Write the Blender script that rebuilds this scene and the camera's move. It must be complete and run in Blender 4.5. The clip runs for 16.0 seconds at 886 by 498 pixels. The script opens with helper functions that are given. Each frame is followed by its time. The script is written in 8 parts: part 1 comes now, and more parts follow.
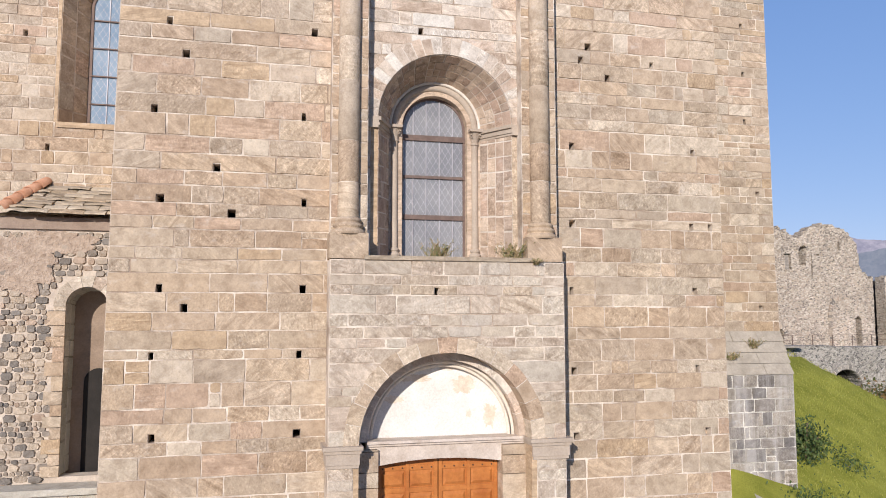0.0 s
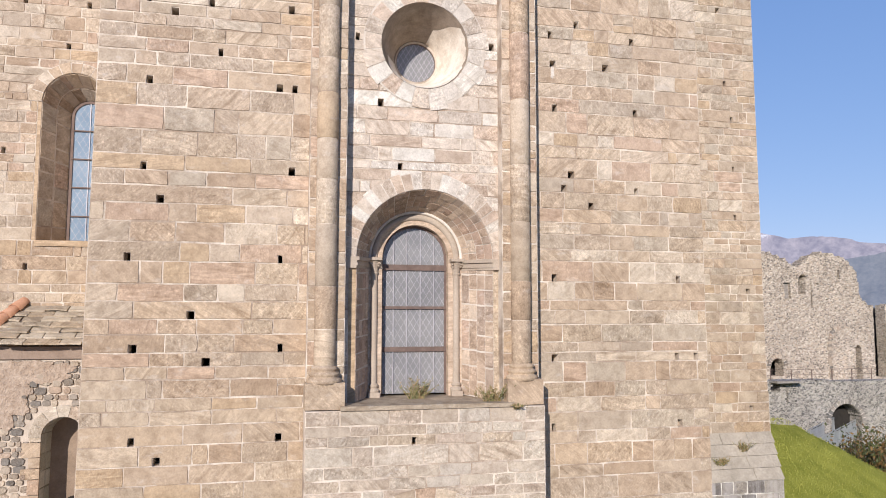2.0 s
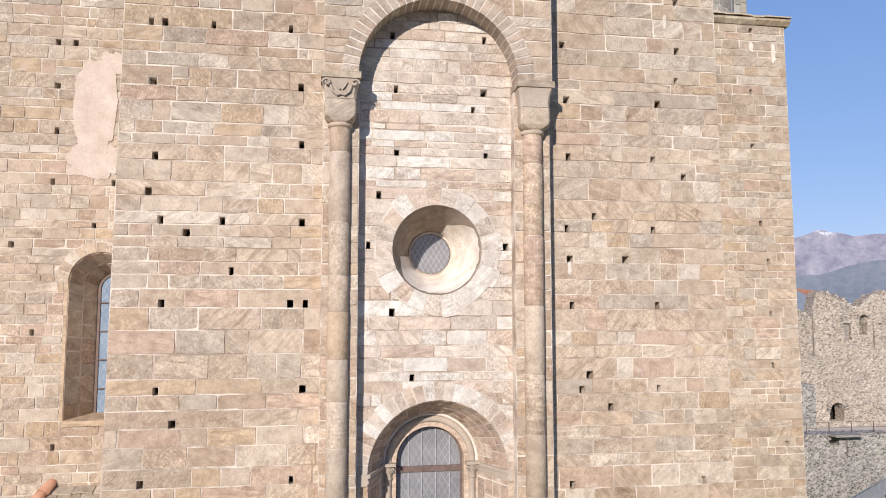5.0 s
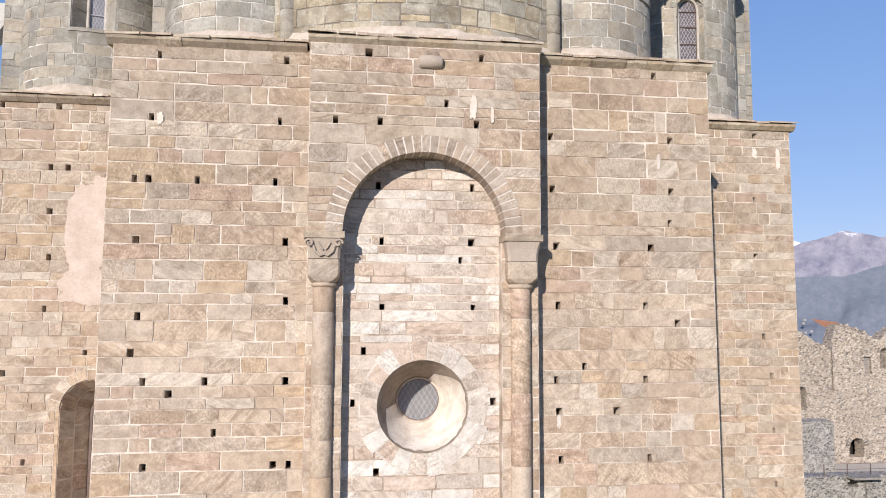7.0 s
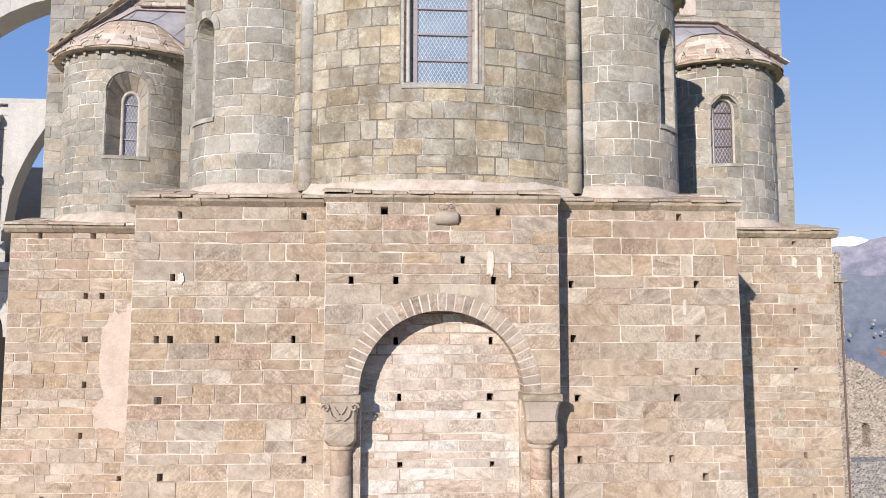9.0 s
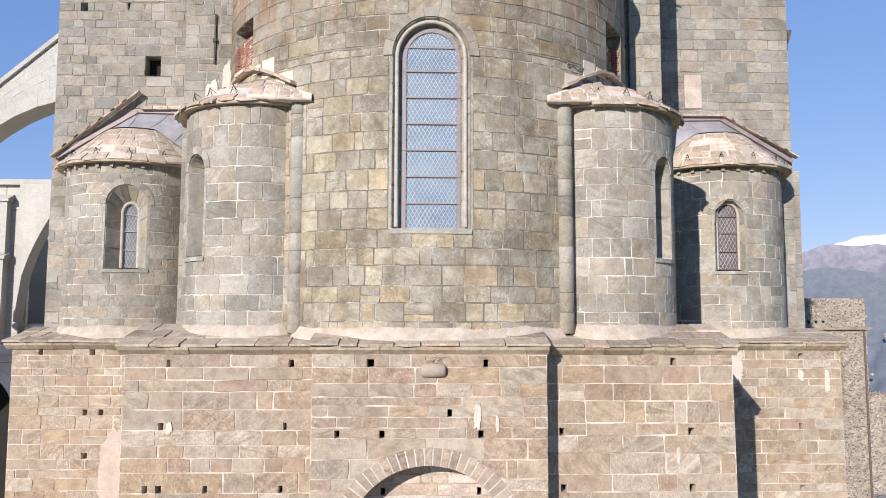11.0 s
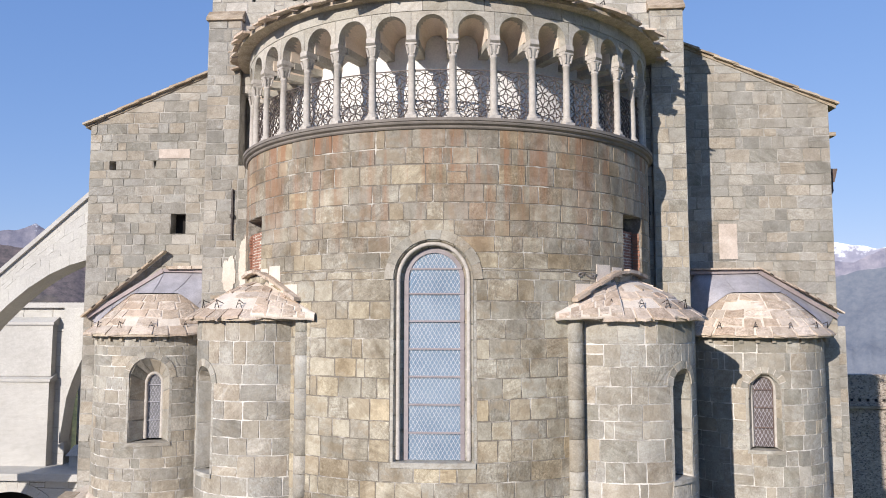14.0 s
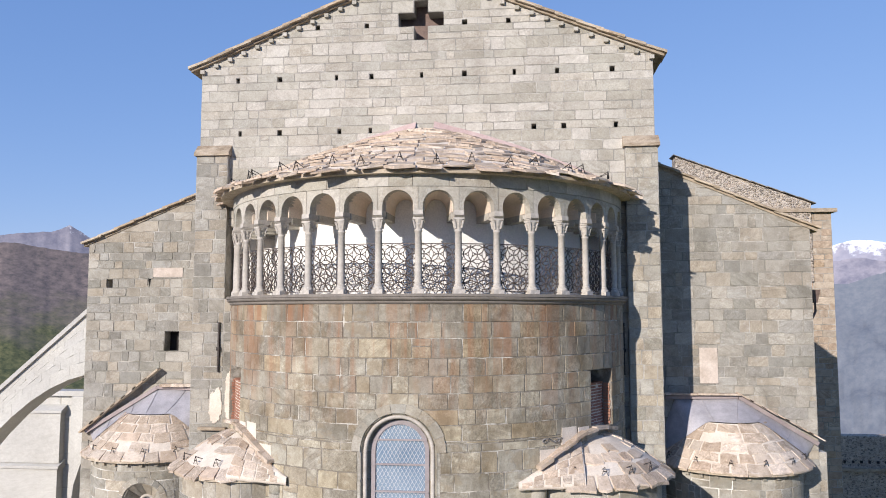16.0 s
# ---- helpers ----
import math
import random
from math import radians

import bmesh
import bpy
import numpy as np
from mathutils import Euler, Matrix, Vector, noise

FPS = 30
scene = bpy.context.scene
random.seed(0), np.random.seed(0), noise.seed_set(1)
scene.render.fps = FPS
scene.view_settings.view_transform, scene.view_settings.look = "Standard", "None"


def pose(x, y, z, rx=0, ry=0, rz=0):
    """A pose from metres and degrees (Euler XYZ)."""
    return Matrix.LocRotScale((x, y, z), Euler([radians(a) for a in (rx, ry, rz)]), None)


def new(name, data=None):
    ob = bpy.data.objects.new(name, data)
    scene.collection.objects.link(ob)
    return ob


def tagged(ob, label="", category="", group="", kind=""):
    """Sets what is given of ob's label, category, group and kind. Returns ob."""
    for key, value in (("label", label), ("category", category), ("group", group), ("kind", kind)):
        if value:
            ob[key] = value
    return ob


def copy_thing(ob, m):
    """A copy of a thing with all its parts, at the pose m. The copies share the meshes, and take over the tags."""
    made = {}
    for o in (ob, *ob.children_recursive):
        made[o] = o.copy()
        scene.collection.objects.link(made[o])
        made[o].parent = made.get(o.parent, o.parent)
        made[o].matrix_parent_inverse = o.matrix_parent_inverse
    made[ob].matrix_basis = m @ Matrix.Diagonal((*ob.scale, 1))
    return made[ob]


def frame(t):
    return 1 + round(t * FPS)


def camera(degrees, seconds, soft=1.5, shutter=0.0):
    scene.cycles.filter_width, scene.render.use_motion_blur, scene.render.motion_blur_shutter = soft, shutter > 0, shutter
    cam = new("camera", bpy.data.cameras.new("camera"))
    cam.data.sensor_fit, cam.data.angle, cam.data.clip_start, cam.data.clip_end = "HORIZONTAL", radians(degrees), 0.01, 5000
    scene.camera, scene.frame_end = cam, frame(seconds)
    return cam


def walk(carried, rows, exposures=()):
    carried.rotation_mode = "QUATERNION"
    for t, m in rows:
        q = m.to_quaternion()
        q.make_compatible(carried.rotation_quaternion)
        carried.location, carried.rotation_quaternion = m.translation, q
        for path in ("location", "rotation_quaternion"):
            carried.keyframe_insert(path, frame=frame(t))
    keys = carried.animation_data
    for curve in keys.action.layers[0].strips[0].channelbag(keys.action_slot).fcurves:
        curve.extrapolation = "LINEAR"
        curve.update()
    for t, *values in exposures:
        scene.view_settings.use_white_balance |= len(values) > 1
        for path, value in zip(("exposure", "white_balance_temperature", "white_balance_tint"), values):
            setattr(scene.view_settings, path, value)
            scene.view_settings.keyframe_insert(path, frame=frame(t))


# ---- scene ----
cam = camera(61.7, 16.0, soft=1.0)
METRES, EYE, TILT, LEAN, TURN = 25.0, 5.5, 5.0, 0.0, -13.3
ROWS = [
    (0.0, 0.0, 0.0, 0.0, 0.0, 0.0, -0.0),
    (0.5, 0.0037, 0.0034, 0.0255, 0.03, 0.08, -0.0),
    (1.0, 0.0084, 0.0064, 0.0537, 0.11, 0.14, -0.04),
    (1.5, 0.0127, 0.0085, 0.0797, 0.13, 0.19, 0.0),
    (2.0, 0.0178, 0.01, 0.1082, 0.17, 0.17, -0.07),
    (2.5, 0.0221, 0.0118, 0.135, 0.1, 0.21, -0.09),
    (3.0, 0.0274, 0.0137, 0.1642, 0.04, 0.23, -0.16),
    (5.5, 0.056, 0.0254, 0.3035, 5.49, 0.18, 0.43),
    (6.0, 0.0625, 0.0288, 0.335, 6.13, 0.16, 0.38),
    (6.5, 0.0686, 0.0319, 0.3643, 6.1, 0.18, 0.33),
    (7.0, 0.076, 0.035, 0.3962, 5.76, 0.19, 0.28),
    (7.5, 0.0828, 0.038, 0.4256, 6.18, 0.25, 0.43),
    (8.0, 0.0904, 0.0406, 0.4578, 7.84, 0.28, 0.61),
    (8.5, 0.0974, 0.0428, 0.4869, 8.68, 0.3, 0.71),
    (9.0, 0.105, 0.0446, 0.5184, 9.91, 0.28, 0.82),
    (11.5, 0.144, 0.0617, 0.6674, 12.71, 0.2, 0.99),
    (12.0, 0.1517, 0.0667, 0.6987, 13.84, 0.21, 1.12),
    (12.5, 0.1593, 0.0715, 0.7278, 14.94, 0.16, 1.25),
    (13.0, 0.1675, 0.0769, 0.7592, 16.1, 0.18, 1.42),
    (13.5, 0.1752, 0.0819, 0.7883, 16.99, 0.16, 1.43),
    (14.0, 0.1839, 0.0876, 0.8204, 17.02, 0.11, 1.45),
    (14.5, 0.193, 0.092, 0.8518, 17.16, 0.1, 1.51),
    (15.0, 0.2048, 0.0935, 0.8876, 17.74, 0.12, 1.62),
    (15.5, 0.22, 0.0923, 0.9226, 18.46, 0.11, 1.66),
    (16.0, 0.2412, 0.0887, 0.9619, 19.11, 0.1, 1.66),
]
EXPOSURES = [(0.0, 0.38), (3.0, 0.42), (6.0, 0.44), (9.0, 0.49), (11.5, 0.50), (16.0, 0.50)]
walk(cam, [(t, pose(-3.37, -13.86, EYE, TILT, LEAN, TURN) @ pose(METRES * x, METRES * y, METRES * z, 90 + pitch, roll, yaw)) for t, x, y, z, yaw, pitch, roll in ROWS], EXPOSURES)

# ---- world and sun ----
world = bpy.data.worlds.new("world")
scene.world = world
world.use_nodes = True
wn = world.node_tree
sky = wn.nodes.new("ShaderNodeTexSky")
sky.sky_type, sky.sun_disc = "NISHITA", False
SUN_DX, SUN_DZ = 0.54, -0.42          # way of the light for each metre into the building
sun_way = Vector((SUN_DX, 1.0, SUN_DZ)).normalized()
sky.sun_elevation = math.asin(-sun_way.z)
sky.sun_rotation = math.atan2(-sun_way.x, -sun_way.y)
sky.altitude, sky.air_density, sky.dust_density, sky.ozone_density = 900, 1.0, 0.0, 2.5
# clear dry mountain air: the sky pales less towards the horizon
split_sky, join_sky = wn.nodes.new("ShaderNodeSeparateColor"), wn.nodes.new("ShaderNodeCombineColor")
wn.links.new(sky.outputs[0], split_sky.inputs[0])
for k, (power, gain) in enumerate(((0.645, 1.10), (0.51, 1.53), (0.36, 2.92))):
    up, by = wn.nodes.new("ShaderNodeMath"), wn.nodes.new("ShaderNodeMath")
    up.operation, by.operation = "POWER", "MULTIPLY"
    up.inputs[1].default_value, by.inputs[1].default_value = power, gain
    wn.links.new(split_sky.outputs[k], up.inputs[0])
    wn.links.new(up.outputs[0], by.inputs[0])
    wn.links.new(by.outputs[0], join_sky.inputs[k])
wn.links.new(join_sky.outputs[0], wn.nodes["Background"].inputs[0])
wn.nodes["Background"].inputs[1].default_value = 0.107
sun = new("sun", bpy.data.lights.new("sun", "SUN"))
sun.data.energy, sun.data.angle, sun.data.color = 4.0, radians(0.5), (1.0, 0.925, 0.865)
sun.rotation_mode = "QUATERNION"
sun.rotation_quaternion = sun_way.to_track_quat("-Z", "Y")


# ---- materials ----
def nodes(name):
    m = bpy.data.materials.new(name)
    m.use_nodes = True
    return m, m.node_tree, m.node_tree.nodes["Principled BSDF"]


def put(tree, kind, **values):
    n = tree.nodes.new(kind)
    for key, v in values.items():
        n.inputs[key.replace("_", " ")].default_value = v
    return n


def ramp(tree, source, stops, constant=False):
    n = tree.nodes.new("ShaderNodeValToRGB")
    e = n.color_ramp.elements
    while len(e) < len(stops):
        e.new(0.5)
    for el, (p, c) in zip(e, stops):
        el.position, el.color = p, (*c, 1)
    if constant:
        n.color_ramp.interpolation = "CONSTANT"
    tree.links.new(source, n.inputs[0])
    return n.outputs[0]


def mix(tree, mode, fac, a, b):
    n = tree.nodes.new("ShaderNodeMix")
    n.data_type, n.blend_type = "RGBA", mode
    for sock, v in ((n.inputs[0], fac), (n.inputs[6], a), (n.inputs[7], b)):
        if isinstance(v, bpy.types.NodeSocket):
            tree.links.new(v, sock)
        else:
            sock.default_value = v if isinstance(v, (int, float)) else (*v, 1)
    return n.outputs[2]


def maths(tree, op, a, b=0.0, clamp=False):
    n = tree.nodes.new("ShaderNodeMath")
    n.operation, n.use_clamp = op, clamp
    for sock, v in zip(n.inputs, (a, b)):
        if isinstance(v, bpy.types.NodeSocket):
            tree.links.new(v, sock)
        else:
            sock.default_value = v
    return n.outputs[0]


def noise_at(tree, vector, scale, detail=4.0, rough=0.6, stretch=None, shift=None, swirl=0.0):
    if stretch or shift is not None:
        mp = tree.nodes.new("ShaderNodeMapping")
        tree.links.new(vector, mp.inputs[0])
        if stretch:
            mp.inputs["Scale"].default_value = stretch
        if shift is not None:
            sh = tree.nodes.new("ShaderNodeCombineXYZ")
            for k, f in enumerate((37.0, 53.0, 71.0)):
                tree.links.new(maths(tree, "MULTIPLY", shift, f), sh.inputs[k])
            tree.links.new(sh.outputs[0], mp.inputs["Location"])
        vector = mp.outputs[0]
    n = put(tree, "ShaderNodeTexNoise", Scale=scale, Detail=detail, Roughness=rough, Distortion=swirl)
    tree.links.new(vector, n.inputs["Vector"])
    return n.outputs[0]


def bump(tree, bsdf, height, strength=0.4, distance=0.01):
    n = put(tree, "ShaderNodeBump", Strength=strength, Distance=distance)
    tree.links.new(height, n.inputs["Height"])
    tree.links.new(n.outputs[0], bsdf.inputs["Normal"])


def stone_mat(name, colours, island=True, rough=0.88, grain=0.8, stain=None, bumpy=0.6, lime=0.4, patchy=None, height_tones=None, soot=0.0):
    """Cut stone whose tone changes from block to block: some smooth and veined, some pecked with the pick. Pairs of
    (height, tone) multiply the colour from foot to head.
    """
    m, t, b = nodes(name)
    rnd = t.nodes.new("ShaderNodeNewGeometry").outputs["Random Per Island"] if island else t.nodes.new("ShaderNodeObjectInfo").outputs["Random"]
    at = t.nodes.new("ShaderNodeTexCoord").outputs["Object"]
    sep = t.nodes.new("ShaderNodeSeparateXYZ")
    t.links.new(at, sep.inputs[0])
    n = len(colours)
    col = ramp(t, rnd, [(k / n, c) for k, c in enumerate(colours)], True)
    turned = t.nodes.new("ShaderNodeVectorRotate")
    turned.rotation_type = "Y_AXIS"
    t.links.new(at, turned.inputs["Vector"])
    t.links.new(maths(t, "MULTIPLY", maths(t, "SUBTRACT", rnd, 0.5), 1.9), turned.inputs["Angle"])
    veins = noise_at(t, turned.outputs[0], 1.9, 5, 0.6, (1.0, 1.0, 5.0), rnd, 0.9)
    blotch = noise_at(t, at, 4.6, 5, 0.58, None, rnd)
    fine = noise_at(t, at, 30, 5, 0.7)
    peck = noise_at(t, turned.outputs[0], 19, 4, 0.72, (1.5, 1.0, 0.8), rnd)
    cloud = noise_at(t, at, 0.45, 3, 0.55)
    veined = ramp(t, maths(t, "FRACT", maths(t, "MULTIPLY", rnd, 97.7)), [(0.35, (0, 0, 0)), (0.75, (1, 1, 1))])
    pecked = ramp(t, maths(t, "FRACT", maths(t, "MULTIPLY", rnd, 53.3)), [(0.30, (0.15, 0.15, 0.15)), (0.80, (1, 1, 1))])
    f = ramp(t, veins, [(0.34, (0.70, 0.65, 0.60)), (0.44, (0.94, 0.92, 0.90)), (0.52, (1.0, 1.0, 1.0)), (0.57, (1.30, 1.29, 1.28)), (0.62, (1.02, 1.01, 1.0)), (0.70, (1.32, 1.31, 1.29))])
    col = mix(t, "MULTIPLY", maths(t, "MULTIPLY", veined, grain), col, f)
    f = ramp(t, blotch, [(0.33, (0.76, 0.73, 0.70)), (0.50, (1.0, 1.0, 1.0)), (0.68, (1.16, 1.16, 1.15))])
    col = mix(t, "MULTIPLY", grain, col, f)
    f = ramp(t, fine, [(0.34, (0.74, 0.72, 0.70)), (0.50, (1.0, 1.0, 1.0)), (0.64, (1.14, 1.14, 1.14))])
    col = mix(t, "MULTIPLY", 0.55, col, f)
    f = ramp(t, peck, [(0.36, (0.66, 0.62, 0.58)), (0.47, (0.97, 0.96, 0.95)), (0.56, (1.0, 1.0, 1.0)), (0.66, (1.5, 1.5, 1.5))])
    col = mix(t, "MULTIPLY", maths(t, "MULTIPLY", pecked, grain), col, f)
    f = ramp(t, cloud, [(0.32, (0.86, 0.84, 0.82)), (0.66, (1.08, 1.07, 1.05))])
    col = mix(t, "MULTIPLY", 0.7, col, f)
    smear = ramp(t, noise_at(t, at, 2.6, 7, 0.7, (1.0, 1.0, 1.7), rnd), [(0.58, (0, 0, 0)), (0.70, (1, 1, 1))])
    col = mix(t, "MIX", maths(t, "MULTIPLY", smear, lime), col, tuple(min(0.7, 0.33 + 0.62 * c) for c in colours[1]))
    if patchy:
        worn = ramp(t, noise_at(t, at, 2.3, 6, 0.62, (1.0, 1.0, 1.3), rnd), [(0.52, (0, 0, 0)), (0.59, (1, 1, 1))])
        col = mix(t, "MIX", maths(t, "MULTIPLY", worn, patchy[1]), col, patchy[0])
    if soot:
        dirt = ramp(t, noise_at(t, at, 1.0, 7, 0.66, (1.0, 1.0, 0.6)), [(0.40, (0.60, 0.57, 0.52)), (0.50, (0.92, 0.91, 0.89)), (0.62, (1.08, 1.08, 1.07))])
        col = mix(t, "MULTIPLY", soot, col, dirt)
    if height_tones:
        lo, hi = height_tones[0][0], height_tones[-1][0]
        h = maths(t, "DIVIDE", maths(t, "SUBTRACT", maths(t, "ADD", sep.outputs[2], maths(t, "MULTIPLY", maths(t, "SUBTRACT", cloud, 0.5), 3.0)), lo), hi - lo, True)
        col = mix(t, "MULTIPLY", 1.0, col, ramp(t, h, [((z - lo) / (hi - lo), c) for z, c in height_tones]))
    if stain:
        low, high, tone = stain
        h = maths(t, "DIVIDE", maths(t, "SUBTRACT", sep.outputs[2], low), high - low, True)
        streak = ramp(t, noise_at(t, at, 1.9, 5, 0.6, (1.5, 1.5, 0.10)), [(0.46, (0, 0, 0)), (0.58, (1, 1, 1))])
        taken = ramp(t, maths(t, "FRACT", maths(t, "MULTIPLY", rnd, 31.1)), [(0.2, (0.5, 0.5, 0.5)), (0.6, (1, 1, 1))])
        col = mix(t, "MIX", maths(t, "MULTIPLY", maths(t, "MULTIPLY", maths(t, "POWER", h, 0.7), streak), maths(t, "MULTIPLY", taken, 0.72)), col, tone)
    t.links.new(col, b.inputs["Base Color"])
    b.inputs["Roughness"].default_value = rough
    b.inputs["Specular IOR Level"].default_value = 0.25
    height = maths(t, "ADD", maths(t, "MULTIPLY", maths(t, "MULTIPLY", peck, pecked), 1.1), maths(t, "ADD", maths(t, "MULTIPLY", blotch, 1.3), maths(t, "MULTIPLY", fine, 0.25)))
    bump(t, b, height, bumpy, 0.035)
    return m


def plain_mat(name, low, high, scale=3.0, rough=0.85, metal=0.0, bumpy=0.3, spec=0.3, fine_scale=30, edges=(0.3, 0.7), deep=0.01):
    m, t, b = nodes(name)
    at = t.nodes.new("ShaderNodeTexCoord").outputs["Object"]
    big, fine = noise_at(t, at, scale, 5, 0.65), noise_at(t, at, fine_scale, 4, 0.65)
    col = ramp(t, big, [(edges[0], low), (edges[1], high)])
    col = mix(t, "MULTIPLY", 0.5, col, ramp(t, fine, [(0.3, (0.7, 0.7, 0.7)), (0.65, (1.1, 1.1, 1.1))]))
    t.links.new(col, b.inputs["Base Color"])
    b.inputs["Roughness"].default_value, b.inputs["Metallic"].default_value = rough, metal
    b.inputs["Specular IOR Level"].default_value = spec
    bump(t, b, fine, bumpy, deep)
    return m


WARM = [(0.473, 0.358, 0.270), (0.506, 0.385, 0.292), (0.451, 0.358, 0.281), (0.528, 0.402, 0.297), (0.484, 0.413, 0.341), (0.418, 0.303, 0.220), (0.550, 0.446, 0.352),
        (0.495, 0.352, 0.270), (0.594, 0.495, 0.402), (0.506, 0.369, 0.248), (0.462, 0.369, 0.286), (0.517, 0.418, 0.336), (0.440, 0.363, 0.297), (0.627, 0.539, 0.451), (0.495, 0.385, 0.297), (0.539, 0.429, 0.330)]
WARM = [tuple(0.72 * c + 0.28 * m for c, m in zip(w, (0.495, 0.405, 0.305))) for w in WARM]
WARM = [(0.985 * r, 0.99 * g, 0.975 * b) for r, g, b in WARM]
GREEN = [(0.322, 0.298, 0.248), (0.368, 0.342, 0.286), (0.296, 0.28, 0.234), (0.343, 0.315, 0.261), (0.402, 0.371, 0.311), (0.274, 0.259, 0.221), (0.348, 0.327, 0.278), (0.396, 0.344, 0.266), (0.387, 0.367, 0.319), (0.314, 0.294, 0.25), (0.437, 0.402, 0.339), (0.346, 0.309, 0.246), (0.34, 0.321, 0.279), (0.42, 0.37, 0.295), (0.385, 0.34, 0.27)]
GREEN = [(1.06 * r, 1.08 * g, 1.11 * b) for r, g, b in GREEN]
PALE = [(0.447, 0.426, 0.374), (0.489, 0.463, 0.416), (0.416, 0.400, 0.354), (0.468, 0.437, 0.380), (0.437, 0.411, 0.359), (0.520, 0.494, 0.447), (0.395, 0.374, 0.322)]
SLAB = [(0.49, 0.42, 0.35), (0.56, 0.475, 0.39), (0.45, 0.375, 0.30), (0.53, 0.43, 0.345), (0.48, 0.42, 0.355), (0.60, 0.52, 0.44), (0.42, 0.345, 0.275), (0.45, 0.38, 0.31), (0.46, 0.375, 0.295)]
LIGHT = [(0.50, 0.40, 0.315), (0.54, 0.44, 0.35), (0.47, 0.385, 0.31), (0.56, 0.46, 0.37), (0.46, 0.35, 0.265), (0.58, 0.50, 0.42), (0.51, 0.39, 0.30), (0.60, 0.53, 0.45)]
LIGHT = [(1.045 * r, 1.10 * g, 1.16 * b) for r, g, b in LIGHT]
APSE = [(0.33, 0.305, 0.25), (0.39, 0.355, 0.28), (0.28, 0.265, 0.225), (0.36, 0.31, 0.225), (0.42, 0.385, 0.31), (0.25, 0.24, 0.21), (0.31, 0.295, 0.255), (0.41, 0.335, 0.225), (0.35, 0.335, 0.29), (0.29, 0.255, 0.20), (0.40, 0.37, 0.30), (0.33, 0.28, 0.205), (0.30, 0.285, 0.25), (0.44, 0.39, 0.29), (0.37, 0.34, 0.275)]
LEDGE = [(0.41, 0.345, 0.265), (0.46, 0.39, 0.30), (0.35, 0.29, 0.22), (0.50, 0.43, 0.335), (0.43, 0.345, 0.25)]
VOUS = [(0.37, 0.30, 0.235), (0.41, 0.325, 0.25), (0.34, 0.28, 0.225), (0.43, 0.36, 0.29)]
NEW = [(0.50, 0.49, 0.455), (0.52, 0.51, 0.475), (0.485, 0.475, 0.445), (0.53, 0.52, 0.48)]
GREY = [(0.24, 0.225, 0.21), (0.20, 0.19, 0.18), (0.28, 0.26, 0.24), (0.17, 0.165, 0.16), (0.32, 0.295, 0.265)]
RUBBLE = [(0.36, 0.30, 0.24), (0.25, 0.215, 0.18), (0.40, 0.335, 0.265), (0.44, 0.365, 0.285), (0.30, 0.26, 0.22), (0.37, 0.285, 0.22), (0.20, 0.18, 0.16)]


def rubble_mat(name, tones, gap, scale):
    """Rough field stones of many tones in wide mortar, for walls seen from far off."""
    m, t, b = nodes(name)
    at = t.nodes.new("ShaderNodeTexCoord").outputs["Object"]
    mp = t.nodes.new("ShaderNodeMapping")
    mp.inputs["Scale"].default_value = (1.0, 1.0, 1.7)
    t.links.new(at, mp.inputs[0])
    warp = t.nodes.new("ShaderNodeVectorMath")
    warp.operation = "MULTIPLY_ADD"
    nz = put(t, "ShaderNodeTexNoise", Scale=1.3, Detail=3.0)
    t.links.new(mp.outputs[0], nz.inputs["Vector"])
    t.links.new(nz.outputs["Color"], warp.inputs[0])
    warp.inputs[1].default_value = (0.5, 0.5, 0.5)
    t.links.new(mp.outputs[0], warp.inputs[2])
    cells, edge = put(t, "ShaderNodeTexVoronoi", Scale=scale), put(t, "ShaderNodeTexVoronoi", Scale=scale)
    edge.feature = "DISTANCE_TO_EDGE"
    for v in (cells, edge):
        t.links.new(warp.outputs[0], v.inputs["Vector"])
    sep = t.nodes.new("ShaderNodeSeparateColor")
    t.links.new(cells.outputs["Color"], sep.inputs[0])
    col = ramp(t, sep.outputs[0], [(k / len(tones), c) for k, c in enumerate(tones)], True)
    col = mix(t, "MULTIPLY", 0.8, col, ramp(t, noise_at(t, at, 0.35, 4), [(0.3, (0.7, 0.68, 0.66)), (0.7, (1.2, 1.18, 1.15))]))
    joint = ramp(t, edge.outputs["Distance"], [(0.03, (1, 1, 1)), (0.12, (0, 0, 0))])
    col = mix(t, "MIX", maths(t, "MULTIPLY", joint, 0.8), col, gap)
    t.links.new(col, b.inputs["Base Color"])
    b.inputs["Roughness"].default_value, b.inputs["Specular IOR Level"].default_value = 0.95, 0.1
    bump(t, b, maths(t, "ADD", edge.outputs["Distance"], maths(t, "MULTIPLY", noise_at(t, at, 9, 5), 0.3)), 0.9, 0.12)
    return m


def pair(name, colours, **k):
    return stone_mat(name, colours, True, **k), stone_mat(name + "_piece", colours, False, **k)


M_WARM = pair("warm_sandstone", WARM, height_tones=[(6.0, (0.875, 0.86, 0.83)), (9.0, (0.885, 0.875, 0.855)), (12.0, (0.95, 0.955, 0.97)), (15.5, (0.945, 0.95, 0.965)), (18.0, (0.835, 0.845, 0.85)), (20.8, (0.81, 0.82, 0.83))])
M_PORTAL = pair("portal_stone", [tuple(0.60 * a + 0.33 * b for a, b in zip(w, p)) for w, p in zip(WARM, PALE + PALE)])
M_LIGHT = pair("light_sandstone", LIGHT)
M_NICHE = pair("reddish_niche_stone", [(0.42, 0.325, 0.25), (0.46, 0.355, 0.275), (0.38, 0.30, 0.24), (0.50, 0.395, 0.305), (0.43, 0.32, 0.25), (0.54, 0.44, 0.35)])
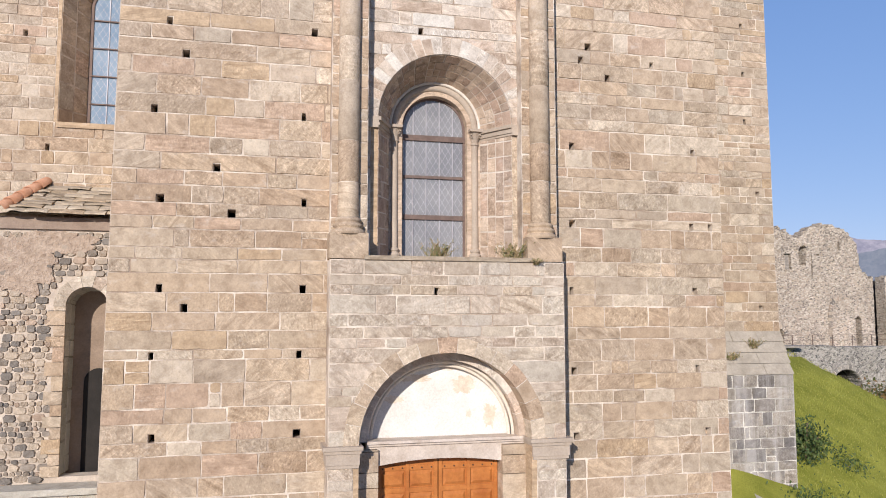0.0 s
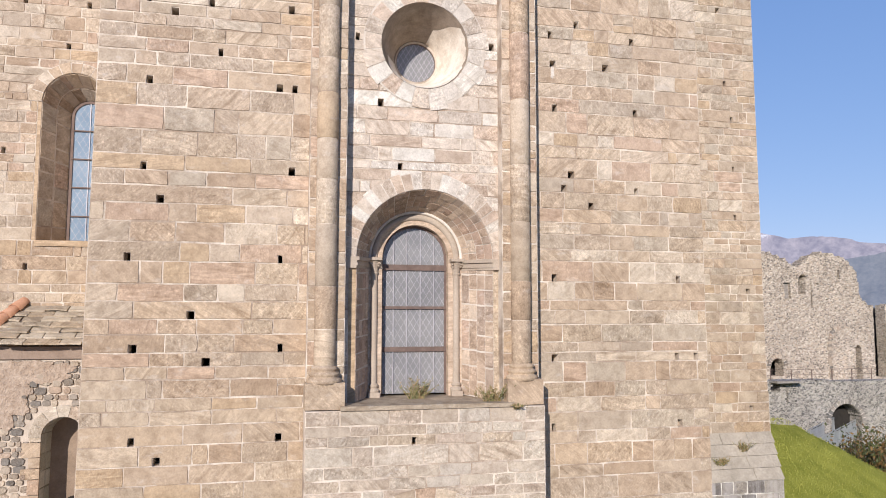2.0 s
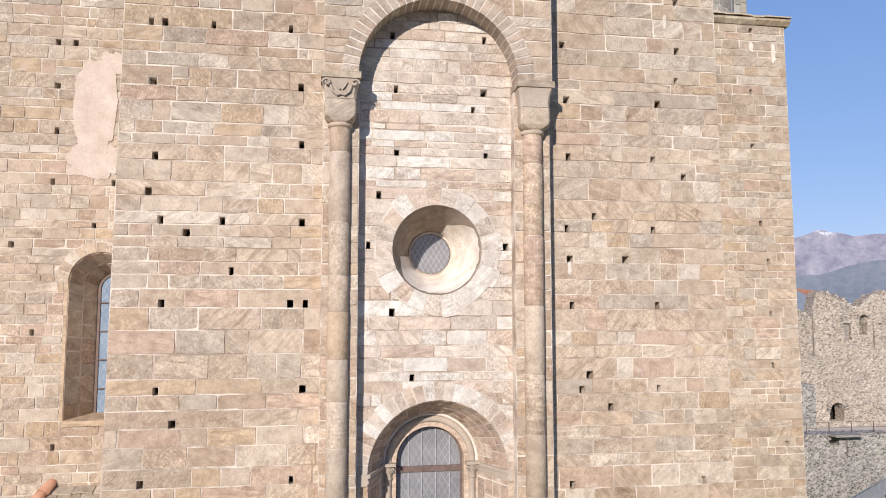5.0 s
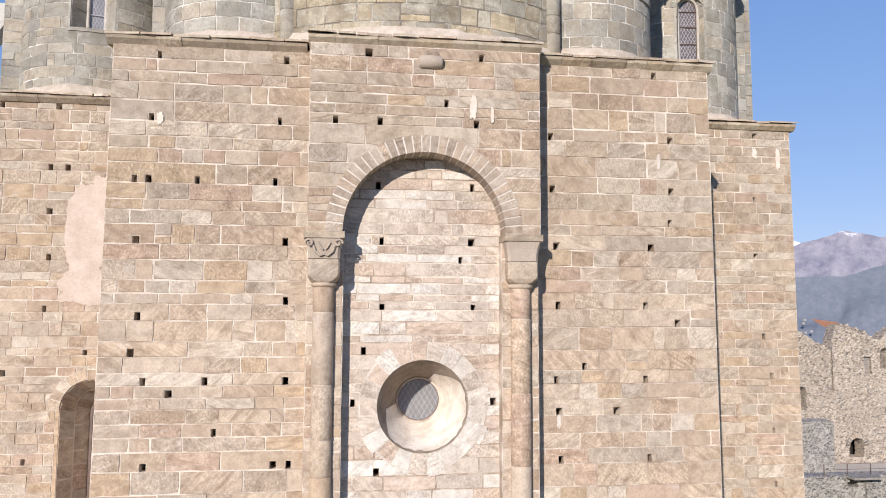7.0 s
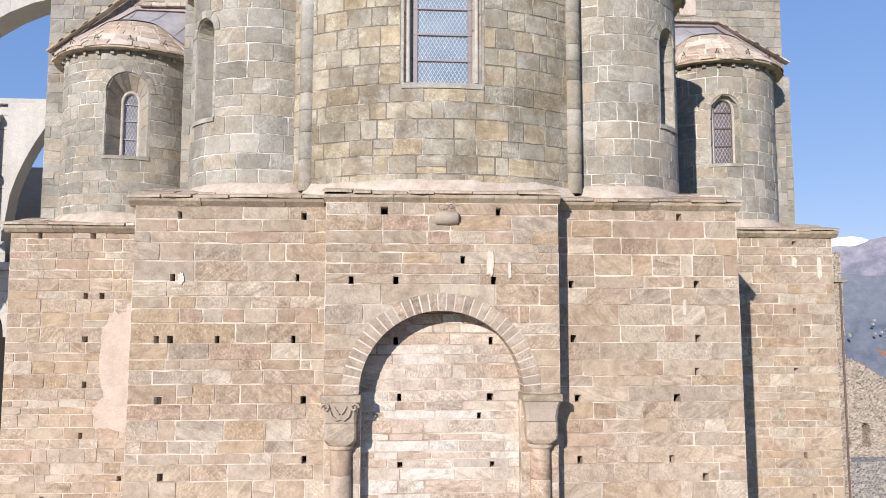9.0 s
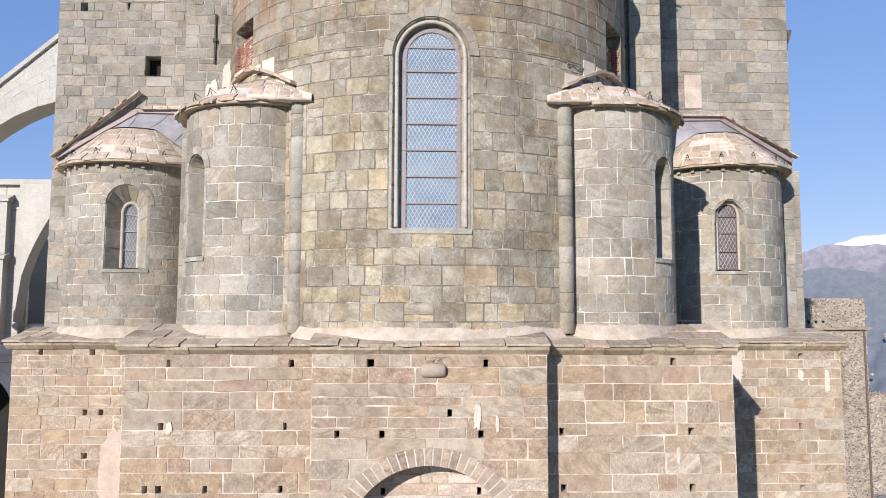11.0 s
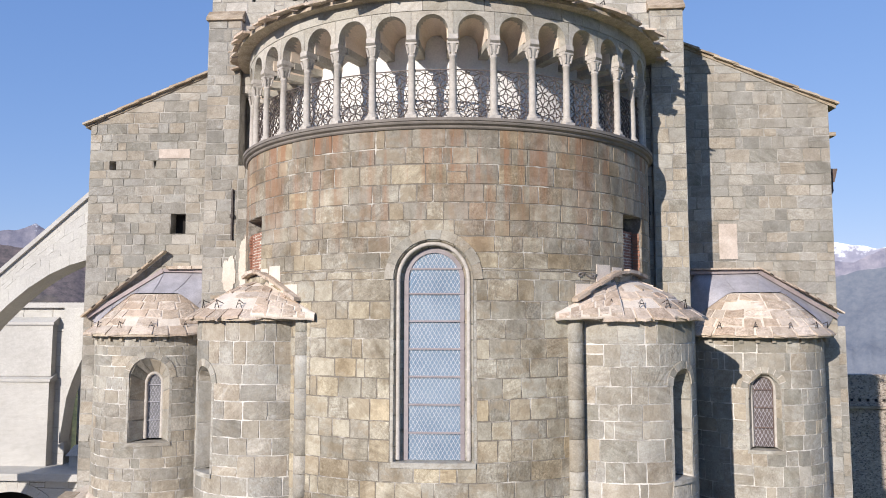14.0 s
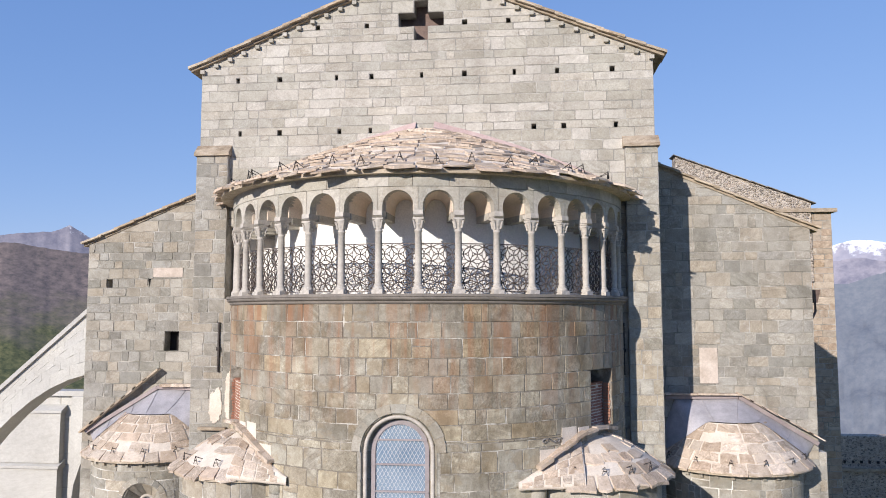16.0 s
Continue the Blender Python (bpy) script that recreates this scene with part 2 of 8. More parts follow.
M_VOUS = pair("arch_sandstone", VOUS)
M_GREEN = pair("grey_green_stone", GREEN, grain=0.55, patchy=((0.31, 0.26, 0.19), 0.28), soot=0.5)
M_AISLE = pair("aisle_stone", [(0.86 * r + 0.012, 0.86 * g + 0.012, 0.87 * b + 0.012) for r, g, b in GREEN], grain=0.5, soot=0.5)
APSE = [tuple(0.72 * c + 0.28 * m for c, m in zip(w, (0.345, 0.315, 0.255))) for w in APSE]
M_APSE = pair("apse_stone", APSE, grain=0.7, lime=0.25, patchy=((0.27, 0.215, 0.145), 0.5), soot=0.85, height_tones=[(21.0, (1.22, 1.22, 1.20)), (25.0, (1.17, 1.17, 1.15)), (27.5, (1.06, 1.06, 1.05)), (29.8, (0.94, 0.92, 0.90))], stain=(27.2, 29.8, (0.30, 0.15, 0.08)))
M_PALE = pair("pale_grey_stone", [(0.975 * r, 0.975 * g, 0.97 * b) for r, g, b in PALE], grain=0.4, lime=0.25, soot=0.25)
M_SLAB = pair("roof_slab_stone", [(1.04 * r, 1.02 * g, 1.0 * b) for r, g, b in SLAB], lime=0.7)
M_LEDGE = pair("ledge_stone", LEDGE)
M_NEW = pair("new_cut_stone", NEW, grain=0.2, lime=0.15, bumpy=0.2)
M_GREY = pair("weathered_grey_stone", GREY, grain=0.9)
M_BASE = pair("stained_plinth_stone", [(0.33, 0.30, 0.265), (0.26, 0.235, 0.215), (0.38, 0.34, 0.295), (0.20, 0.185, 0.175), (0.30, 0.27, 0.235)], grain=0.9, lime=0.55, patchy=((0.13, 0.12, 0.12), 0.5), stain=(-16.0, 14.0, (0.52, 0.49, 0.47)))
M_RUBBLE = pair("rubble_stone", RUBBLE, bumpy=0.9)
MORTAR = plain_mat("light_mortar", (0.34, 0.26, 0.195), (0.69, 0.60, 0.50), 1.3, edges=(0.38, 0.60))
MORTAR_WHITE = plain_mat("pale_joint_mortar", (0.36, 0.335, 0.295), (0.72, 0.68, 0.61), 1.5, edges=(0.42, 0.60))
MORTAR_RING = plain_mat("white_arch_mortar", (0.50, 0.43, 0.36), (0.76, 0.69, 0.61), 1.5)
RUBBLE_MORTAR = plain_mat("ochre_rubble_mortar", (0.42, 0.345, 0.275), (0.62, 0.53, 0.435), 2.0, 0.95, 0, 0.8)
MORTAR_APSE = plain_mat("dark_crumbled_mortar", (0.20, 0.175, 0.14), (0.56, 0.52, 0.45), 2.4, edges=(0.48, 0.66))
MORTAR_GABLE = plain_mat("grey_gable_mortar", (0.26, 0.245, 0.215), (0.50, 0.47, 0.42), 1.8, edges=(0.42, 0.68))
MORTAR_LIGHT = plain_mat("cream_ring_mortar", (0.50, 0.43, 0.36), (0.68, 0.61, 0.53), 2.0)
MORTAR_GREY = plain_mat("grey_mortar", (0.22, 0.205, 0.17), (0.52, 0.485, 0.43), 1.6, edges=(0.42, 0.68))
PLASTER = plain_mat("worn_beige_plaster", (0.37, 0.30, 0.24), (0.62, 0.535, 0.45), 2.2, 0.95, 0, 0.5, edges=(0.36, 0.62))
PINK_PLASTER = plain_mat("pink_lime_plaster", (0.49, 0.385, 0.31), (0.64, 0.53, 0.445), 2.6, 0.9)
WHITE_WALL = plain_mat("white_limewash", (0.80, 0.765, 0.71), (0.87, 0.845, 0.80), 1.0, 0.9, 0, 0.1)
VAULT = plain_mat("ochre_limewash", (0.66, 0.54, 0.42), (0.75, 0.64, 0.52), 1.5, 0.9, 0, 0.1)
FILLET = plain_mat("old_lime_fillet", (0.42, 0.34, 0.26), (0.66, 0.57, 0.465), 3.0, 0.95, 0, 0.8, 0.2, 22)
LIME = plain_mat("lime_flashing", (0.60, 0.51, 0.415), (0.76, 0.68, 0.58), 2.5, 0.9)
WEDGE = plain_mat("mortared_slab_edge", (0.44, 0.36, 0.29), (0.66, 0.57, 0.49), 3.5, 0.9, 0, 0.8)
MARBLE = plain_mat("pale_column_stone", (0.38, 0.345, 0.30), (0.58, 0.535, 0.475), 7.0, 0.75)
COLUMN = plain_mat("shaft_sandstone", (0.37, 0.30, 0.235), (0.48, 0.40, 0.32), 1.4, 0.85)
LEAD = plain_mat("lead_sheet", (0.36, 0.345, 0.365), (0.54, 0.52, 0.545), 2.4, 0.5, 0.25, 0.15)
BROWN_LEAD = plain_mat("brown_lead_sheet", (0.27, 0.22, 0.215), (0.38, 0.325, 0.31), 2.0, 0.6, 0.2)
PALE_LEAD = plain_mat("pale_lead_cames", (0.50, 0.52, 0.54), (0.62, 0.63, 0.64), 3.0, 0.6)
MAUVE = plain_mat("mauve_grey_frame", (0.27, 0.235, 0.235), (0.36, 0.32, 0.32), 3.0, 0.7)
RAIL = plain_mat("weathered_railing_iron", (0.085, 0.068, 0.06), (0.15, 0.122, 0.108), 8.0, 0.6, 0.3)
IRON = plain_mat("dark_wrought_iron", (0.035, 0.03, 0.028), (0.07, 0.06, 0.055), 8.0, 0.6, 0.6)
RUST = plain_mat("rusted_frame_iron", (0.13, 0.09, 0.075), (0.21, 0.15, 0.125), 6.0, 0.7, 0.2)
BRICK = plain_mat("old_red_brick", (0.30, 0.14, 0.09), (0.43, 0.23, 0.16), 6.0, 0.9)
CLAY = plain_mat("clay_tile", (0.42, 0.20, 0.11), (0.56, 0.32, 0.21), 5.0, 0.85)
WOOD = plain_mat("varnished_wood", (0.33, 0.105, 0.026), (0.52, 0.20, 0.055), 2.2, 0.4, 0, 0.4, fine_scale=16)
# Near-black that stands for shade inside openings.
DARK = plain_mat("interior_shade", (0.02, 0.018, 0.016), (0.035, 0.03, 0.027), 2.0, 0.95)
def glass_mat(name, low, high, rough=0.12):
    m, t, b = nodes(name)
    at = t.nodes.new("ShaderNodeTexCoord").outputs["Object"]
    t.links.new(ramp(t, noise_at(t, at, 1.2, 3), [(0.3, low), (0.7, high)]), b.inputs["Base Color"])
    b.inputs["Roughness"].default_value, b.inputs["Specular IOR Level"].default_value = rough, 0.8
    bump(t, b, noise_at(t, at, 9, 2), 0.15, 0.01)
    return m


# Blue-grey bases of the first two carry the sky that the panes reflect.
GLASS = glass_mat("glass_painted_sky", (0.15, 0.175, 0.22), (0.24, 0.27, 0.33))
PALE_GLASS = glass_mat("pale_glass_painted_sky", (0.17, 0.245, 0.33), (0.28, 0.355, 0.43))
GREY_GLASS = glass_mat("grey_leaded_glass", (0.20, 0.20, 0.205), (0.29, 0.285, 0.28))
BROWN_GLASS = glass_mat("old_brown_glass", (0.10, 0.08, 0.075), (0.17, 0.14, 0.13), 0.25)

# ---- building helpers ----
def smooth_step(a, b, x):
    t = max(0.0, min(1.0, (x - a) / (b - a)))
    return t * t * (3 - 2 * t)


class Build:
    """Points and faces of one mesh."""

    def __init__(self):
        self.v, self.f = [], []

    def add(self, pts, faces):
        k = len(self.v)
        self.v += [tuple(p) for p in pts]
        self.f += [tuple(k + i for i in f) for f in faces]

    def box(self, x0, x1, y0, y1, z0, z1):
        self.add([(x, y, z) for z in (z0, z1) for y in (y0, y1) for x in (x0, x1)],
                 [(0, 2, 3, 1), (4, 5, 7, 6), (0, 1, 5, 4), (1, 3, 7, 5), (3, 2, 6, 7), (2, 0, 4, 6)])

    def bar(self, a, b, w, h=None):
        """A square bar from a to b."""
        a, b, h = Vector(a), Vector(b), h or w
        d = (b - a).normalized()
        s = d.cross(Vector((0, 0, 1)))
        s = s.normalized() if s.length > 1e-4 else Vector((1, 0, 0))
        n = s.cross(d)
        self.add([p + s * i * w / 2 + n * j * h / 2 for p in (a, b) for i, j in ((-1, -1), (1, -1), (1, 1), (-1, 1))],
                 [(0, 1, 2, 3), (7, 6, 5, 4), (0, 4, 5, 1), (1, 5, 6, 2), (2, 6, 7, 3), (3, 7, 4, 0)])

    def lathe(self, cx, cy, profile, n=20, a0=0.0, a1=2 * math.pi):
        """Turned round an upright axis; profile: (radius, height)."""
        full = abs(a1 - a0 - 2 * math.pi) < 1e-6
        m = n if full else n + 1
        pts = [(cx + r * math.sin(a0 + (a1 - a0) * i / n), cy - r * math.cos(a0 + (a1 - a0) * i / n), z) for r, z in profile for i in range(m)]
        faces = [(j * m + i, j * m + (i + 1) % m, (j + 1) * m + (i + 1) % m, (j + 1) * m + i) for j in range(len(profile) - 1) for i in range(n)]
        self.add(pts, faces)

    def tube(self, pts, r, n=6):
        pts = [Vector(p) for p in pts]
        rings = []
        for i, p in enumerate(pts):
            d = (pts[min(i + 1, len(pts) - 1)] - pts[max(i - 1, 0)]).normalized()
            s = d.cross(Vector((0.13, 0.31, 0.94))).normalized()
            u = s.cross(d)
            rings += [p + (s * math.cos(2 * math.pi * k / n) + u * math.sin(2 * math.pi * k / n)) * r for k in range(n)]
        self.add(rings, [(i * n + k, i * n + (k + 1) % n, (i + 1) * n + (k + 1) % n, (i + 1) * n + k) for i in range(len(pts) - 1) for k in range(n)]
                 + [tuple(range(n)), tuple((len(pts) - 1) * n + k for k in range(n - 1, -1, -1))])

    def mesh(self, name, material, smooth=False):
        me = bpy.data.meshes.new(name)
        me.from_pydata(self.v, [], self.f)
        me.materials.append(material)
        if smooth:
            me.polygons.foreach_set("use_smooth", [True] * len(me.polygons))
        return me


def part(name, b, material, parent=None, label="", smooth=False):
    ob = new(name, b.mesh(name, material, smooth) if isinstance(b, Build) else b)
    if parent:
        ob.parent = parent
    if label:
        ob["label"] = label
    return ob


def thing(name, label, category, group="", kind=""):
    return tagged(new(name), label, category, group, kind)


def flat(y):
    """A wall that faces the viewer: u is x."""
    return lambda u, z, d: Vector((u, y - d, z))


def drum(cx, cy, r):
    """A round wall: u is the length along it from its foremost line."""
    return lambda u, z, d: Vector((cx + (r + d) * math.sin(u / r), cy - (r + d) * math.cos(u / r), z))


def loft(b, cx, back, rows):
    """A block of chamfered sections; rows: height, half width, front, chamfer."""
    for z, w, y, c in rows:
        b.v += [(cx - w, back, z), (cx - w, y + c, z), (cx - w + c, y, z), (cx + w - c, y, z), (cx + w, y + c, z), (cx + w, back, z)]
    k, o = len(rows), len(b.v) - 6 * len(rows)
    b.f += [(o + 6 * j + i, o + 6 * j + i + 1, o + 6 * j + i + 7, o + 6 * j + i + 6) for j in range(k - 1) for i in range(5)]
    b.f += [tuple(o + i for i in range(5, -1, -1)), tuple(o + 6 * (k - 1) + i for i in range(6))]


class Arch:
    def __init__(self, c, w, z0, zs):
        self.c, self.w, self.z0, self.zs, self.edges = c, w, z0, zs, [z0, zs, zs + w]

    def at(self, z):
        if z < self.z0 or z > self.zs + self.w:
            return None
        h = self.w if z <= self.zs else math.sqrt(max(self.w ** 2 - (z - self.zs) ** 2, 0))
        return self.c - h, self.c + h


class Round:
    def __init__(self, c, zc, r):
        self.c, self.zc, self.r, self.edges = c, zc, r, [zc - r, zc, zc + r]

    def at(self, z):
        k = self.r ** 2 - (z - self.zc) ** 2
        return None if k < 0 else (self.c - math.sqrt(k), self.c + math.sqrt(k))


class Rect:
    def __init__(self, u0, u1, z0, z1):
        self.u0, self.u1, self.z0, self.z1, self.c, self.edges = u0, u1, z0, z1, (u0 + u1) / 2, [z0, z1]

    def at(self, z):
        return (self.u0, self.u1) if self.z0 <= z <= self.z1 else None


def prism(b, f, q, za, zb, d0, d1, n=1):
    """A solid piece of wall; q: left and right at the foot, left and right at the head."""
    lo = [q[0] + (q[1] - q[0]) * i / n for i in range(n + 1)]
    hi = [q[2] + (q[3] - q[2]) * i / n for i in range(n + 1)]
    m = n + 1
    pts = [f(u, za, d0) for u in lo] + [f(u, zb, d0) for u in hi] + [f(u, za, d1) for u in lo] + [f(u, zb, d1) for u in hi]
    faces = []
    for i in range(n):
        faces += [(i, i + 1, m + i + 1, m + i), (2 * m + i + 1, 2 * m + i, 3 * m + i, 3 * m + i + 1), (m + i, m + i + 1, 3 * m + i + 1, 3 * m + i), (i + 1, i, 2 * m + i, 2 * m + i + 1)]
    faces += [(0, m, 3 * m, 2 * m), (n, 2 * m + n, 3 * m + n, m + n)]
    b.add(pts, faces)


def notched(b, f, q, za, zb, gaps, p, g, rng, bev):
    """A stone cut away round the holes at its foot."""
    z0, z1 = za + g, zb - g
    zh = min(za + 0.15, zb - 0.05)
    line = [(q[0] + g, z0)]
    for g0, g1 in gaps:
        e = rng.uniform(-0.012, 0.012)
        line += [(g0, z0), (g0 + e, zh), (g1 + e, zh + e), (g1, z0)]
    line += [(q[1] - g, z0), (q[3] - g, z1), (q[2] + g, z1)]
    k = len(line)
    inner = []
    for i in range(k):
        (xa, ya), (xb, yb), (xc, yc) = line[i - 1], line[i], line[(i + 1) % k]
        l0, l1 = max(math.hypot(xb - xa, yb - ya), 1e-6), max(math.hypot(xc - xb, yc - yb), 1e-6)
        inner.append((xb + bev * (-(yb - ya) / l0 - (yc - yb) / l1), yb + bev * ((xb - xa) / l0 + (xc - xb) / l1)))
    b.add([f(u, z, -0.02) for u, z in line] + [f(u, z, p) for u, z in inner], [tuple(range(k, 2 * k))] + [(i, (i + 1) % k, k + (i + 1) % k, k + i) for i in range(k)])


def block(b, f, lf, rf, za, zb, rng, joint, proud, seg=None, bev=0.008, notch=None, wobble=0.011, chip=0.0):
    """The front of one cut stone, its outline uneven and its edges worn. lf, rf: its left and right side at a height."""
    p = rng.uniform(*proud)
    bev *= rng.uniform(0.6, 1.6)
    if notch:
        notched(b, f, (lf(za), rf(za), lf(zb), rf(zb)), za, zb, notch, p, joint / 2, rng, bev)
        return
    gap = [rng.uniform(0.001, joint) for _ in range(4)]
    z0, z1 = za + gap[0], zb - gap[1]
    width = max(rf(za) - lf(za), rf(zb) - lf(zb))
    nu = max(2, math.ceil(width / (seg or 0.3)))
    wob = min(wobble, (zb - za) * 0.05 * wobble / 0.011)
    j = lambda: rng.uniform(-wob, wob)
    lo, hi = (lf(za) + gap[2], rf(za) - gap[3]), (lf(zb) + gap[2], rf(zb) - gap[3])
    zm = (z0 + z1) / 2
    bot = [(lo[0] + (lo[1] - lo[0]) * i / nu, z0 + (j() if 0 < i < nu else 0)) for i in range(nu + 1)]
    top = [(hi[0] + (hi[1] - hi[0]) * i / nu, z1 + (j() if 0 < i < nu else 0)) for i in range(nu + 1)]
    right = [(rf(z) - gap[3] + j() * 0.6, z) for z in (z0 + (z1 - z0) * 0.33, z0 + (z1 - z0) * 0.67)]
    left = [(lf(z) + gap[2] + j() * 0.6, z) for z in (z0 + (z1 - z0) * 0.67, z0 + (z1 - z0) * 0.33)]
    line = bot + right + top[::-1] + left
    k = len(line)
    if chip:
        for i, su, sz in ((0, 1, 1), (nu, -1, 1), (nu + 3, -1, -1), (2 * nu + 3, 1, -1)):
            c = chip * max(0.0, rng.uniform(-0.6, 1.0))
            line[i] = (line[i][0] + su * c, line[i][1] + sz * c * rng.uniform(0.4, 1.0))
    cz = zm
    mids = (lf(zm) + rf(zm)) / 2
    inner = []
    hw = max(width / 2, 0.02)
    hh = max((z1 - z0) / 2, 0.02)
    for i, (u, z) in enumerate(line):
        du = max(-1, min(1, (u - mids) / hw * 1.4))
        dz = max(-1, min(1, (z - cz) / hh * 1.4))
        du, dz = (du if i in (0, nu, nu + 1, nu + 2, nu + 3, 2 * nu + 3) or i > 2 * nu + 3 else 0), (dz if not (nu < i < nu + 3 or i > 2 * nu + 3) else 0)
        inner.append((u - bev * du, z - min(bev, hh * 0.4) * dz))
    pts = [f(u, z, -0.02) for u, z in line] + [f(u, z, p + rng.uniform(-0.004, 0.004)) for u, z in inner]
    faces = [(i, (i + 1) % k, k + (i + 1) % k, k + i) for i in range(k)]
    t = lambda i: k + 2 * nu + 3 - i
    for i in range(nu):
        if i == 0:
            faces.append((k, k + 1, t(1), t(0), k + 2 * nu + 4, k + 2 * nu + 5))
        elif i == nu - 1:
            faces.append((k + i, k + nu, k + nu + 1, k + nu + 2, t(nu), t(i)))
        else:
            faces.append((k + i, k + i + 1, t(i + 1), t(i)))
    b.add(pts, faces)


def courses(z0, z1, forced, h, rng):
    cuts = sorted({z0, z1, *[z for z in forced if z0 + 0.02 < z < z1 - 0.02]})
    cuts = [c for i, c in enumerate(cuts) if i == 0 or c - cuts[i - 1] > 0.01]
    out = [cuts[0]]
    for a, b in zip(cuts, cuts[1:]):
        w = []
        while sum(w) < b - a - h[0] * 0.5:
            w.append(rng.uniform(*h))
        w = w or [1]
        k = (b - a) / sum(w)
        for x in w:
            out.append(out[-1] + x * k)
    return out


def ashlar(name, label, f, left, right, z0, z1, mats, mortar, openings=(), holes=(), h=(0.17, 0.45), length=(0.4, 1.35), thick=0.5, seed=1,
           joint=0.012, proud=(0.0, 0.011), seg=None, count=300, first=None, forced=(), category="wall", piece="stone", wobble=0.011, split=0.05, bev=0.008, chip=0.016, stones=True):
    """A coursed stone wall: a core with the joints' mortar and stones of their own before it. left and right: numbers or functions of z."""
    rng = random.Random(seed)
    le = left if callable(left) else (lambda z: left)
    ri = right if callable(right) else (lambda z: right)
    keep = [e for o in openings for e in o.edges] + list(forced)
    for _, z in holes:
        if all(abs(z - k) > 0.17 for k in keep):
            keep.append(z)
    zs = courses(z0, z1, keep, h, rng)
    rows = {}
    for u, z in holes:
        rows.setdefault(min(zs[:-1], key=lambda k: abs(k - z)), []).append(u)
    core, blocks = Build(), []
    nseg = (lambda a, c: max(1, math.ceil(abs(c - a) / seg))) if seg else (lambda a, c: 1)
    flat_at = lambda x: (lambda z: x)
    for za, zb in zip(zs, zs[1:]):
        e = 1e-4
        clamp = lambda z, lo=za + e, hi=zb - e: min(max(z, lo), hi)
        spans, ends, curved = [le], [], []
        for o in sorted(openings, key=lambda o: o.c):
            if o.at(za + e) is None and o.at(zb - e) is None:
                continue
            ends.append(lambda z, o=o, c=clamp: (o.at(c(z)) or (o.c, o.c))[0])
            spans.append(lambda z, o=o, c=clamp: (o.at(c(z)) or (o.c, o.c))[1])
            curved.append(not isinstance(o, Rect))
        ends.append(ri)
        here = rows.get(za, [])
        for k, (lf, rf) in enumerate(zip(spans, ends)):
            if rf(za) - lf(za) < 0.02 and rf(zb) - lf(zb) < 0.02:
                continue
            bent = (k > 0 and curved[k - 1]) or (k < len(curved) and curved[k])
            lo, hi = max(lf(za), lf(zb)), min(rf(za), rf(zb))
            cuts, gaps = [], []
            for u in here:
                if lo + 0.1 < u < hi - 0.1:
                    w = rng.uniform(0.04, 0.072)
                    gaps.append((u - w, u + w))
            gaps.sort()
            u = lo + rng.uniform(length[0] * 0.6, length[1])
            while u < hi - length[0] * 0.45:
                if not any(g0 - 0.16 < u < g1 + 0.16 for g0, g1 in gaps):
                    cuts.append(u)
                u += rng.uniform(*length) * (1.0 if rng.random() < 0.85 else 0.5)
            # the core, left open behind each hole
            sides = [lf] + [flat_at(x) for g in gaps for x in g] + [rf]
            for c in range(0, len(sides), 2):
                steps = 4 if bent else 1
                for m in range(steps):
                    a, d = za + (zb - za) * m / steps, za + (zb - za) * (m + 1) / steps
                    q = (sides[c](a), sides[c + 1](a), sides[c](d), sides[c + 1](d))
                    prism(core, f, q, a, d, -0.006, -thick, nseg(q[0], q[1]))
            for g0, g1 in gaps:
                if zb - za > 0.17:
                    prism(core, f, (g0, g1, g0, g1), za + 0.15, zb, -0.006, -thick)
            sides = [lf] + [flat_at(x) for x in cuts] + [rf]
            for c in range(len(sides) - 1):
                a, d = sides[c], sides[c + 1]
                notch = [g for g in gaps if a(za) < g[0] and g[1] < d(za)]
                if notch:
                    blocks.append((a, d, za, zb, notch))
                elif zb - za > 0.3 and d(za) - a(za) < 0.7 and rng.random() < split:
                    zm = za + (zb - za) * rng.uniform(0.38, 0.62)
                    blocks += [(a, d, za, zm, None), (a, d, zm, zb, None)]
                else:
                    blocks.append((a, d, za, zb, None))
    wall = part(name, core, mortar)
    tagged(wall, label, category, "", "structure")
    bm = bmesh.new()
    bm.from_mesh(wall.data)
    bmesh.ops.remove_doubles(bm, verts=bm.verts[:], dist=2e-4)
    bm.to_mesh(wall.data)
    bm.free()
    if not stones:
        return wall
    start = next((i for i, k in enumerate(blocks) if k[2] >= (first if first is not None else z0)), 0)
    rest = Build()
    for i, (lf, rf, a, c, notch) in enumerate(blocks):
        one = Build() if start <= i < start + count else rest
        block(one, f, lf, rf, a, c, rng, joint, proud, seg, notch=notch, wobble=wobble, bev=bev, chip=chip)
        if one is not rest:
            part(piece, one, mats[1], wall)
    if rest.v:
        tagged(part("stonework", rest, mats[0], wall), kind="stuff")
    return wall


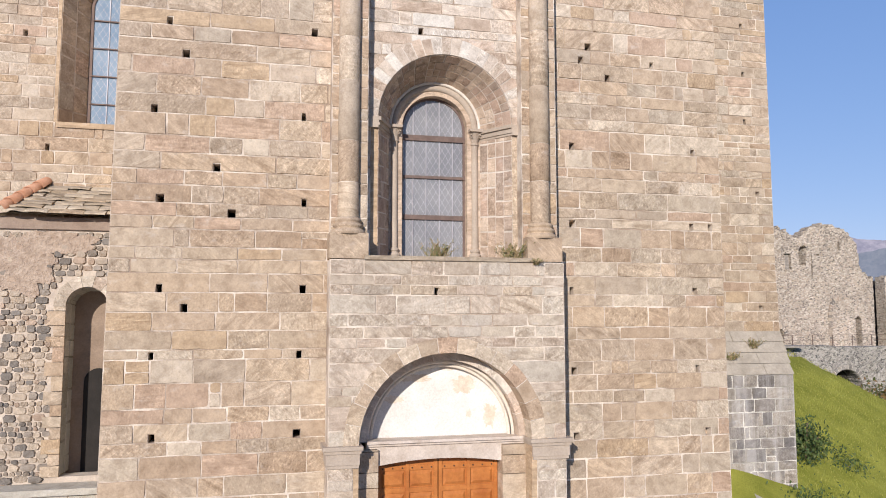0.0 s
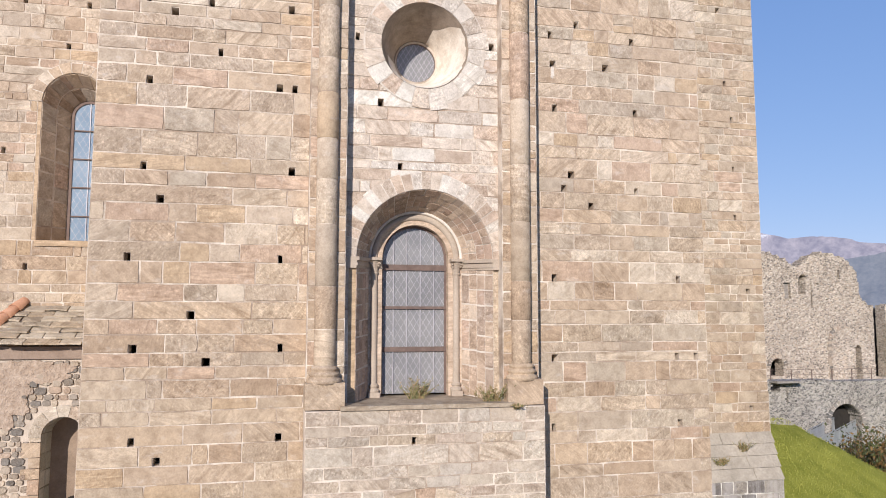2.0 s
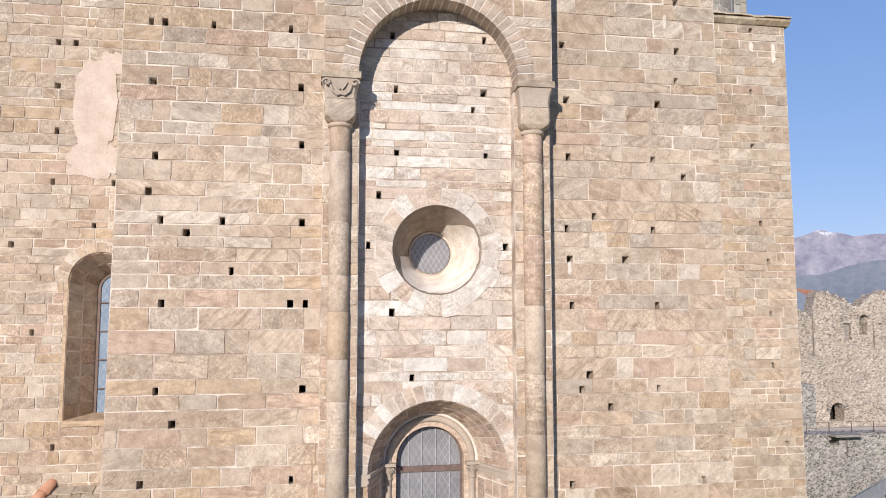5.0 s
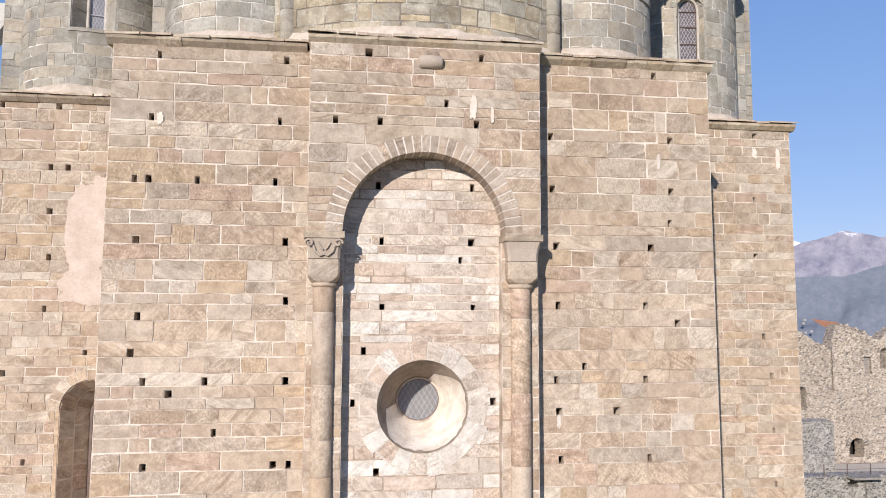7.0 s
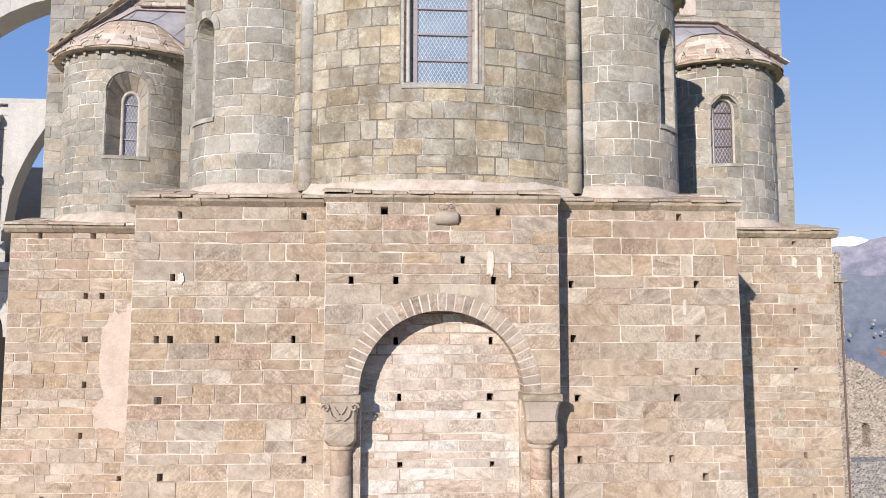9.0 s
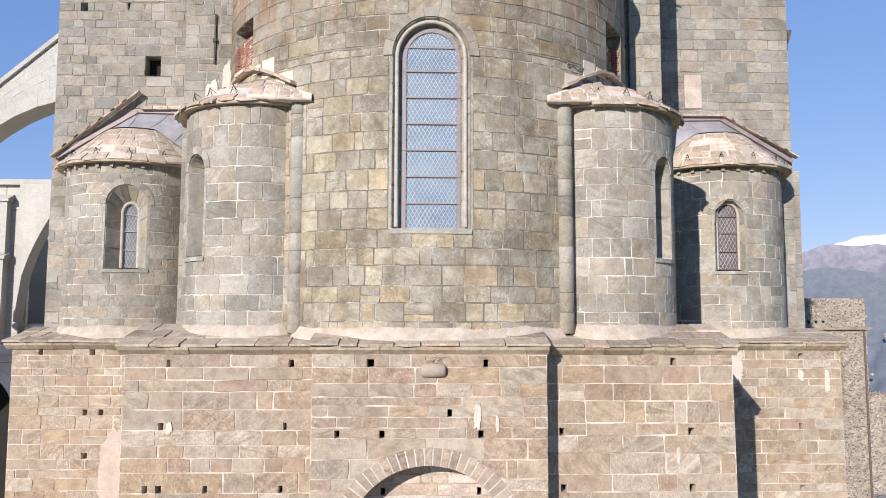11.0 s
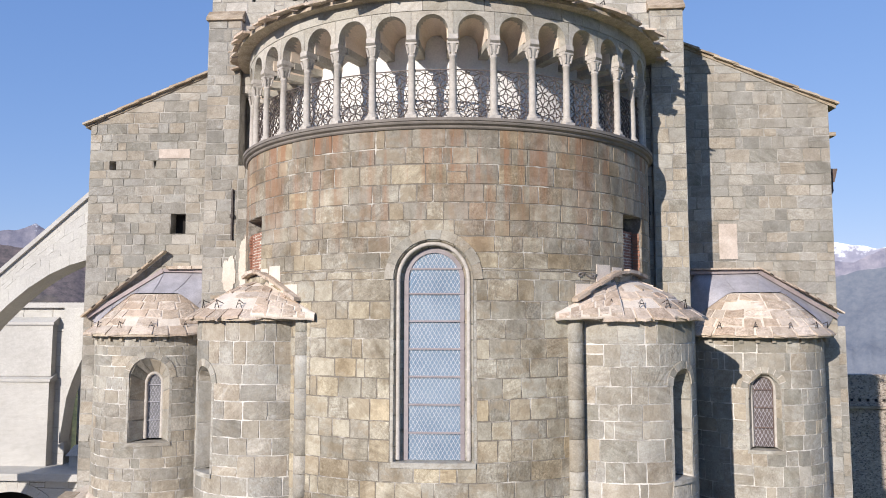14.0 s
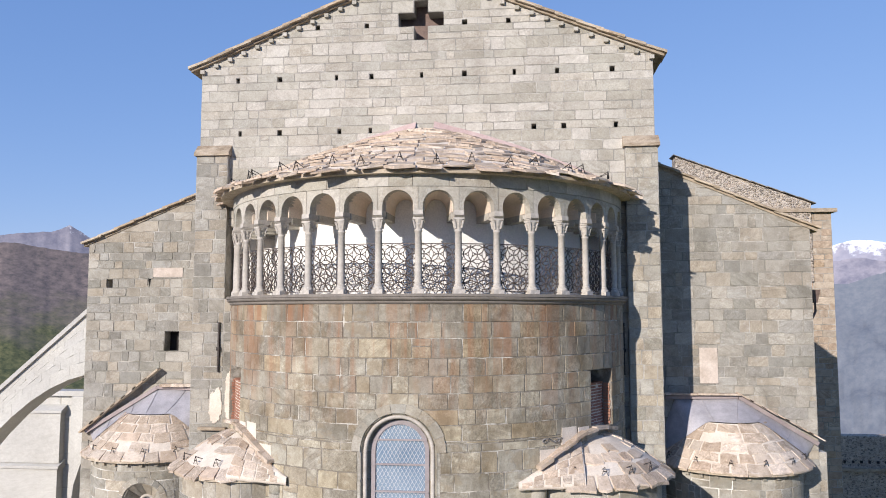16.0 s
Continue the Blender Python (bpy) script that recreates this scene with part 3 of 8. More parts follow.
def ring(parent, f, cu, cz, r0, r1, a0, a1, n, front, back, mat, rng, name="voussoir", joint=0.018, uneven=0.0, bed_mat=None):
    """Wedge stones round an arch on a mortar bed; angles from the right, anticlockwise."""
    front += 0.010
    bed = Build()
    for i in range(4 * n):
        b0, b1 = a0 + (a1 - a0) * i / (4 * n), a0 + (a1 - a0) * (i + 1) / (4 * n)
        c = [f(cu + r * math.cos(a), cz + r * math.sin(a), front - 0.005) for a in (b0, b1) for r in (r0 + 0.004, r1 - 0.01)]
        e = [f(cu + (r0 + 0.004) * math.cos(a), cz + (r0 + 0.004) * math.sin(a), back) for a in (b0, b1)]
        bed.add(c + e, [(0, 1, 3, 2), (0, 2, 5, 4)])
    part("mortar_bed", bed, bed_mat or MORTAR_RING, parent)
    for i in range(n):
        b0, b1 = a0 + (a1 - a0) * i / n, a0 + (a1 - a0) * (i + 1) / n
        g0, g1 = joint / 2 / r0, joint / 2 / r1
        out = r1 + rng.uniform(-uneven, uneven)
        p = front + rng.uniform(0.0, 0.007)
        m = 3
        b = Build()
        pts = []
        for d in (p, back):
            for r, g in ((r0, g0), (out, g1)):
                for k in range(m + 1):
                    a = b0 + g + (b1 - b0 - 2 * g) * k / m
                    pts.append(f(cu + r * math.cos(a), cz + r * math.sin(a), d))
        M = m + 1
        faces = []
        for k in range(m):
            faces += [(k, k + 1, M + k + 1, M + k)[::-1], (2 * M + k, 2 * M + k + 1, 3 * M + k + 1, 3 * M + k), (k, 2 * M + k, 2 * M + k + 1, k + 1)[::-1], (M + k, M + k + 1, 3 * M + k + 1, 3 * M + k)[::-1]]
        faces += [(0, M, 3 * M, 2 * M)[::-1], (m, M + m, 3 * M + m, 2 * M + m)]
        b.add(pts, faces)
        part(name, b, mat, parent)


def arch_line(c, w, z0, zs, jamb=6, top=16):
    pts = [(c + w, z0 + (zs - z0) * i / jamb) for i in range(jamb)]
    pts += [(c + w * math.cos(math.pi * i / top), zs + w * math.sin(math.pi * i / top)) for i in range(top + 1)]
    return pts + [(c - w, zs - (zs - z0) * i / jamb) for i in range(1, jamb + 1)]


def circle_line(c, zc, r, n=32):
    return [(c + r * math.cos(2 * math.pi * i / n), zc + r * math.sin(2 * math.pi * i / n)) for i in range(n + 1)]


def splay(parent, f, line0, d0, line1, d1, rows, step, mat, mortar, rng, name="reveal"):
    """The sloping sides of an opening, of small stones on a bed of mortar."""
    bed = Build()
    k = len(line0)
    pts = [f(u, z, d0) for u, z in line0] + [f(u, z, d1) for u, z in line1]
    bed.add(pts, [(i, i + 1, k + i + 1, k + i) for i in range(k - 1)])
    base = part(name, bed, mortar, parent)
    P = [f(u, z, d0) for u, z in line0]
    Q = [f(u, z, d1) for u, z in line1]
    for r in range(rows):
        s0, s1 = r / rows, (r + 1) / rows
        i = 0
        while i < k - 1:
            j = min(k - 1, i + rng.choice(step))
            c = [P[i].lerp(Q[i], s0), P[j].lerp(Q[j], s0), P[j].lerp(Q[j], s1), P[i].lerp(Q[i], s1)]
            mid = sum(c, Vector()) / 4
            nrm = (c[1] - c[0]).cross(c[3] - c[0]).normalized()
            lift = rng.uniform(0.004, 0.012)
            inner = [mid + (p - mid) * 0.90 + nrm * lift for p in c]
            outer = [mid + (p - mid) * 0.93 - nrm * 0.004 for p in c]
            inner2 = [mid + (p - mid) * 0.90 - nrm * lift for p in c]
            b = Build()
            b.add(outer + inner, [(4, 5, 6, 7), (0, 1, 5, 4), (1, 2, 6, 5), (2, 3, 7, 6), (3, 0, 4, 7)])
            b.add(outer + inner2, [(4, 5, 6, 7), (0, 1, 5, 4), (1, 2, 6, 5), (2, 3, 7, 6), (3, 0, 4, 7)])
            part("reveal_stone", b, mat, base)
            i = j
    return base


def glazing(name, label, f, shape, line, z0, z1, bars, mulls, cell, d, frame_mat=None, frame=0.05, lattice=0.008, lead_mat=None, glass=None):
    """A leaded window: frame, glass, iron bars and a lattice of lead, cut to the opening's shape."""
    frame_mat = frame_mat or RUST
    win = thing(name, label, "window", "", "structure")
    pane = Build()
    pts = [f(u, z, d) for u, z in line]
    pane.add(pts, [tuple(range(len(pts)))])
    part("pane", pane, glass or GLASS, win)
    fr = Build()
    cu = sum(p[0] for p in line) / len(line)
    cz = (z0 + z1) / 2
    k = len(line)
    inner = []
    for i in range(k):
        (ua, za), (ub, zb) = line[max(i - 1, 0)], line[min(i + 1, k - 1)]
        if abs(line[0][0] - line[-1][0]) < 1e-6 and i in (0, k - 1):
            (ua, za), (ub, zb) = line[-2], line[1]
        tl = math.hypot(ub - ua, zb - za)
        inner.append((line[i][0] - (zb - za) / tl * frame, line[i][1] + (ub - ua) / tl * frame))
    o0, i0 = [f(u, z, d + 0.03) for u, z in line], [f(u, z, d + 0.03) for u, z in inner]
    i1 = [f(u, z, d) for u, z in inner]
    fr.add(o0 + i0 + i1, [(i, i + 1, k + i + 1, k + i) for i in range(k - 1)] + [(k + i, k + i + 1, 2 * k + i + 1, 2 * k + i) for i in range(k - 1)])
    part("window_frame", fr, frame_mat, win)
    for z, w in bars:
        e = shape.at(z)
        if e:
            b = Build()
            prism(b, f, (e[0] + 0.01, e[1] - 0.01, e[0] + 0.01, e[1] - 0.01), z - w / 2, z + w / 2, d + 0.045, d - 0.01)
            part("glazing_bar", b, frame_mat, win)
    for u in mulls:
        zz = [z0 + (z1 - z0) * i / 200 for i in range(201)]
        ok = [z for z in zz if shape.at(z) and shape.at(z)[0] < u - 0.01 and shape.at(z)[1] > u + 0.01]
        if ok:
            b = Build()
            prism(b, f, (u - 0.009, u + 0.009, u - 0.009, u + 0.009), ok[0], ok[-1], d + 0.025, d - 0.005)
            part("mullion", b, LEAD, win)
    lead = Build()
    e = shape.at(z0 + 0.01) or shape.at(cz)
    wide, tall = e[1] - e[0], z1 - z0
    n = int((wide + tall * 0.6) / cell) + 2
    for sgn in (1, -1):
        for i in range(-n, n + 1):
            run = []
            for s in range(121):
                z = z0 + tall * s / 120
                u = cu + sgn * ((z - z0) * 0.6) + i * cell
                ee = shape.at(z)
                if ee and ee[0] < u < ee[1]:
                    run.append((u, z))
            if len(run) > 3:
                (ua, za), (ub, zb) = run[0], run[-1]
                w = lattice
                lead.add([f(ua - w, za, d + 0.008), f(ua + w, za, d + 0.008), f(ub + w, zb, d + 0.008), f(ub - w, zb, d + 0.008)], [(0, 1, 2, 3)])
    part("lead_lattice", lead, lead_mat or LEAD, win)
    return win


def cone_roof(name, label, cx, cy, r0, z0, r1, z1, a0, a1, rows, mats, seed, slab_len=(0.35, 0.65), thick=0.05, ey=None, squash=1.0, bow=0.0, lip=0.014, gaps=(0.006, 0.022), bare=0.0):
    """A half-cone of stone slabs in rows, lapped, over a mortar bed. Angles from the front, to the right positive. bow: how far the slope bellies. bare: the share of slabs lost under lime."""
    rng = random.Random(seed)
    at = lambda a, s: Vector((cx + (r0 + (r1 - r0) * s) * math.sin(a), cy - (r0 + (r1 - r0) * s) * math.cos(a) * squash, z0 + (z1 - z0) * s + bow * math.sin(math.pi * s)))
    bed = Build()
    n, m = 36, 6
    pts = [at(a0 + (a1 - a0) * i / n, 0.01 + 0.99 * j / m) - Vector((0, 0, 0.012)) for j in range(m + 1) for i in range(n + 1)]
    N = n + 1
    faces = [(j * N + i, j * N + i + 1, (j + 1) * N + i + 1, (j + 1) * N + i) for j in range(m) for i in range(n)]
    under = [at(a0 + (a1 - a0) * i / n, 0.01) - Vector((0, 0, 0.09)) for i in range(n + 1)]
    inner = [Vector((cx + (p.x - cx) * 0.8, cy + (p.y - cy) * 0.8, p.z)) for p in under]
    k = len(pts)
    bed.add(pts, faces)
    roof = part(name, bed, LIME)
    tagged(roof, label, "roof", "", "structure")
    eave = Build()
    rim = pts[:N]
    eave.add(rim + under + inner, [(i + 1, i, N + i, N + i + 1) for i in range(n)] + [(N + i + 1, N + i, 2 * N + i, 2 * N + i + 1) for i in range(n)])
    part("eave", eave, M_LEDGE[0], roof, "weathered stone eave")
    for r in range(rows):
        s0, s1 = r / rows - (0.0 if r else 0.02), (r + 1) / rows - 0.022
        rad = r0 + (r1 - r0) * (s0 + s1) / 2
        a = a0
        while a < a1 - 0.02:
            w = rng.uniform(*slab_len) / max(rad, 0.25)
            b_ = min(a1, a + w)
            if a1 - b_ < 0.35 * w:
                b_ = a1
            gap = rng.uniform(*gaps) / max(rad, 0.3)
            up = Vector((0, 0, rng.uniform(0.0, 0.012)))
            t = Vector((0, 0, thick * rng.uniform(0.7, 1.3)))
            e0 = s0 + rng.uniform(-0.025, 0.015)
            ja = lambda: rng.uniform(0.0, 0.022) / max(rad, 0.3)
            js = lambda: rng.uniform(-0.03, 0.02)
            am = (a + b_) / 2 + rng.uniform(-0.15, 0.15) * w
            c = [at(a + gap + ja(), e0 + js()), at(am, e0 + js()), at(b_ - gap - ja(), e0 + js()), at(b_ - gap - ja(), s1 + js()), at(am, s1 + 0.5 * js()), at(a + gap + ja(), s1 + js())]
            lift = [Vector((0, 0, lip * (2.6 if r == 0 else 1.0)))] * 3 + [Vector((0, 0, 0.0))] * 3
            low = [p + up + l - t for p, l in zip(c, lift)]
            high = [p + up + l for p, l in zip(c, lift)]
            b = Build()
            b.add(low + high, [(6, 7, 10, 11), (7, 8, 9, 10), (0, 1, 7, 6), (1, 2, 8, 7), (2, 3, 9, 8), (5, 0, 6, 11), (0, 5, 4, 1), (1, 4, 3, 2)])
            if r == 0 or rng.random() >= bare:
                part("slab", b, mats[1], roof)
            a = b_
    return roof


rng0 = random.Random(7)

# ---- ground ----
GRASS = plain_mat("mown_grass", (0.21, 0.22, 0.03), (0.37, 0.355, 0.065), 0.9, 0.95, 0, 0.7, 0.1, 22, deep=0.06)
# The valley's haze is painted into this blue-grey colour.
VALLEY = plain_mat("valley_floor_painted_haze", (0.10, 0.13, 0.16), (0.17, 0.20, 0.22), 0.006, 1.0, 0, 0.0, 0.0, 0.05)


def ground_height(x, y):
    dx, dy = x - 10.7, y - 4
    z = 0.3
    if x > 6:
        z = min(4.0, 0.9 - 0.34 * dx + 0.585 * dy)
        over = dy + 0.45 * dx - 13.0
        if over > 0:
            z = min(z, 4.0 - 0.34 * max(0.0, dx - 7.8)) - 0.5 * over
        z = max(z, -4.6) * smooth_step(6, 9, x) + 0.3 * (1 - smooth_step(6, 9, x))
    if y < 3:
        z = z + (0.3 - z) * smooth_step(3, -2, y) - 0.12 * max(0.0, -3 - y)
    z += 0.12 * noise.noise(Vector((x * 0.15, y * 0.15, 0)))
    r = math.hypot(x * 0.8, y - 25)
    z -= 600 * smooth_step(75, 1100, r) + 0.35 * max(0.0, min(r, 200) - 75)
    return z


g = Build()
radii = [0.0] + [1.5 * i for i in range(1, 60)] + [90 * 1.12 ** i for i in range(1, 36)]
na = 160
pts = [(15 + r * math.cos(2 * math.pi * k / na), 20 + r * math.sin(2 * math.pi * k / na)) for r in radii for k in range(na)]
g.add([(x, y, ground_height(x, y)) for x, y in pts], [(j * na + k, j * na + (k + 1) % na, (j + 1) * na + (k + 1) % na, (j + 1) * na + k) for j in range(len(radii) - 1) for k in range(na)])
ground = part("ground", g, GRASS, smooth=True)
ground.data.materials.append(VALLEY)
# Pale unseen ground before the church, added to bounce light onto its walls.
ground.data.materials.append(plain_mat("unseen_bounce_ground", (0.34, 0.30, 0.25), (0.46, 0.41, 0.35), 1.0, 0.95))
for p in ground.data.polygons:
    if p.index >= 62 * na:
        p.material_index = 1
    elif p.center.y < 2.5 and p.center.x < 9:
        p.material_index = 2
tagged(ground, "green mown grass slope falling to a valley, haze in its colour", "ground", "", "structure")


# ---- the lower walls ----
HOLES_LEFT = [(-5.18, 20.44), (-2.74, 20.45), (-5.29, 19.2), (-2.85, 19.19), (-5.3, 17.98), (-2.91, 17.95), (-4.39, 17.93), (-5.56, 17.89), (-5.49, 16.8), (-2.69, 16.82), (-2.66, 15.65), (-5.4, 15.34), (-2.63, 14.11), (-5.26, 14.17), (-5.5, 14.65), (-4.13, 14.05), (-5.2, 12.53), (-2.54, 12.45), (-3.94, 13.15), (-4.79, 13.88), (-5.25, 10.9), (-2.57, 10.92), (-4.94, 10.29), (-2.75, 9.21), (-5.47, 9.24), (-4.34, 8.15), (-5.32, 7.54), (-2.72, 7.53), (-4.05, 7.29), (-5.29, 5.89), (-2.72, 5.85), (-4.85, 5.53), (-5.39, 4.67), (-2.77, 4.62), (-5.33, 3.21), (-2.79, 3.17), (-2.83, 12.39)]
HOLES_RIGHT = [(4.94, 20.48), (2.67, 19.09), (5.28, 19.1), (2.7, 17.99), (5.27, 17.96), (4.8, 16.8), (2.77, 16.76), (4.66, 15.59), (5.23, 17.32), (2.79, 15.62), (2.74, 14.09), (4.63, 14.11), (3.34, 14.36), (4.0, 13.46), (5.35, 15.23), (2.8, 13.55), (4.68, 12.51), (2.83, 12.45), (3.18, 11.1), (3.01, 10.8), (4.67, 10.8), (3.62, 10.45), (2.78, 8.93), (5.61, 8.93), (2.77, 7.29), (5.53, 7.31), (5.98, 7.22), (2.73, 5.9), (5.57, 5.92), (2.77, 4.26), (5.58, 4.22), (2.8, 2.95), (5.79, 2.9)]
HOLES_WING_R = [(9.66, 20.36), (9.6, 18.58), (9.59, 17.02), (9.74, 14.85), (9.93, 13.79), (9.94, 12.35), (9.95, 10.95), (10.28, 8.85), (10.27, 5.58)]
HOLES_WING_L = [(-8.53, 20.45), (-9.83, 20.46), (-8.66, 18.94), (-8.26, 18.84), (-8.63, 17.86), (-8.6, 16.74), (-9.49, 14.08), (-7.67, 14.47), (-8.94, 11.91), (-8.64, 15.5), (-8.37, 9.25), (-7.26, 15.49)]
HOLES_PANEL = [(-0.89, 17.95), (1.01, 17.97), (-0.81, 16.84), (0.99, 16.83), (-0.79, 15.56), (1.03, 15.61), (0.77, 16.49), (-1.14, 14.63), (-1.34, 13.78), (1.41, 13.6), (-0.87, 12.36), (-0.47, 11.1)]
HOLES_SPAN = [(-1.12, 20.48), (1.11, 20.47), (-1.75, 19.13), (-0.89, 19.14), (1.01, 19.16), (0.41, 19.53)]

ashlar("wall_left", "warm sandstone ashlar wall with putlog holes", flat(0.42), lambda z: -6.05 - 0.008 * (20.7 - z), -2.1, -0.5, 20.75, M_WARM, MORTAR, holes=HOLES_LEFT, seed=11, first=9.0, thick=0.6, h=(0.23, 0.46), length=(0.38, 1.2))
ashlar("wall_right", "warm sandstone ashlar wall with putlog holes", flat(0.42), 2.1, lambda z: 6.15 + 0.008 * (20.7 - z), -0.5, 20.75, M_WARM, MORTAR, holes=HOLES_RIGHT, seed=12, first=9.0, thick=0.6, h=(0.23, 0.46), length=(0.38, 1.2))
LWIN = Arch(-7.47, 0.72 + 0.08, 9.93, 13.18)
wing_l = ashlar("wall_wing_left", "warm sandstone ashlar wing wall with a patch of plaster", flat(4.6), -10.55, -5.8, -0.5, 20.7, M_WARM, MORTAR, openings=[LWIN], holes=HOLES_WING_L, seed=13, first=9.0, thick=0.7, h=(0.17, 0.36), length=(0.3, 0.9))
ashlar("wall_wing_right", "warm sandstone ashlar wing wall with putlog holes", flat(4.6), 5.9, lambda z: 10.7 + 0.006 * (20.7 - z) + 0.03 * max(0.0, 7.0 - z), 3.5, 20.7, M_WARM, MORTAR, holes=HOLES_WING_R, seed=14, first=8.0, thick=0.7, h=(0.17, 0.38), length=(0.3, 0.95))
# the masonry behind the faces
mass = Build()
mass.box(-6.03, 6.12, 1.75, 9.0, -1.0, 20.7)
mass.box(-10.5, 10.66, 5.45, 28.0, -1.0, 20.6)
mass.box(-6.04, -5.5, 0.6, 5.0, -0.5, 20.7)
mass.box(5.6, 6.13, 0.6, 5.0, -0.5, 20.7)
mass.box(-10.54, -10.0, 4.9, 8.0, -0.5, 20.65)
mass.box(10.2, 10.69, 4.9, 8.0, -0.5, 20.65)
tagged(part("wall_core", mass, M_WARM[0]), "rough sandstone masonry behind the facing", "wall", "", "structure")

# window of the left wing
ring(wing_l, flat(4.6), -7.47, 13.18, 0.72, 0.98, 0.0, math.pi, 11, 0.006, -0.2, M_WARM[1], rng0, uneven=0.03)
jamb = Build()
jamb.box(-8.27, -8.188, 4.61, 4.9, 9.93, 13.18)
jamb.box(-6.752, -6.67, 4.61, 4.9, 9.93, 13.18)
part("jamb", jamb, M_WARM[0], wing_l)
splay(wing_l, flat(4.6), arch_line(-7.47, 0.72, 9.93, 13.18, 10), 0.0, arch_line(-7.30, 0.43, 10.0, 13.03, 10), -0.80, 2, (1, 2, 2), M_WARM[1], MORTAR, rng0)
sill = Build()
sill.add([(-8.2, 4.56, 9.93), (-6.7, 4.56, 9.93), (-6.85, 5.42, 10.02), (-7.85, 5.42, 10.02), (-8.2, 4.56, 9.8), (-6.7, 4.56, 9.8), (-6.85, 5.42, 9.8), (-7.85, 5.42, 9.8)], [(0, 1, 2, 3), (4, 5, 1, 0), (5, 6, 2, 1), (7, 4, 0, 3)])
part("sill", sill, M_WARM[0], wing_l)
glazing("window_1", "tall round-headed leaded window in a deep splayed niche", flat(4.6), Arch(-7.30, 0.42, 10.0, 13.03), arch_line(-7.30, 0.42, 10.0, 13.03), 10.0, 13.45, [(z, 0.03) for z in (10.6, 11.3, 12.0, 12.7)], [-7.30], 0.15, -0.78, frame=0.06, lattice=0.004, glass=PALE_GLASS)

# plaster patch on the left wing
def patch(name, label, f, c, zc, w, h, d, mat, seed, parent=None, n=110, rag=0.16):
    b = Build()
    pts = []
    for i in range(n):
        a = 2 * math.pi * i / n
        r = 1 + rag * (noise.noise(Vector((math.cos(a) * 2 + seed, math.sin(a) * 2, seed))) + 0.6 * noise.noise(Vector((math.cos(a) * 6 + seed, math.sin(a) * 6, 3.0))) + 0.14 * noise.noise(Vector((math.cos(a) * 19 + seed, math.sin(a) * 19, 5.0))))
        e = 2.6
        pts.append(f(c + w * r * math.copysign(abs(math.cos(a)) ** (2 / e), math.cos(a)), zc + h * r * math.copysign(abs(math.sin(a)) ** (2 / e), math.sin(a)), d))
    back = [p - (f(c, zc, 1.0) - f(c, zc, 0.0)) * 0.03 for p in pts]
    b.add(pts + back, [tuple(range(n))] + [(i, n + i, n + (i + 1) % n, (i + 1) % n) for i in range(n)])
    return part(name, b, mat, parent, label)


patch("plaster_patch", "flat patch of pink lime plaster", flat(4.6), -7.75, 17.45, 0.5, 1.15, 0.02, PINK_PLASTER, 3.0, wing_l)
patch("plaster_patch", "ragged patch of pink lime plaster", flat(4.6), -7.72, 16.1, 0.62, 0.42, 0.017, PINK_PLASTER, 8.0, wing_l, rag=0.2)

# ---- the middle bay ----
CY = -0.15
span = ashlar("wall_middle_arch", "warm sandstone wall over a blind arch", flat(CY), -2.25, 2.29, 17.02, 20.72, M_WARM, MORTAR, openings=[Arch(0.0, 1.57 + 0.12, 17.0, 17.04)], holes=HOLES_SPAN, seed=21, thick=0.6)
ring(span, flat(CY), 0.0, 17.04, 1.58, 1.92, 0.0, math.pi, 33, 0.008, -0.55, M_VOUS[1], rng0, uneven=0.02, joint=0.03)
ONICHE = Arch(0.06, 1.52, 6.5, 9.35)
panel = ashlar("wall_middle_panel", "light sandstone panel with a round window", flat(0.36), -1.75, 1.8, 6.4, 19.0, M_LIGHT, MORTAR, openings=[ONICHE, Round(0.03, 13.68, 1.0)], holes=HOLES_PANEL, seed=22, thick=0.6, h=(0.15, 0.32), length=(0.4, 1.15))
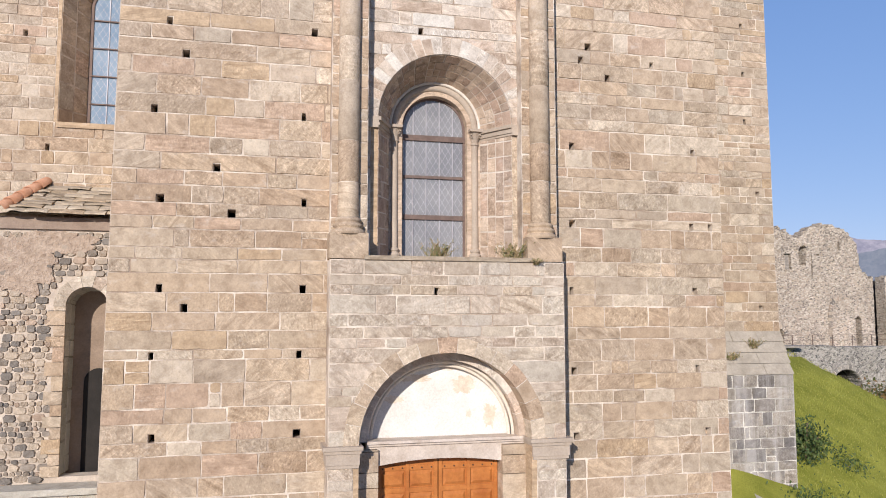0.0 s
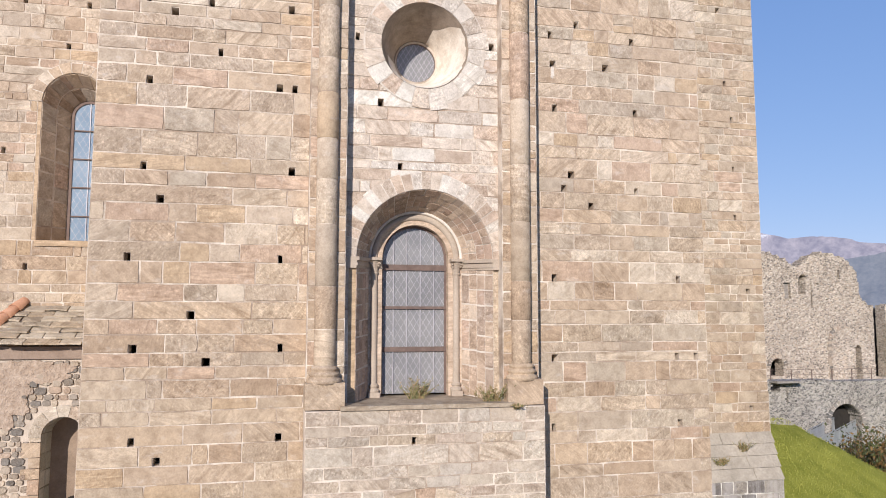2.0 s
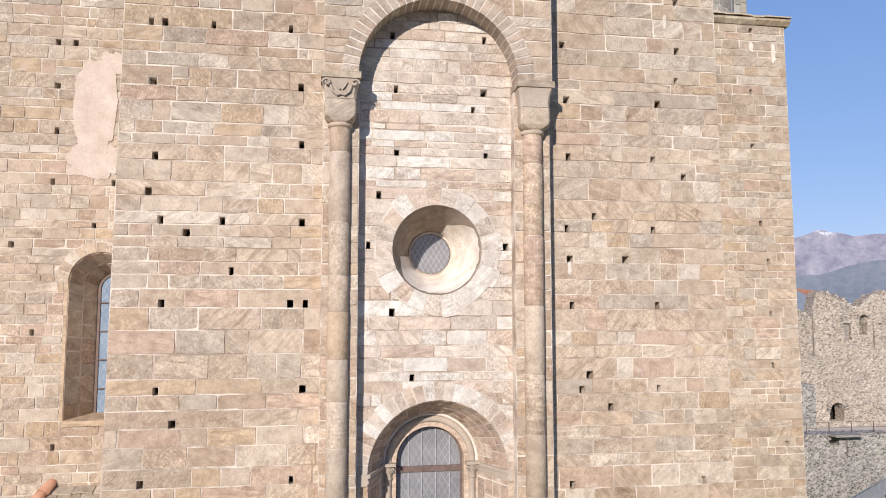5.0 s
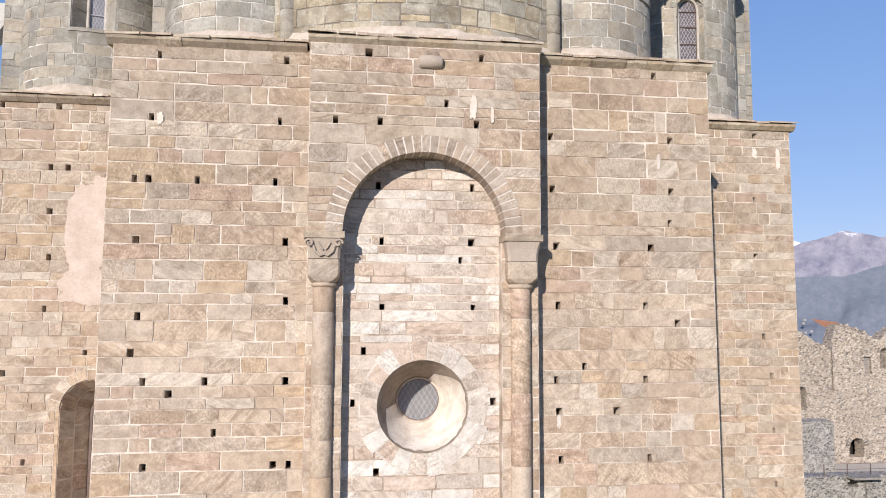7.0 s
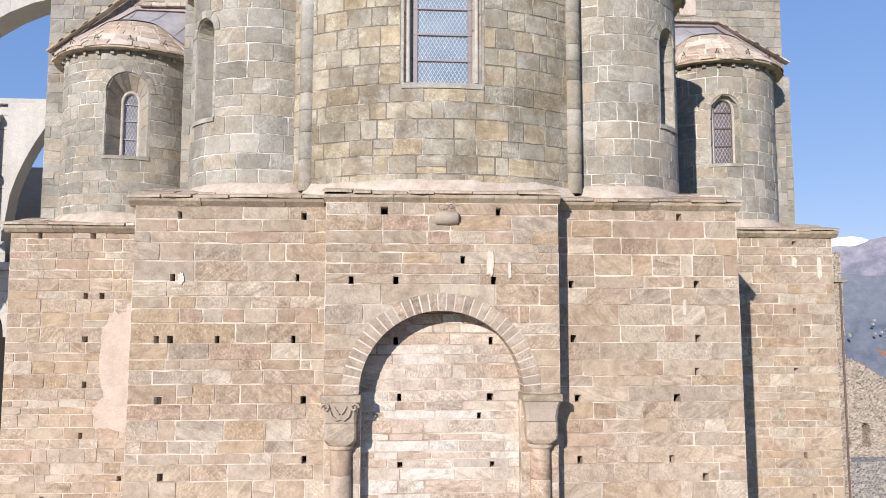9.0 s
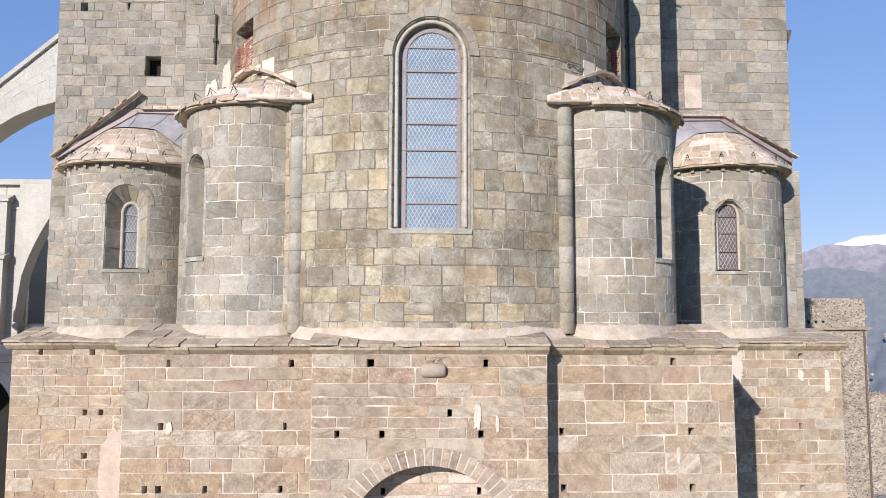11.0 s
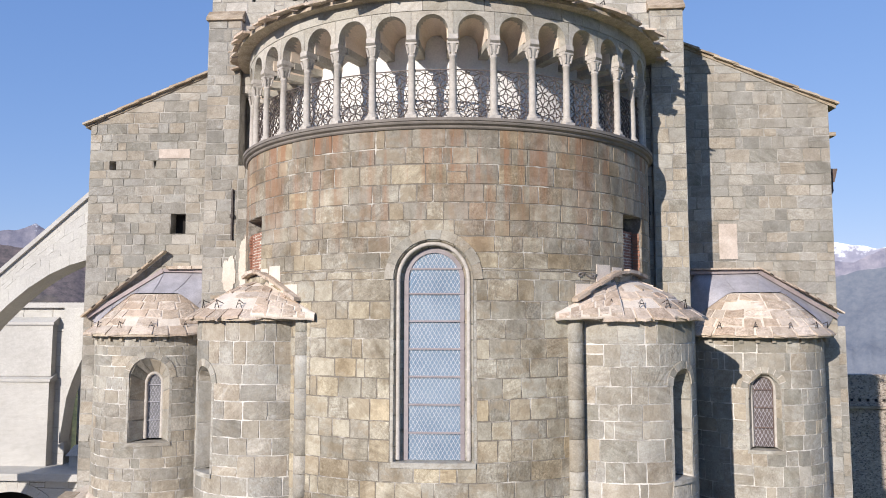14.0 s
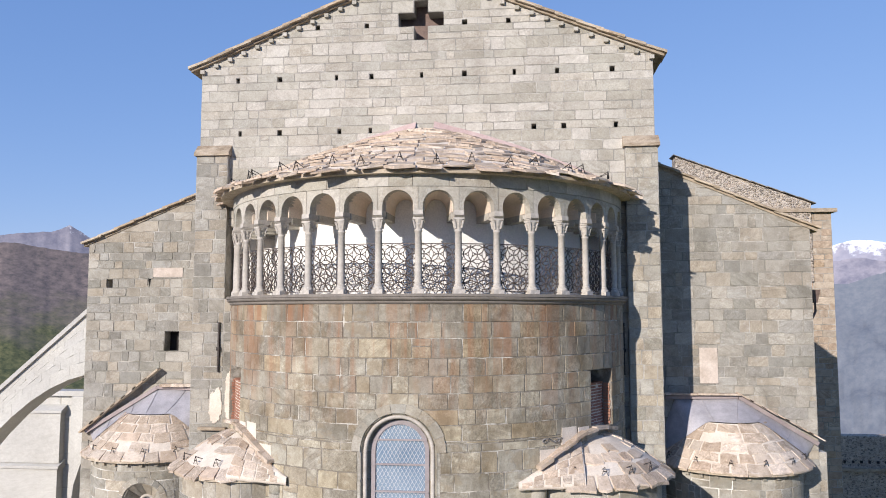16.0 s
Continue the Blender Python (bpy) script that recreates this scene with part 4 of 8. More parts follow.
for s, x0, x1 in ((-1, -2.25, -1.55), (1, 1.55, 2.29)):
    ashlar("wall_pilaster", "sandstone strip behind a half column", flat(0.08), x0, x1, 6.5, 17.0, M_WARM, MORTAR, seed=23 + s, thick=0.4, length=(0.3, 0.75))
    cx = 1.92 * s - 0.0
    shaft = Build()
    z = 7.16
    rr = random.Random(40 + s)
    col = thing("half_column", "round sandstone half column of stacked drums", "column", "half columns of the middle bay")
    while z < 15.95:
        h = min(rr.uniform(0.6, 1.6), 16.0 - z)
        if 16.0 - z - h < 0.3:
            h = 16.0 - z
        b = Build()
        r = 0.2 + rr.uniform(-0.004, 0.006)
        b.lathe(cx, 0.06, [(r - 0.012, z + 0.004), (r, z + 0.02), (r, z + h - 0.02), (r - 0.012, z + h - 0.004)], 24)
        part("drum", b, M_WARM[1], col, smooth=True)
        z += h
    b = Build()
    b.lathe(cx, 0.06, [(0.19, 7.1), (0.19, 16.2)], 20)
    part("core", b, MORTAR, col)
    b = Build()
    b.lathe(cx, 0.06, [(0.31, 6.98), (0.325, 7.01), (0.325, 7.05), (0.30, 7.07), (0.27, 7.085), (0.265, 7.11), (0.285, 7.125), (0.29, 7.16), (0.27, 7.18), (0.24, 7.195), (0.24, 7.215), (0.255, 7.23), (0.255, 7.26), (0.235, 7.28), (0.21, 7.30)], 28)
    part("base_moulding", b, M_WARM[1], col, smooth=True)
    b = Build()
    b.lathe(cx, 0.06, [(0.2, 15.98), (0.235, 16.0), (0.245, 16.03), (0.235, 16.06), (0.2, 16.08)], 24)
    part("necking", b, M_WARM[1], col, smooth=True)
    b = Build()
    loft(b, cx, 0.3, [(16.06, 0.21, -0.15, 0.12), (16.10, 0.26, -0.18, 0.10), (16.17, 0.295, -0.205, 0.05), (16.24, 0.30, -0.21, 0.03), (16.505, 0.295, -0.21, 0.03)])
    part("capital_block", b, M_WARM[1], col)
    b = Build()
    loft(b, cx, 0.3, [(16.515, 0.295, -0.205, 0.04), (16.60, 0.30, -0.21, 0.05), (16.75, 0.32, -0.23, 0.05), (16.9, 0.36, -0.265, 0.04)])
    cap = part("capital", b, COLUMN, col, "carved sandstone capital")
    b = Build()
    b.box(cx - 0.38, cx + 0.38, -0.29, 0.3, 16.9, 17.03)
    part("abacus", b, M_LEDGE[0], col)
    if s < 0:
        for e in (-1, 1):
            b = Build()
            c = Vector((cx + e * 0.27, -0.255, 16.80))
            b.tube([c + Vector((e * (0.085 - 0.006 * j) * math.cos(0.6 * j), -0.012 * j / 3, (0.085 - 0.006 * j) * math.sin(0.6 * j))) for j in range(13)], 0.024, 6)
            part("volute", b, COLUMN, cap)
            b = Build()
            b.tube([(cx + e * 0.2, -0.25, 16.76), (cx + e * 0.16, -0.245, 16.64), (cx + e * 0.07, -0.24, 16.57), (cx + e * 0.0, -0.235, 16.6)], 0.026, 6)
            b.tube([(cx + e * 0.12, -0.255, 16.82), (cx + e * 0.06, -0.25, 16.72), (cx + e * 0.02, -0.245, 16.68)], 0.02, 6)
            part("scroll", b, COLUMN, cap)
    b = Build()
    b.box(cx - 0.36, cx + 0.36, -0.20, 0.36, 6.52, 7.0)
    part("plinth", b, M_WARM[1], col)

# round window
ring(panel, flat(0.36), 0.03, 13.68, 0.9, 1.27, 0.0, 2 * math.pi, 21, 0.008, -0.25, M_LIGHT[1], rng0, uneven=0.08, joint=0.022, bed_mat=MORTAR_LIGHT)
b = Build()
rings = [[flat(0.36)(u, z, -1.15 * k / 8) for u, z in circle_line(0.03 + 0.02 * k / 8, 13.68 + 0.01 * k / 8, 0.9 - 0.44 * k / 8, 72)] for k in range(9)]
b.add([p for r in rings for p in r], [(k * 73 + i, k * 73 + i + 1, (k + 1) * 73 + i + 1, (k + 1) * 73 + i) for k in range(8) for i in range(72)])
# Brown for bare wall and for the upper-left shadow, both in the colour.
splay_coat = part("splay", b, plain_mat("bare_shadowed_splay", (0.24, 0.185, 0.14), (0.40, 0.32, 0.25), 4.0, 0.95, 0, 0.8), panel, "bare brown splay, shadow put into its colour", True)
# what is left of its plaster: ragged, on the lower side that the sun reaches
coat = Build()
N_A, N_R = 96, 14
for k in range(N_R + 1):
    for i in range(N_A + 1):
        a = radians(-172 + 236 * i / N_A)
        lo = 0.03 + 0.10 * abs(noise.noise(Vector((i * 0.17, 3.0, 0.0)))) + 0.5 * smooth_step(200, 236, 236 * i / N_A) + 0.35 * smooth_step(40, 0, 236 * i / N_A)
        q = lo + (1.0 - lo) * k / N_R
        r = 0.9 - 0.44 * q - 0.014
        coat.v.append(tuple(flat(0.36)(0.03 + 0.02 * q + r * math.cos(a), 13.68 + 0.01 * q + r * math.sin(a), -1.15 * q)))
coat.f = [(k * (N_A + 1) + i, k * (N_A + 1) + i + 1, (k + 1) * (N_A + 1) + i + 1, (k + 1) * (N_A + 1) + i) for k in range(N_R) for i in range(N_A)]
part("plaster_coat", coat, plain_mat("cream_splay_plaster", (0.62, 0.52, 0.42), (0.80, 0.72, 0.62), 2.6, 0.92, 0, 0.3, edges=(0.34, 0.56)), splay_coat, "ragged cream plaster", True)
lip = Build()
for i in range(73):
    a = 2 * math.pi * i / 72
    for r, d in ((0.47, -1.08), (0.435, -1.075), (0.43, -1.14)):
        lip.v.append(tuple(flat(0.36)(0.05 + r * math.cos(a), 13.69 + r * math.sin(a), d)))
lip.f = [(i * 3 + k, i * 3 + k + 1, i * 3 + k + 4, i * 3 + k + 3) for i in range(72) for k in range(2)]
part("inner_lip", lip, PLASTER, splay_coat, "", True)
glazing("window_2", "small round leaded window in a splayed stone ring", flat(0.36), Round(0.05, 13.69, 0.44), circle_line(0.05, 13.69, 0.44), 13.25, 14.13, [], [], 0.115, -1.14, frame=0.02, lattice=0.005, glass=GREY_GLASS)

# big window niche
ring(panel, flat(0.36), 0.06, 9.35, 1.38, 1.73, 0.0, math.pi, 25, 0.009, -0.12, M_LIGHT[1], rng0, uneven=0.03, joint=0.02, bed_mat=MORTAR_LIGHT)
jamb = Build()
jamb.box(-1.6, -1.32, 0.372, 0.5, 6.5, 9.35)
jamb.box(1.44, 1.72, 0.372, 0.5, 6.5, 9.35)
part("jamb", jamb, M_WARM[0], panel)
splay(panel, flat(0.36), arch_line(0.06, 1.38, 6.55, 9.35, 9, 26), 0.0, arch_line(0.01, 0.98, 6.6, 9.41, 9, 26), -0.80, 4, (1, 1, 2), M_NICHE[1], MORTAR_LIGHT, rng0)
step_ring = Build()
outer_line, inner_line = arch_line(0.01, 1.0, 6.58, 9.41, 9, 26), arch_line(0.01, 0.70, 6.58, 9.41, 9, 26)
K = len(outer_line)
step_ring.add([flat(0.36)(u, z, d) for line, d in ((outer_line, -0.80), (inner_line, -0.82), (inner_line, -1.06)) for u, z in line], [(j * K + i, j * K + i + 1, (j + 1) * K + i + 1, (j + 1) * K + i) for j in range(2) for i in range(K - 1)])
part("inner_order", step_ring, M_NICHE[0], panel, "worn inner order of reddish stone")
for r, d, q, mt, nm in ((0.965, -0.79, 0.035, MORTAR_RING, "edge_roll"), (0.865, -0.83, 0.075, COLUMN, "arch_roll"), (0.75, -0.88, 0.035, COLUMN, "inner_roll")):
    b = Build()
    b.tube([flat(0.36)(0.01 + r * math.cos(math.pi * i / 28), 9.41 + r * math.sin(math.pi * i / 28), d) for i in range(29)], q, 9)
    part(nm, b, mt, panel, smooth=True)
for s in (-1, 1):
    cx = 0.01 + 0.865 * s
    b = Build()
    b.lathe(cx, 1.17, [(0.075, 6.86), (0.07, 7.6), (0.072, 8.4), (0.068, 9.09)], 16)
    shaft = part("colonnette", b, COLUMN, panel, "slender colonnette with a carved capital", True)
    b = Build()
    b.box(cx - 0.12, cx + 0.12, 1.05, 1.3, 6.58, 6.68)
    b.lathe(cx, 1.17, [(0.12, 6.68), (0.13, 6.71), (0.12, 6.74), (0.09, 6.76), (0.09, 6.78), (0.105, 6.8), (0.105, 6.83), (0.075, 6.86)], 16)
    part("base", b, COLUMN, shaft)
    b = Build()
    b.lathe(cx, 1.17, [(0.07, 9.07), (0.088, 9.08), (0.088, 9.11), (0.07, 9.12), (0.085, 9.19), (0.125, 9.27), (0.10, 9.28), (0.14, 9.35)], 12)
    for a in (-2.4, -0.75, 0.75, 2.4):
        p = Vector((cx + 0.13 * math.sin(a), 1.17 - 0.13 * math.cos(a), 9.27))
        b.tube([p + Vector((0.03 * math.cos(q) * math.sin(a), -0.03 * math.cos(q) * math.cos(a), 0.035 * math.sin(q))) for q in (0, 1, 2, 3, 4, 5)], 0.018, 5)
    b.box(cx - 0.14, cx + 0.14, 1.0, 1.3, 9.35, 9.41)
    part("capital", b, COLUMN, shaft, "small leafy capital")
    x_out, x_in = 0.06 + 1.40 * s, 0.01 + 0.98 * s
    b = Build()
    for z0, z1, g in ((9.14, 9.19, 0.02), (9.19, 9.24, 0.045), (9.24, 9.29, 0.03), (9.29, 9.36, 0.075)):
        b.add([(x_out - g * s, 0.30, z0), (x_in - g * s, 1.17, z0 + 0.03), (x_in + 0.1 * s, 1.22, z0 + 0.03), (x_out + 0.25 * s, 0.30, z0), (x_out - g * s, 0.30, z1), (x_in - g * s, 1.17, z1 + 0.03), (x_in + 0.1 * s, 1.22, z1 + 0.03), (x_out + 0.25 * s, 0.30, z1)],
              [(0, 1, 5, 4), (4, 5, 6, 7), (0, 3, 2, 1), (0, 4, 7, 3), (1, 2, 6, 5)])
    part("impost", b, COLUMN, panel, "moulded stone impost")
glazing("window_3", "tall round-headed leaded window with rusted iron bars", flat(0.36), Arch(0.01, 0.71, 6.62, 9.41), arch_line(0.01, 0.71, 6.62, 9.41), 6.62, 10.12, [(7.53, 0.1), (8.39, 0.06), (9.23, 0.12)], [-0.42, -0.14, 0.15, 0.44], 0.135, -1.03, frame=0.055, lattice=0.005, glass=GREY_GLASS)

# ---- portal ----
PX, PZ, PR = -0.06, 3.12, 1.65
portal = ashlar("wall_portal", "projecting sandstone portal wall with a round arch", flat(-0.24), -2.27, 2.29, -0.5, 6.5, (M_PORTAL[0], M_PORTAL[1]), MORTAR, openings=[Arch(PX, PR + 0.1, -0.6, PZ)], holes=[(-0.27, 5.85)], seed=31, thick=0.62, length=(0.35, 1.0))
ring(portal, flat(-0.24), PX, PZ, PR, PR + 0.28, 0.0, math.pi, 15, 0.008, -0.4, M_WARM[1], rng0, uneven=0.02, joint=0.014)
for s in (-1, 1):
    x0, x1 = sorted((PX + s * PR, PX + s * (PR + 0.12)))
    b = Build()
    b.box(x0, x1, -0.232, 0.4, -0.5, PZ)
    part("jamb", b, M_WARM[0], portal)
ring(portal, flat(-0.24), PX + 0.03, PZ, PR - 0.16, PR - 0.02, 0.0, math.pi, 11, -0.4, -0.8, M_LIGHT[1], rng0, "inner_voussoir")
for k, (r, d) in enumerate(((PR - 0.2, -0.62), (PR - 0.27, -0.67))):
    b = Build()
    b.tube([flat(-0.24)(PX + 0.03 + r * math.cos(math.pi * i / 28), PZ + r * math.sin(math.pi * i / 28), d) for i in range(29)], 0.035, 8)
    part("roll_moulding", b, LIME, portal, smooth=True)
b = Build()
pts = [Vector((PX + 0.03 + (PR - 0.1) * math.cos(math.pi * i / 30), 0.52, PZ + (PR - 0.1) * math.sin(math.pi * i / 30))) for i in range(31)]
b.add(pts + [p + Vector((0, 0.2, 0)) for p in pts], [tuple(range(30, -1, -1)), tuple(range(31, 62))])
part("tympanum", b, plain_mat("weathered_white_plaster", (0.66, 0.61, 0.55), (0.79, 0.755, 0.71), 1.3, 0.9, 0, 0.2), portal, "weathered white plaster tympanum")
FLAKED = plain_mat("flaked_ochre_plaster", (0.58, 0.47, 0.35), (0.76, 0.67, 0.57), 5.0, 0.9)
for i, (c, z, w, h) in enumerate(((0.45, 4.1, 0.22, 0.16), (-0.55, 4.25, 0.3, 0.07), (0.98, 3.5, 0.12, 0.2), (-0.95, 3.85, 0.18, 0.07), (0.2, 4.45, 0.25, 0.05), (0.55, 3.55, 0.05, 0.07))):
    patch("flaked_patch", "flaked ochre patch in the plaster", flat(0.52), c, z, w, h, 0.006, FLAKED, 11.0 + i, portal, rag=0.6)
b = Build()
for z0, z1, y in ((2.98, 3.03, 0.2), (3.03, 3.08, 0.15), (3.08, 3.13, 0.1)):
    b.box(-1.52, 1.58, y, 0.5, z0, z1)
part("cornice", b, WEDGE, portal, "moulded pale stone cornice")
b = Build()
n = 16
for i in range(n):
    xa, xb = -1.32 + 2.46 * i / n, -1.32 + 2.46 * (i + 1) / n
    za, zb = [2.66 + 0.1 * (1 - ((x + 0.09) / 1.23) ** 2) for x in (xa, xb)]
    b.add([(xa, 0.2, za), (xb, 0.2, zb), (xb, 0.2, 2.98), (xa, 0.2, 2.98), (xa, 0.6, za), (xb, 0.6, zb)], [(0, 1, 2, 3), (1, 0, 4, 5)])
part("lintel", b, WEDGE, portal, "low curved pale stone lintel")
for x0, x1 in ((-1.75, -1.3), (1.12, 1.62)):
    z = -0.5
    while z < 2.95:
        h = rng0.uniform(0.28, 0.5)
        b = Build()
        b.box(x0, x1, 0.12 + rng0.uniform(0, 0.012), 0.6, z + 0.008, min(z + h, 2.98) - 0.008)
        part("jamb_stone", b, M_WARM[1], portal)
        z += h
for s, x0, x1 in ((-1, -2.32, -1.68), (1, 1.58, 2.36)):
    b = Build()
    for z0, z1, g in ((2.74, 2.8, 0.02), (2.8, 3.0, 0.035), (3.0, 3.06, 0.06), (3.06, 3.13, 0.09)):
        b.box(x0 - g + 0.05, x1 + g - 0.05, -0.25 - g, 0.3, z0, z1)
    part("impost_capital", b, COLUMN, portal, "moulded impost capital")
door = thing("door_1", "orange-brown varnished double door with raised panels, shut", "door", "", "structure")
for k, (x0, x1) in enumerate(((-1.29, -0.1), (-0.08, 1.11))):
    b = Build()
    b.box(x0, x1, 0.46, 0.54, -0.4, 2.78)
    leaf = part("door_leaf", b, WOOD, door)
    w = (x1 - x0 - 0.1) / 2
    for i in range(2):
        for z0, z1 in ((0.1, 0.75), (0.9, 1.5), (1.62, 2.08), (2.2, 2.5)):
            xa = x0 + 0.05 + w * i
            b = Build()
            b.add([(xa + 0.05, 0.462, z0), (xa + w - 0.05, 0.462, z0), (xa + w - 0.05, 0.462, z1), (xa + 0.05, 0.462, z1), (xa + 0.1, 0.43, z0 + 0.06), (xa + w - 0.1, 0.43, z0 + 0.06), (xa + w - 0.1, 0.43, z1 - 0.06), (xa + 0.1, 0.43, z1 - 0.06)],
                  [(4, 5, 6, 7), (0, 1, 5, 4), (1, 2, 6, 5), (2, 3, 7, 6), (3, 0, 4, 7)])
            part("door_panel", b, WOOD, leaf)
    for z0 in (1.55, 2.14, 2.56):
        b = Build()
        b.box(x0 + 0.072, x1 - 0.072, 0.438, 0.47, z0 - 0.045, z0 + 0.045)
        part("cross_rail", b, WOOD, leaf)
    for i in range(6):
        b = Build()
        b.lathe(x0 + 0.12 + 0.19 * i, 0.428, [(0.0, 2.545), (0.014, 2.55), (0.014, 2.57), (0.0, 2.575)], 8)
        part("stud", b, IRON, leaf, "dark iron stud")
    for xa in (x0, x0 + w + 0.02, x1 - 0.07):
        b = Build()
        b.box(xa, xa + 0.07, 0.43, 0.47, -0.4, 2.75)
        part("stile", b, WOOD, leaf)
b = Build()
b.box(-1.64, 1.66, -0.28, 1.45, 6.5, 6.58)
part("window_ledge", b, M_LEDGE[0], portal, "thin grey stone ledge")


# lime drips under the putlog holes
for i, (c, z, w, h) in enumerate(((9.61, 19.97, 0.04, 0.12), (10.32, 19.86, 0.06, 0.24))):
    patch("lime_drip", "white lime drip", flat(4.6), c, z, w, h, 0.02, MORTAR_RING, 31.0 + i, bpy.data.objects["wall_wing_right"], rag=0.35)
for i, (c, z, w, h) in enumerate(((5.0, 18.7, 0.035, 0.16), (2.78, 13.35, 0.035, 0.13))):
    patch("lime_drip", "white lime drip", flat(0.42), c, z, w, h, 0.02, MORTAR_RING, 41.0 + i, bpy.data.objects["wall_right"], rag=0.35)


patch("lime_patch", "ragged white lime patch", flat(4.6), 7.93, 20.15, 0.2, 0.42, 0.02, MORTAR_RING, 47.0, bpy.data.objects["wall_wing_right"], rag=0.5)
patch("lime_patch", "pale pinkish lime patch", flat(4.6), -7.35, 18.55, 0.32, 0.28, 0.018, PINK_PLASTER, 49.0, wing_l, rag=0.35)

# ---- sloping stone copings ----
def coping(name, x0, x1, yf, z, yb, zb, seed):
    """A chamfered stone course under sloping slabs bedded in lime."""
    rr = random.Random(seed)
    b = Build()
    b.add([(x, y, h) for x in (x0 + 0.04, x1 - 0.04) for y, h in ((yf + 0.03, z - 0.05), (yf + 0.05, z - 0.10), (yf + 0.16, z - 0.20), (yb, z - 0.20), (yb, zb - 0.045), (yf + 0.02, z - 0.045))],
          [(0, 1, 7, 6), (1, 2, 8, 7), (2, 3, 9, 8), (4, 5, 11, 10), (5, 0, 6, 11), (5, 4, 3, 2, 1, 0), (6, 7, 8, 9, 10, 11)])
    band = part(name, b, FILLET)
    tagged(band, "sloping coping of weathered grey-brown stone slabs", "coping", "", "structure")
    x = x0 + 0.035
    while x < x1 - 0.05:
        xe = min(x1 - 0.035, x + rr.uniform(0.45, 0.95))
        if x1 - xe < 0.3:
            xe = x1 - 0.035
        e = rr.uniform(-0.012, 0.012)
        s = Build()
        s.add([(q, y + e, h) for q in (x + 0.004, xe - 0.004) for y, h in ((yf + 0.012, z - 0.06), (yf + 0.03, z - 0.115), (yf + 0.14, z - 0.215), (yf + 0.3, z - 0.215), (yf + 0.3, z - 0.06))],
              [(0, 1, 6, 5), (1, 2, 7, 6), (2, 3, 8, 7), (4, 0, 5, 9), (4, 3, 2, 1, 0), (5, 6, 7, 8, 9)])
        part("moulded_stone", s, M_LEDGE[1], band)
        x = xe
    for row in range(3):
        x = x0
        ya, yc = yf + (yb - yf) * (0.0, 0.3, 0.62)[row] - (0.02 if row == 0 else 0.0), yf + (yb - yf) * (0.34, 0.66, 1.0)[row] - 0.05
        while x < x1 - 0.02:
            xe = min(x1, x + rr.uniform(0.35, 0.9))
            if x1 - xe < 0.25:
                xe = x1
            za, zc = [z + (zb - z) * (y - yf) / (yb - yf) for y in (ya, yc)]
            l, t, g_ = rr.uniform(-0.005, 0.022), rr.uniform(0.035, 0.055), rr.uniform(0.004, 0.02)
            j = lambda: rr.uniform(-0.04, 0.03)
            xm = (x + xe) / 2 + rr.uniform(-0.1, 0.1)
            q = [(x + g_, ya + j(), za + l), (xm, ya + j(), za + l + j() * 0.2), (xe - g_, ya + j(), za + l), (xe - g_, yc + j(), zc + l - 0.01), (x + g_, yc + j(), zc + l - 0.01)]
            s = Build()
            s.add(q + [(a, b2, c - t) for a, b2, c in q], [(0, 1, 2, 3, 4), (5, 6, 1, 0), (6, 7, 2, 1), (7, 8, 3, 2), (9, 5, 0, 4), (9, 8, 7, 6, 5)])
            part("slab", s, M_LEDGE[1] if rr.random() < 0.6 else M_SLAB[1], band)
            x = xe
    return band


coping("coping_middle", -2.33, 2.37, -0.22, 20.93, 1.2, 21.28, 1)
coping("coping_left", -6.2, -2.3, 0.28, 20.90, 1.9, 21.3, 2)
coping("coping_right", 2.3, 6.26, 0.28, 20.90, 1.9, 21.3, 3)
coping("coping_wing_left", -10.72, -5.9, 4.42, 20.82, 6.0, 21.15, 4)
coping("coping_wing_right", 5.9, 10.85, 4.42, 20.82, 6.0, 21.15, 5)
b = Build()
b.add([(-6.1, 1.7, 21.24), (6.1, 1.7, 21.24), (6.1, 6.9, 21.3), (-6.1, 6.9, 21.3), (-6.1, 1.7, 20.6), (6.1, 1.7, 20.6), (6.1, 6.9, 20.6), (-6.1, 6.9, 20.6)], [(0, 1, 2, 3), (4, 5, 1, 0), (5, 6, 2, 1), (7, 4, 0, 3)])
b.add([(-10.6, 5.8, 21.08), (10.7, 5.8, 21.08), (10.7, 7.5, 21.16), (-10.6, 7.5, 21.16), (-10.6, 5.8, 20.6), (10.7, 5.8, 20.6), (10.7, 7.5, 20.6), (-10.6, 7.5, 20.6)], [(0, 1, 2, 3), (4, 5, 1, 0), (5, 6, 2, 1), (7, 4, 0, 3)])
tagged(part("roof_terrace", b, LIME), "lime-mortared stone ledge round the apses' feet", "ledge", "", "structure")
# carved stub over the blind arch
stub = thing("carved_corbel", "worn carved stone corbel with dry twigs", "corbel")
b = Build()
b.lathe(0, 0, [(0.0, -0.24), (0.09, -0.24), (0.13, -0.2), (0.14, 0.0), (0.13, 0.2), (0.09, 0.24), (0.0, 0.24)], 14)
b.v = [(z + 0.09, -0.16 + y * 0.9, 20.42 + x) for x, y, z in b.v]
part("block", b, COLUMN, stub, smooth=True)
for k in range(7):
    b = Build()
    p = Vector((-0.02 + 0.02 * k, -0.2, 20.53))
    b.tube([p, p + Vector((rng0.uniform(-0.12, 0.15), -0.03, rng0.uniform(0.06, 0.16))), p + Vector((rng0.uniform(-0.2, 0.28), -0.05, rng0.uniform(0.08, 0.26)))], 0.006, 4)
    part("twig", b, COLUMN, stub)

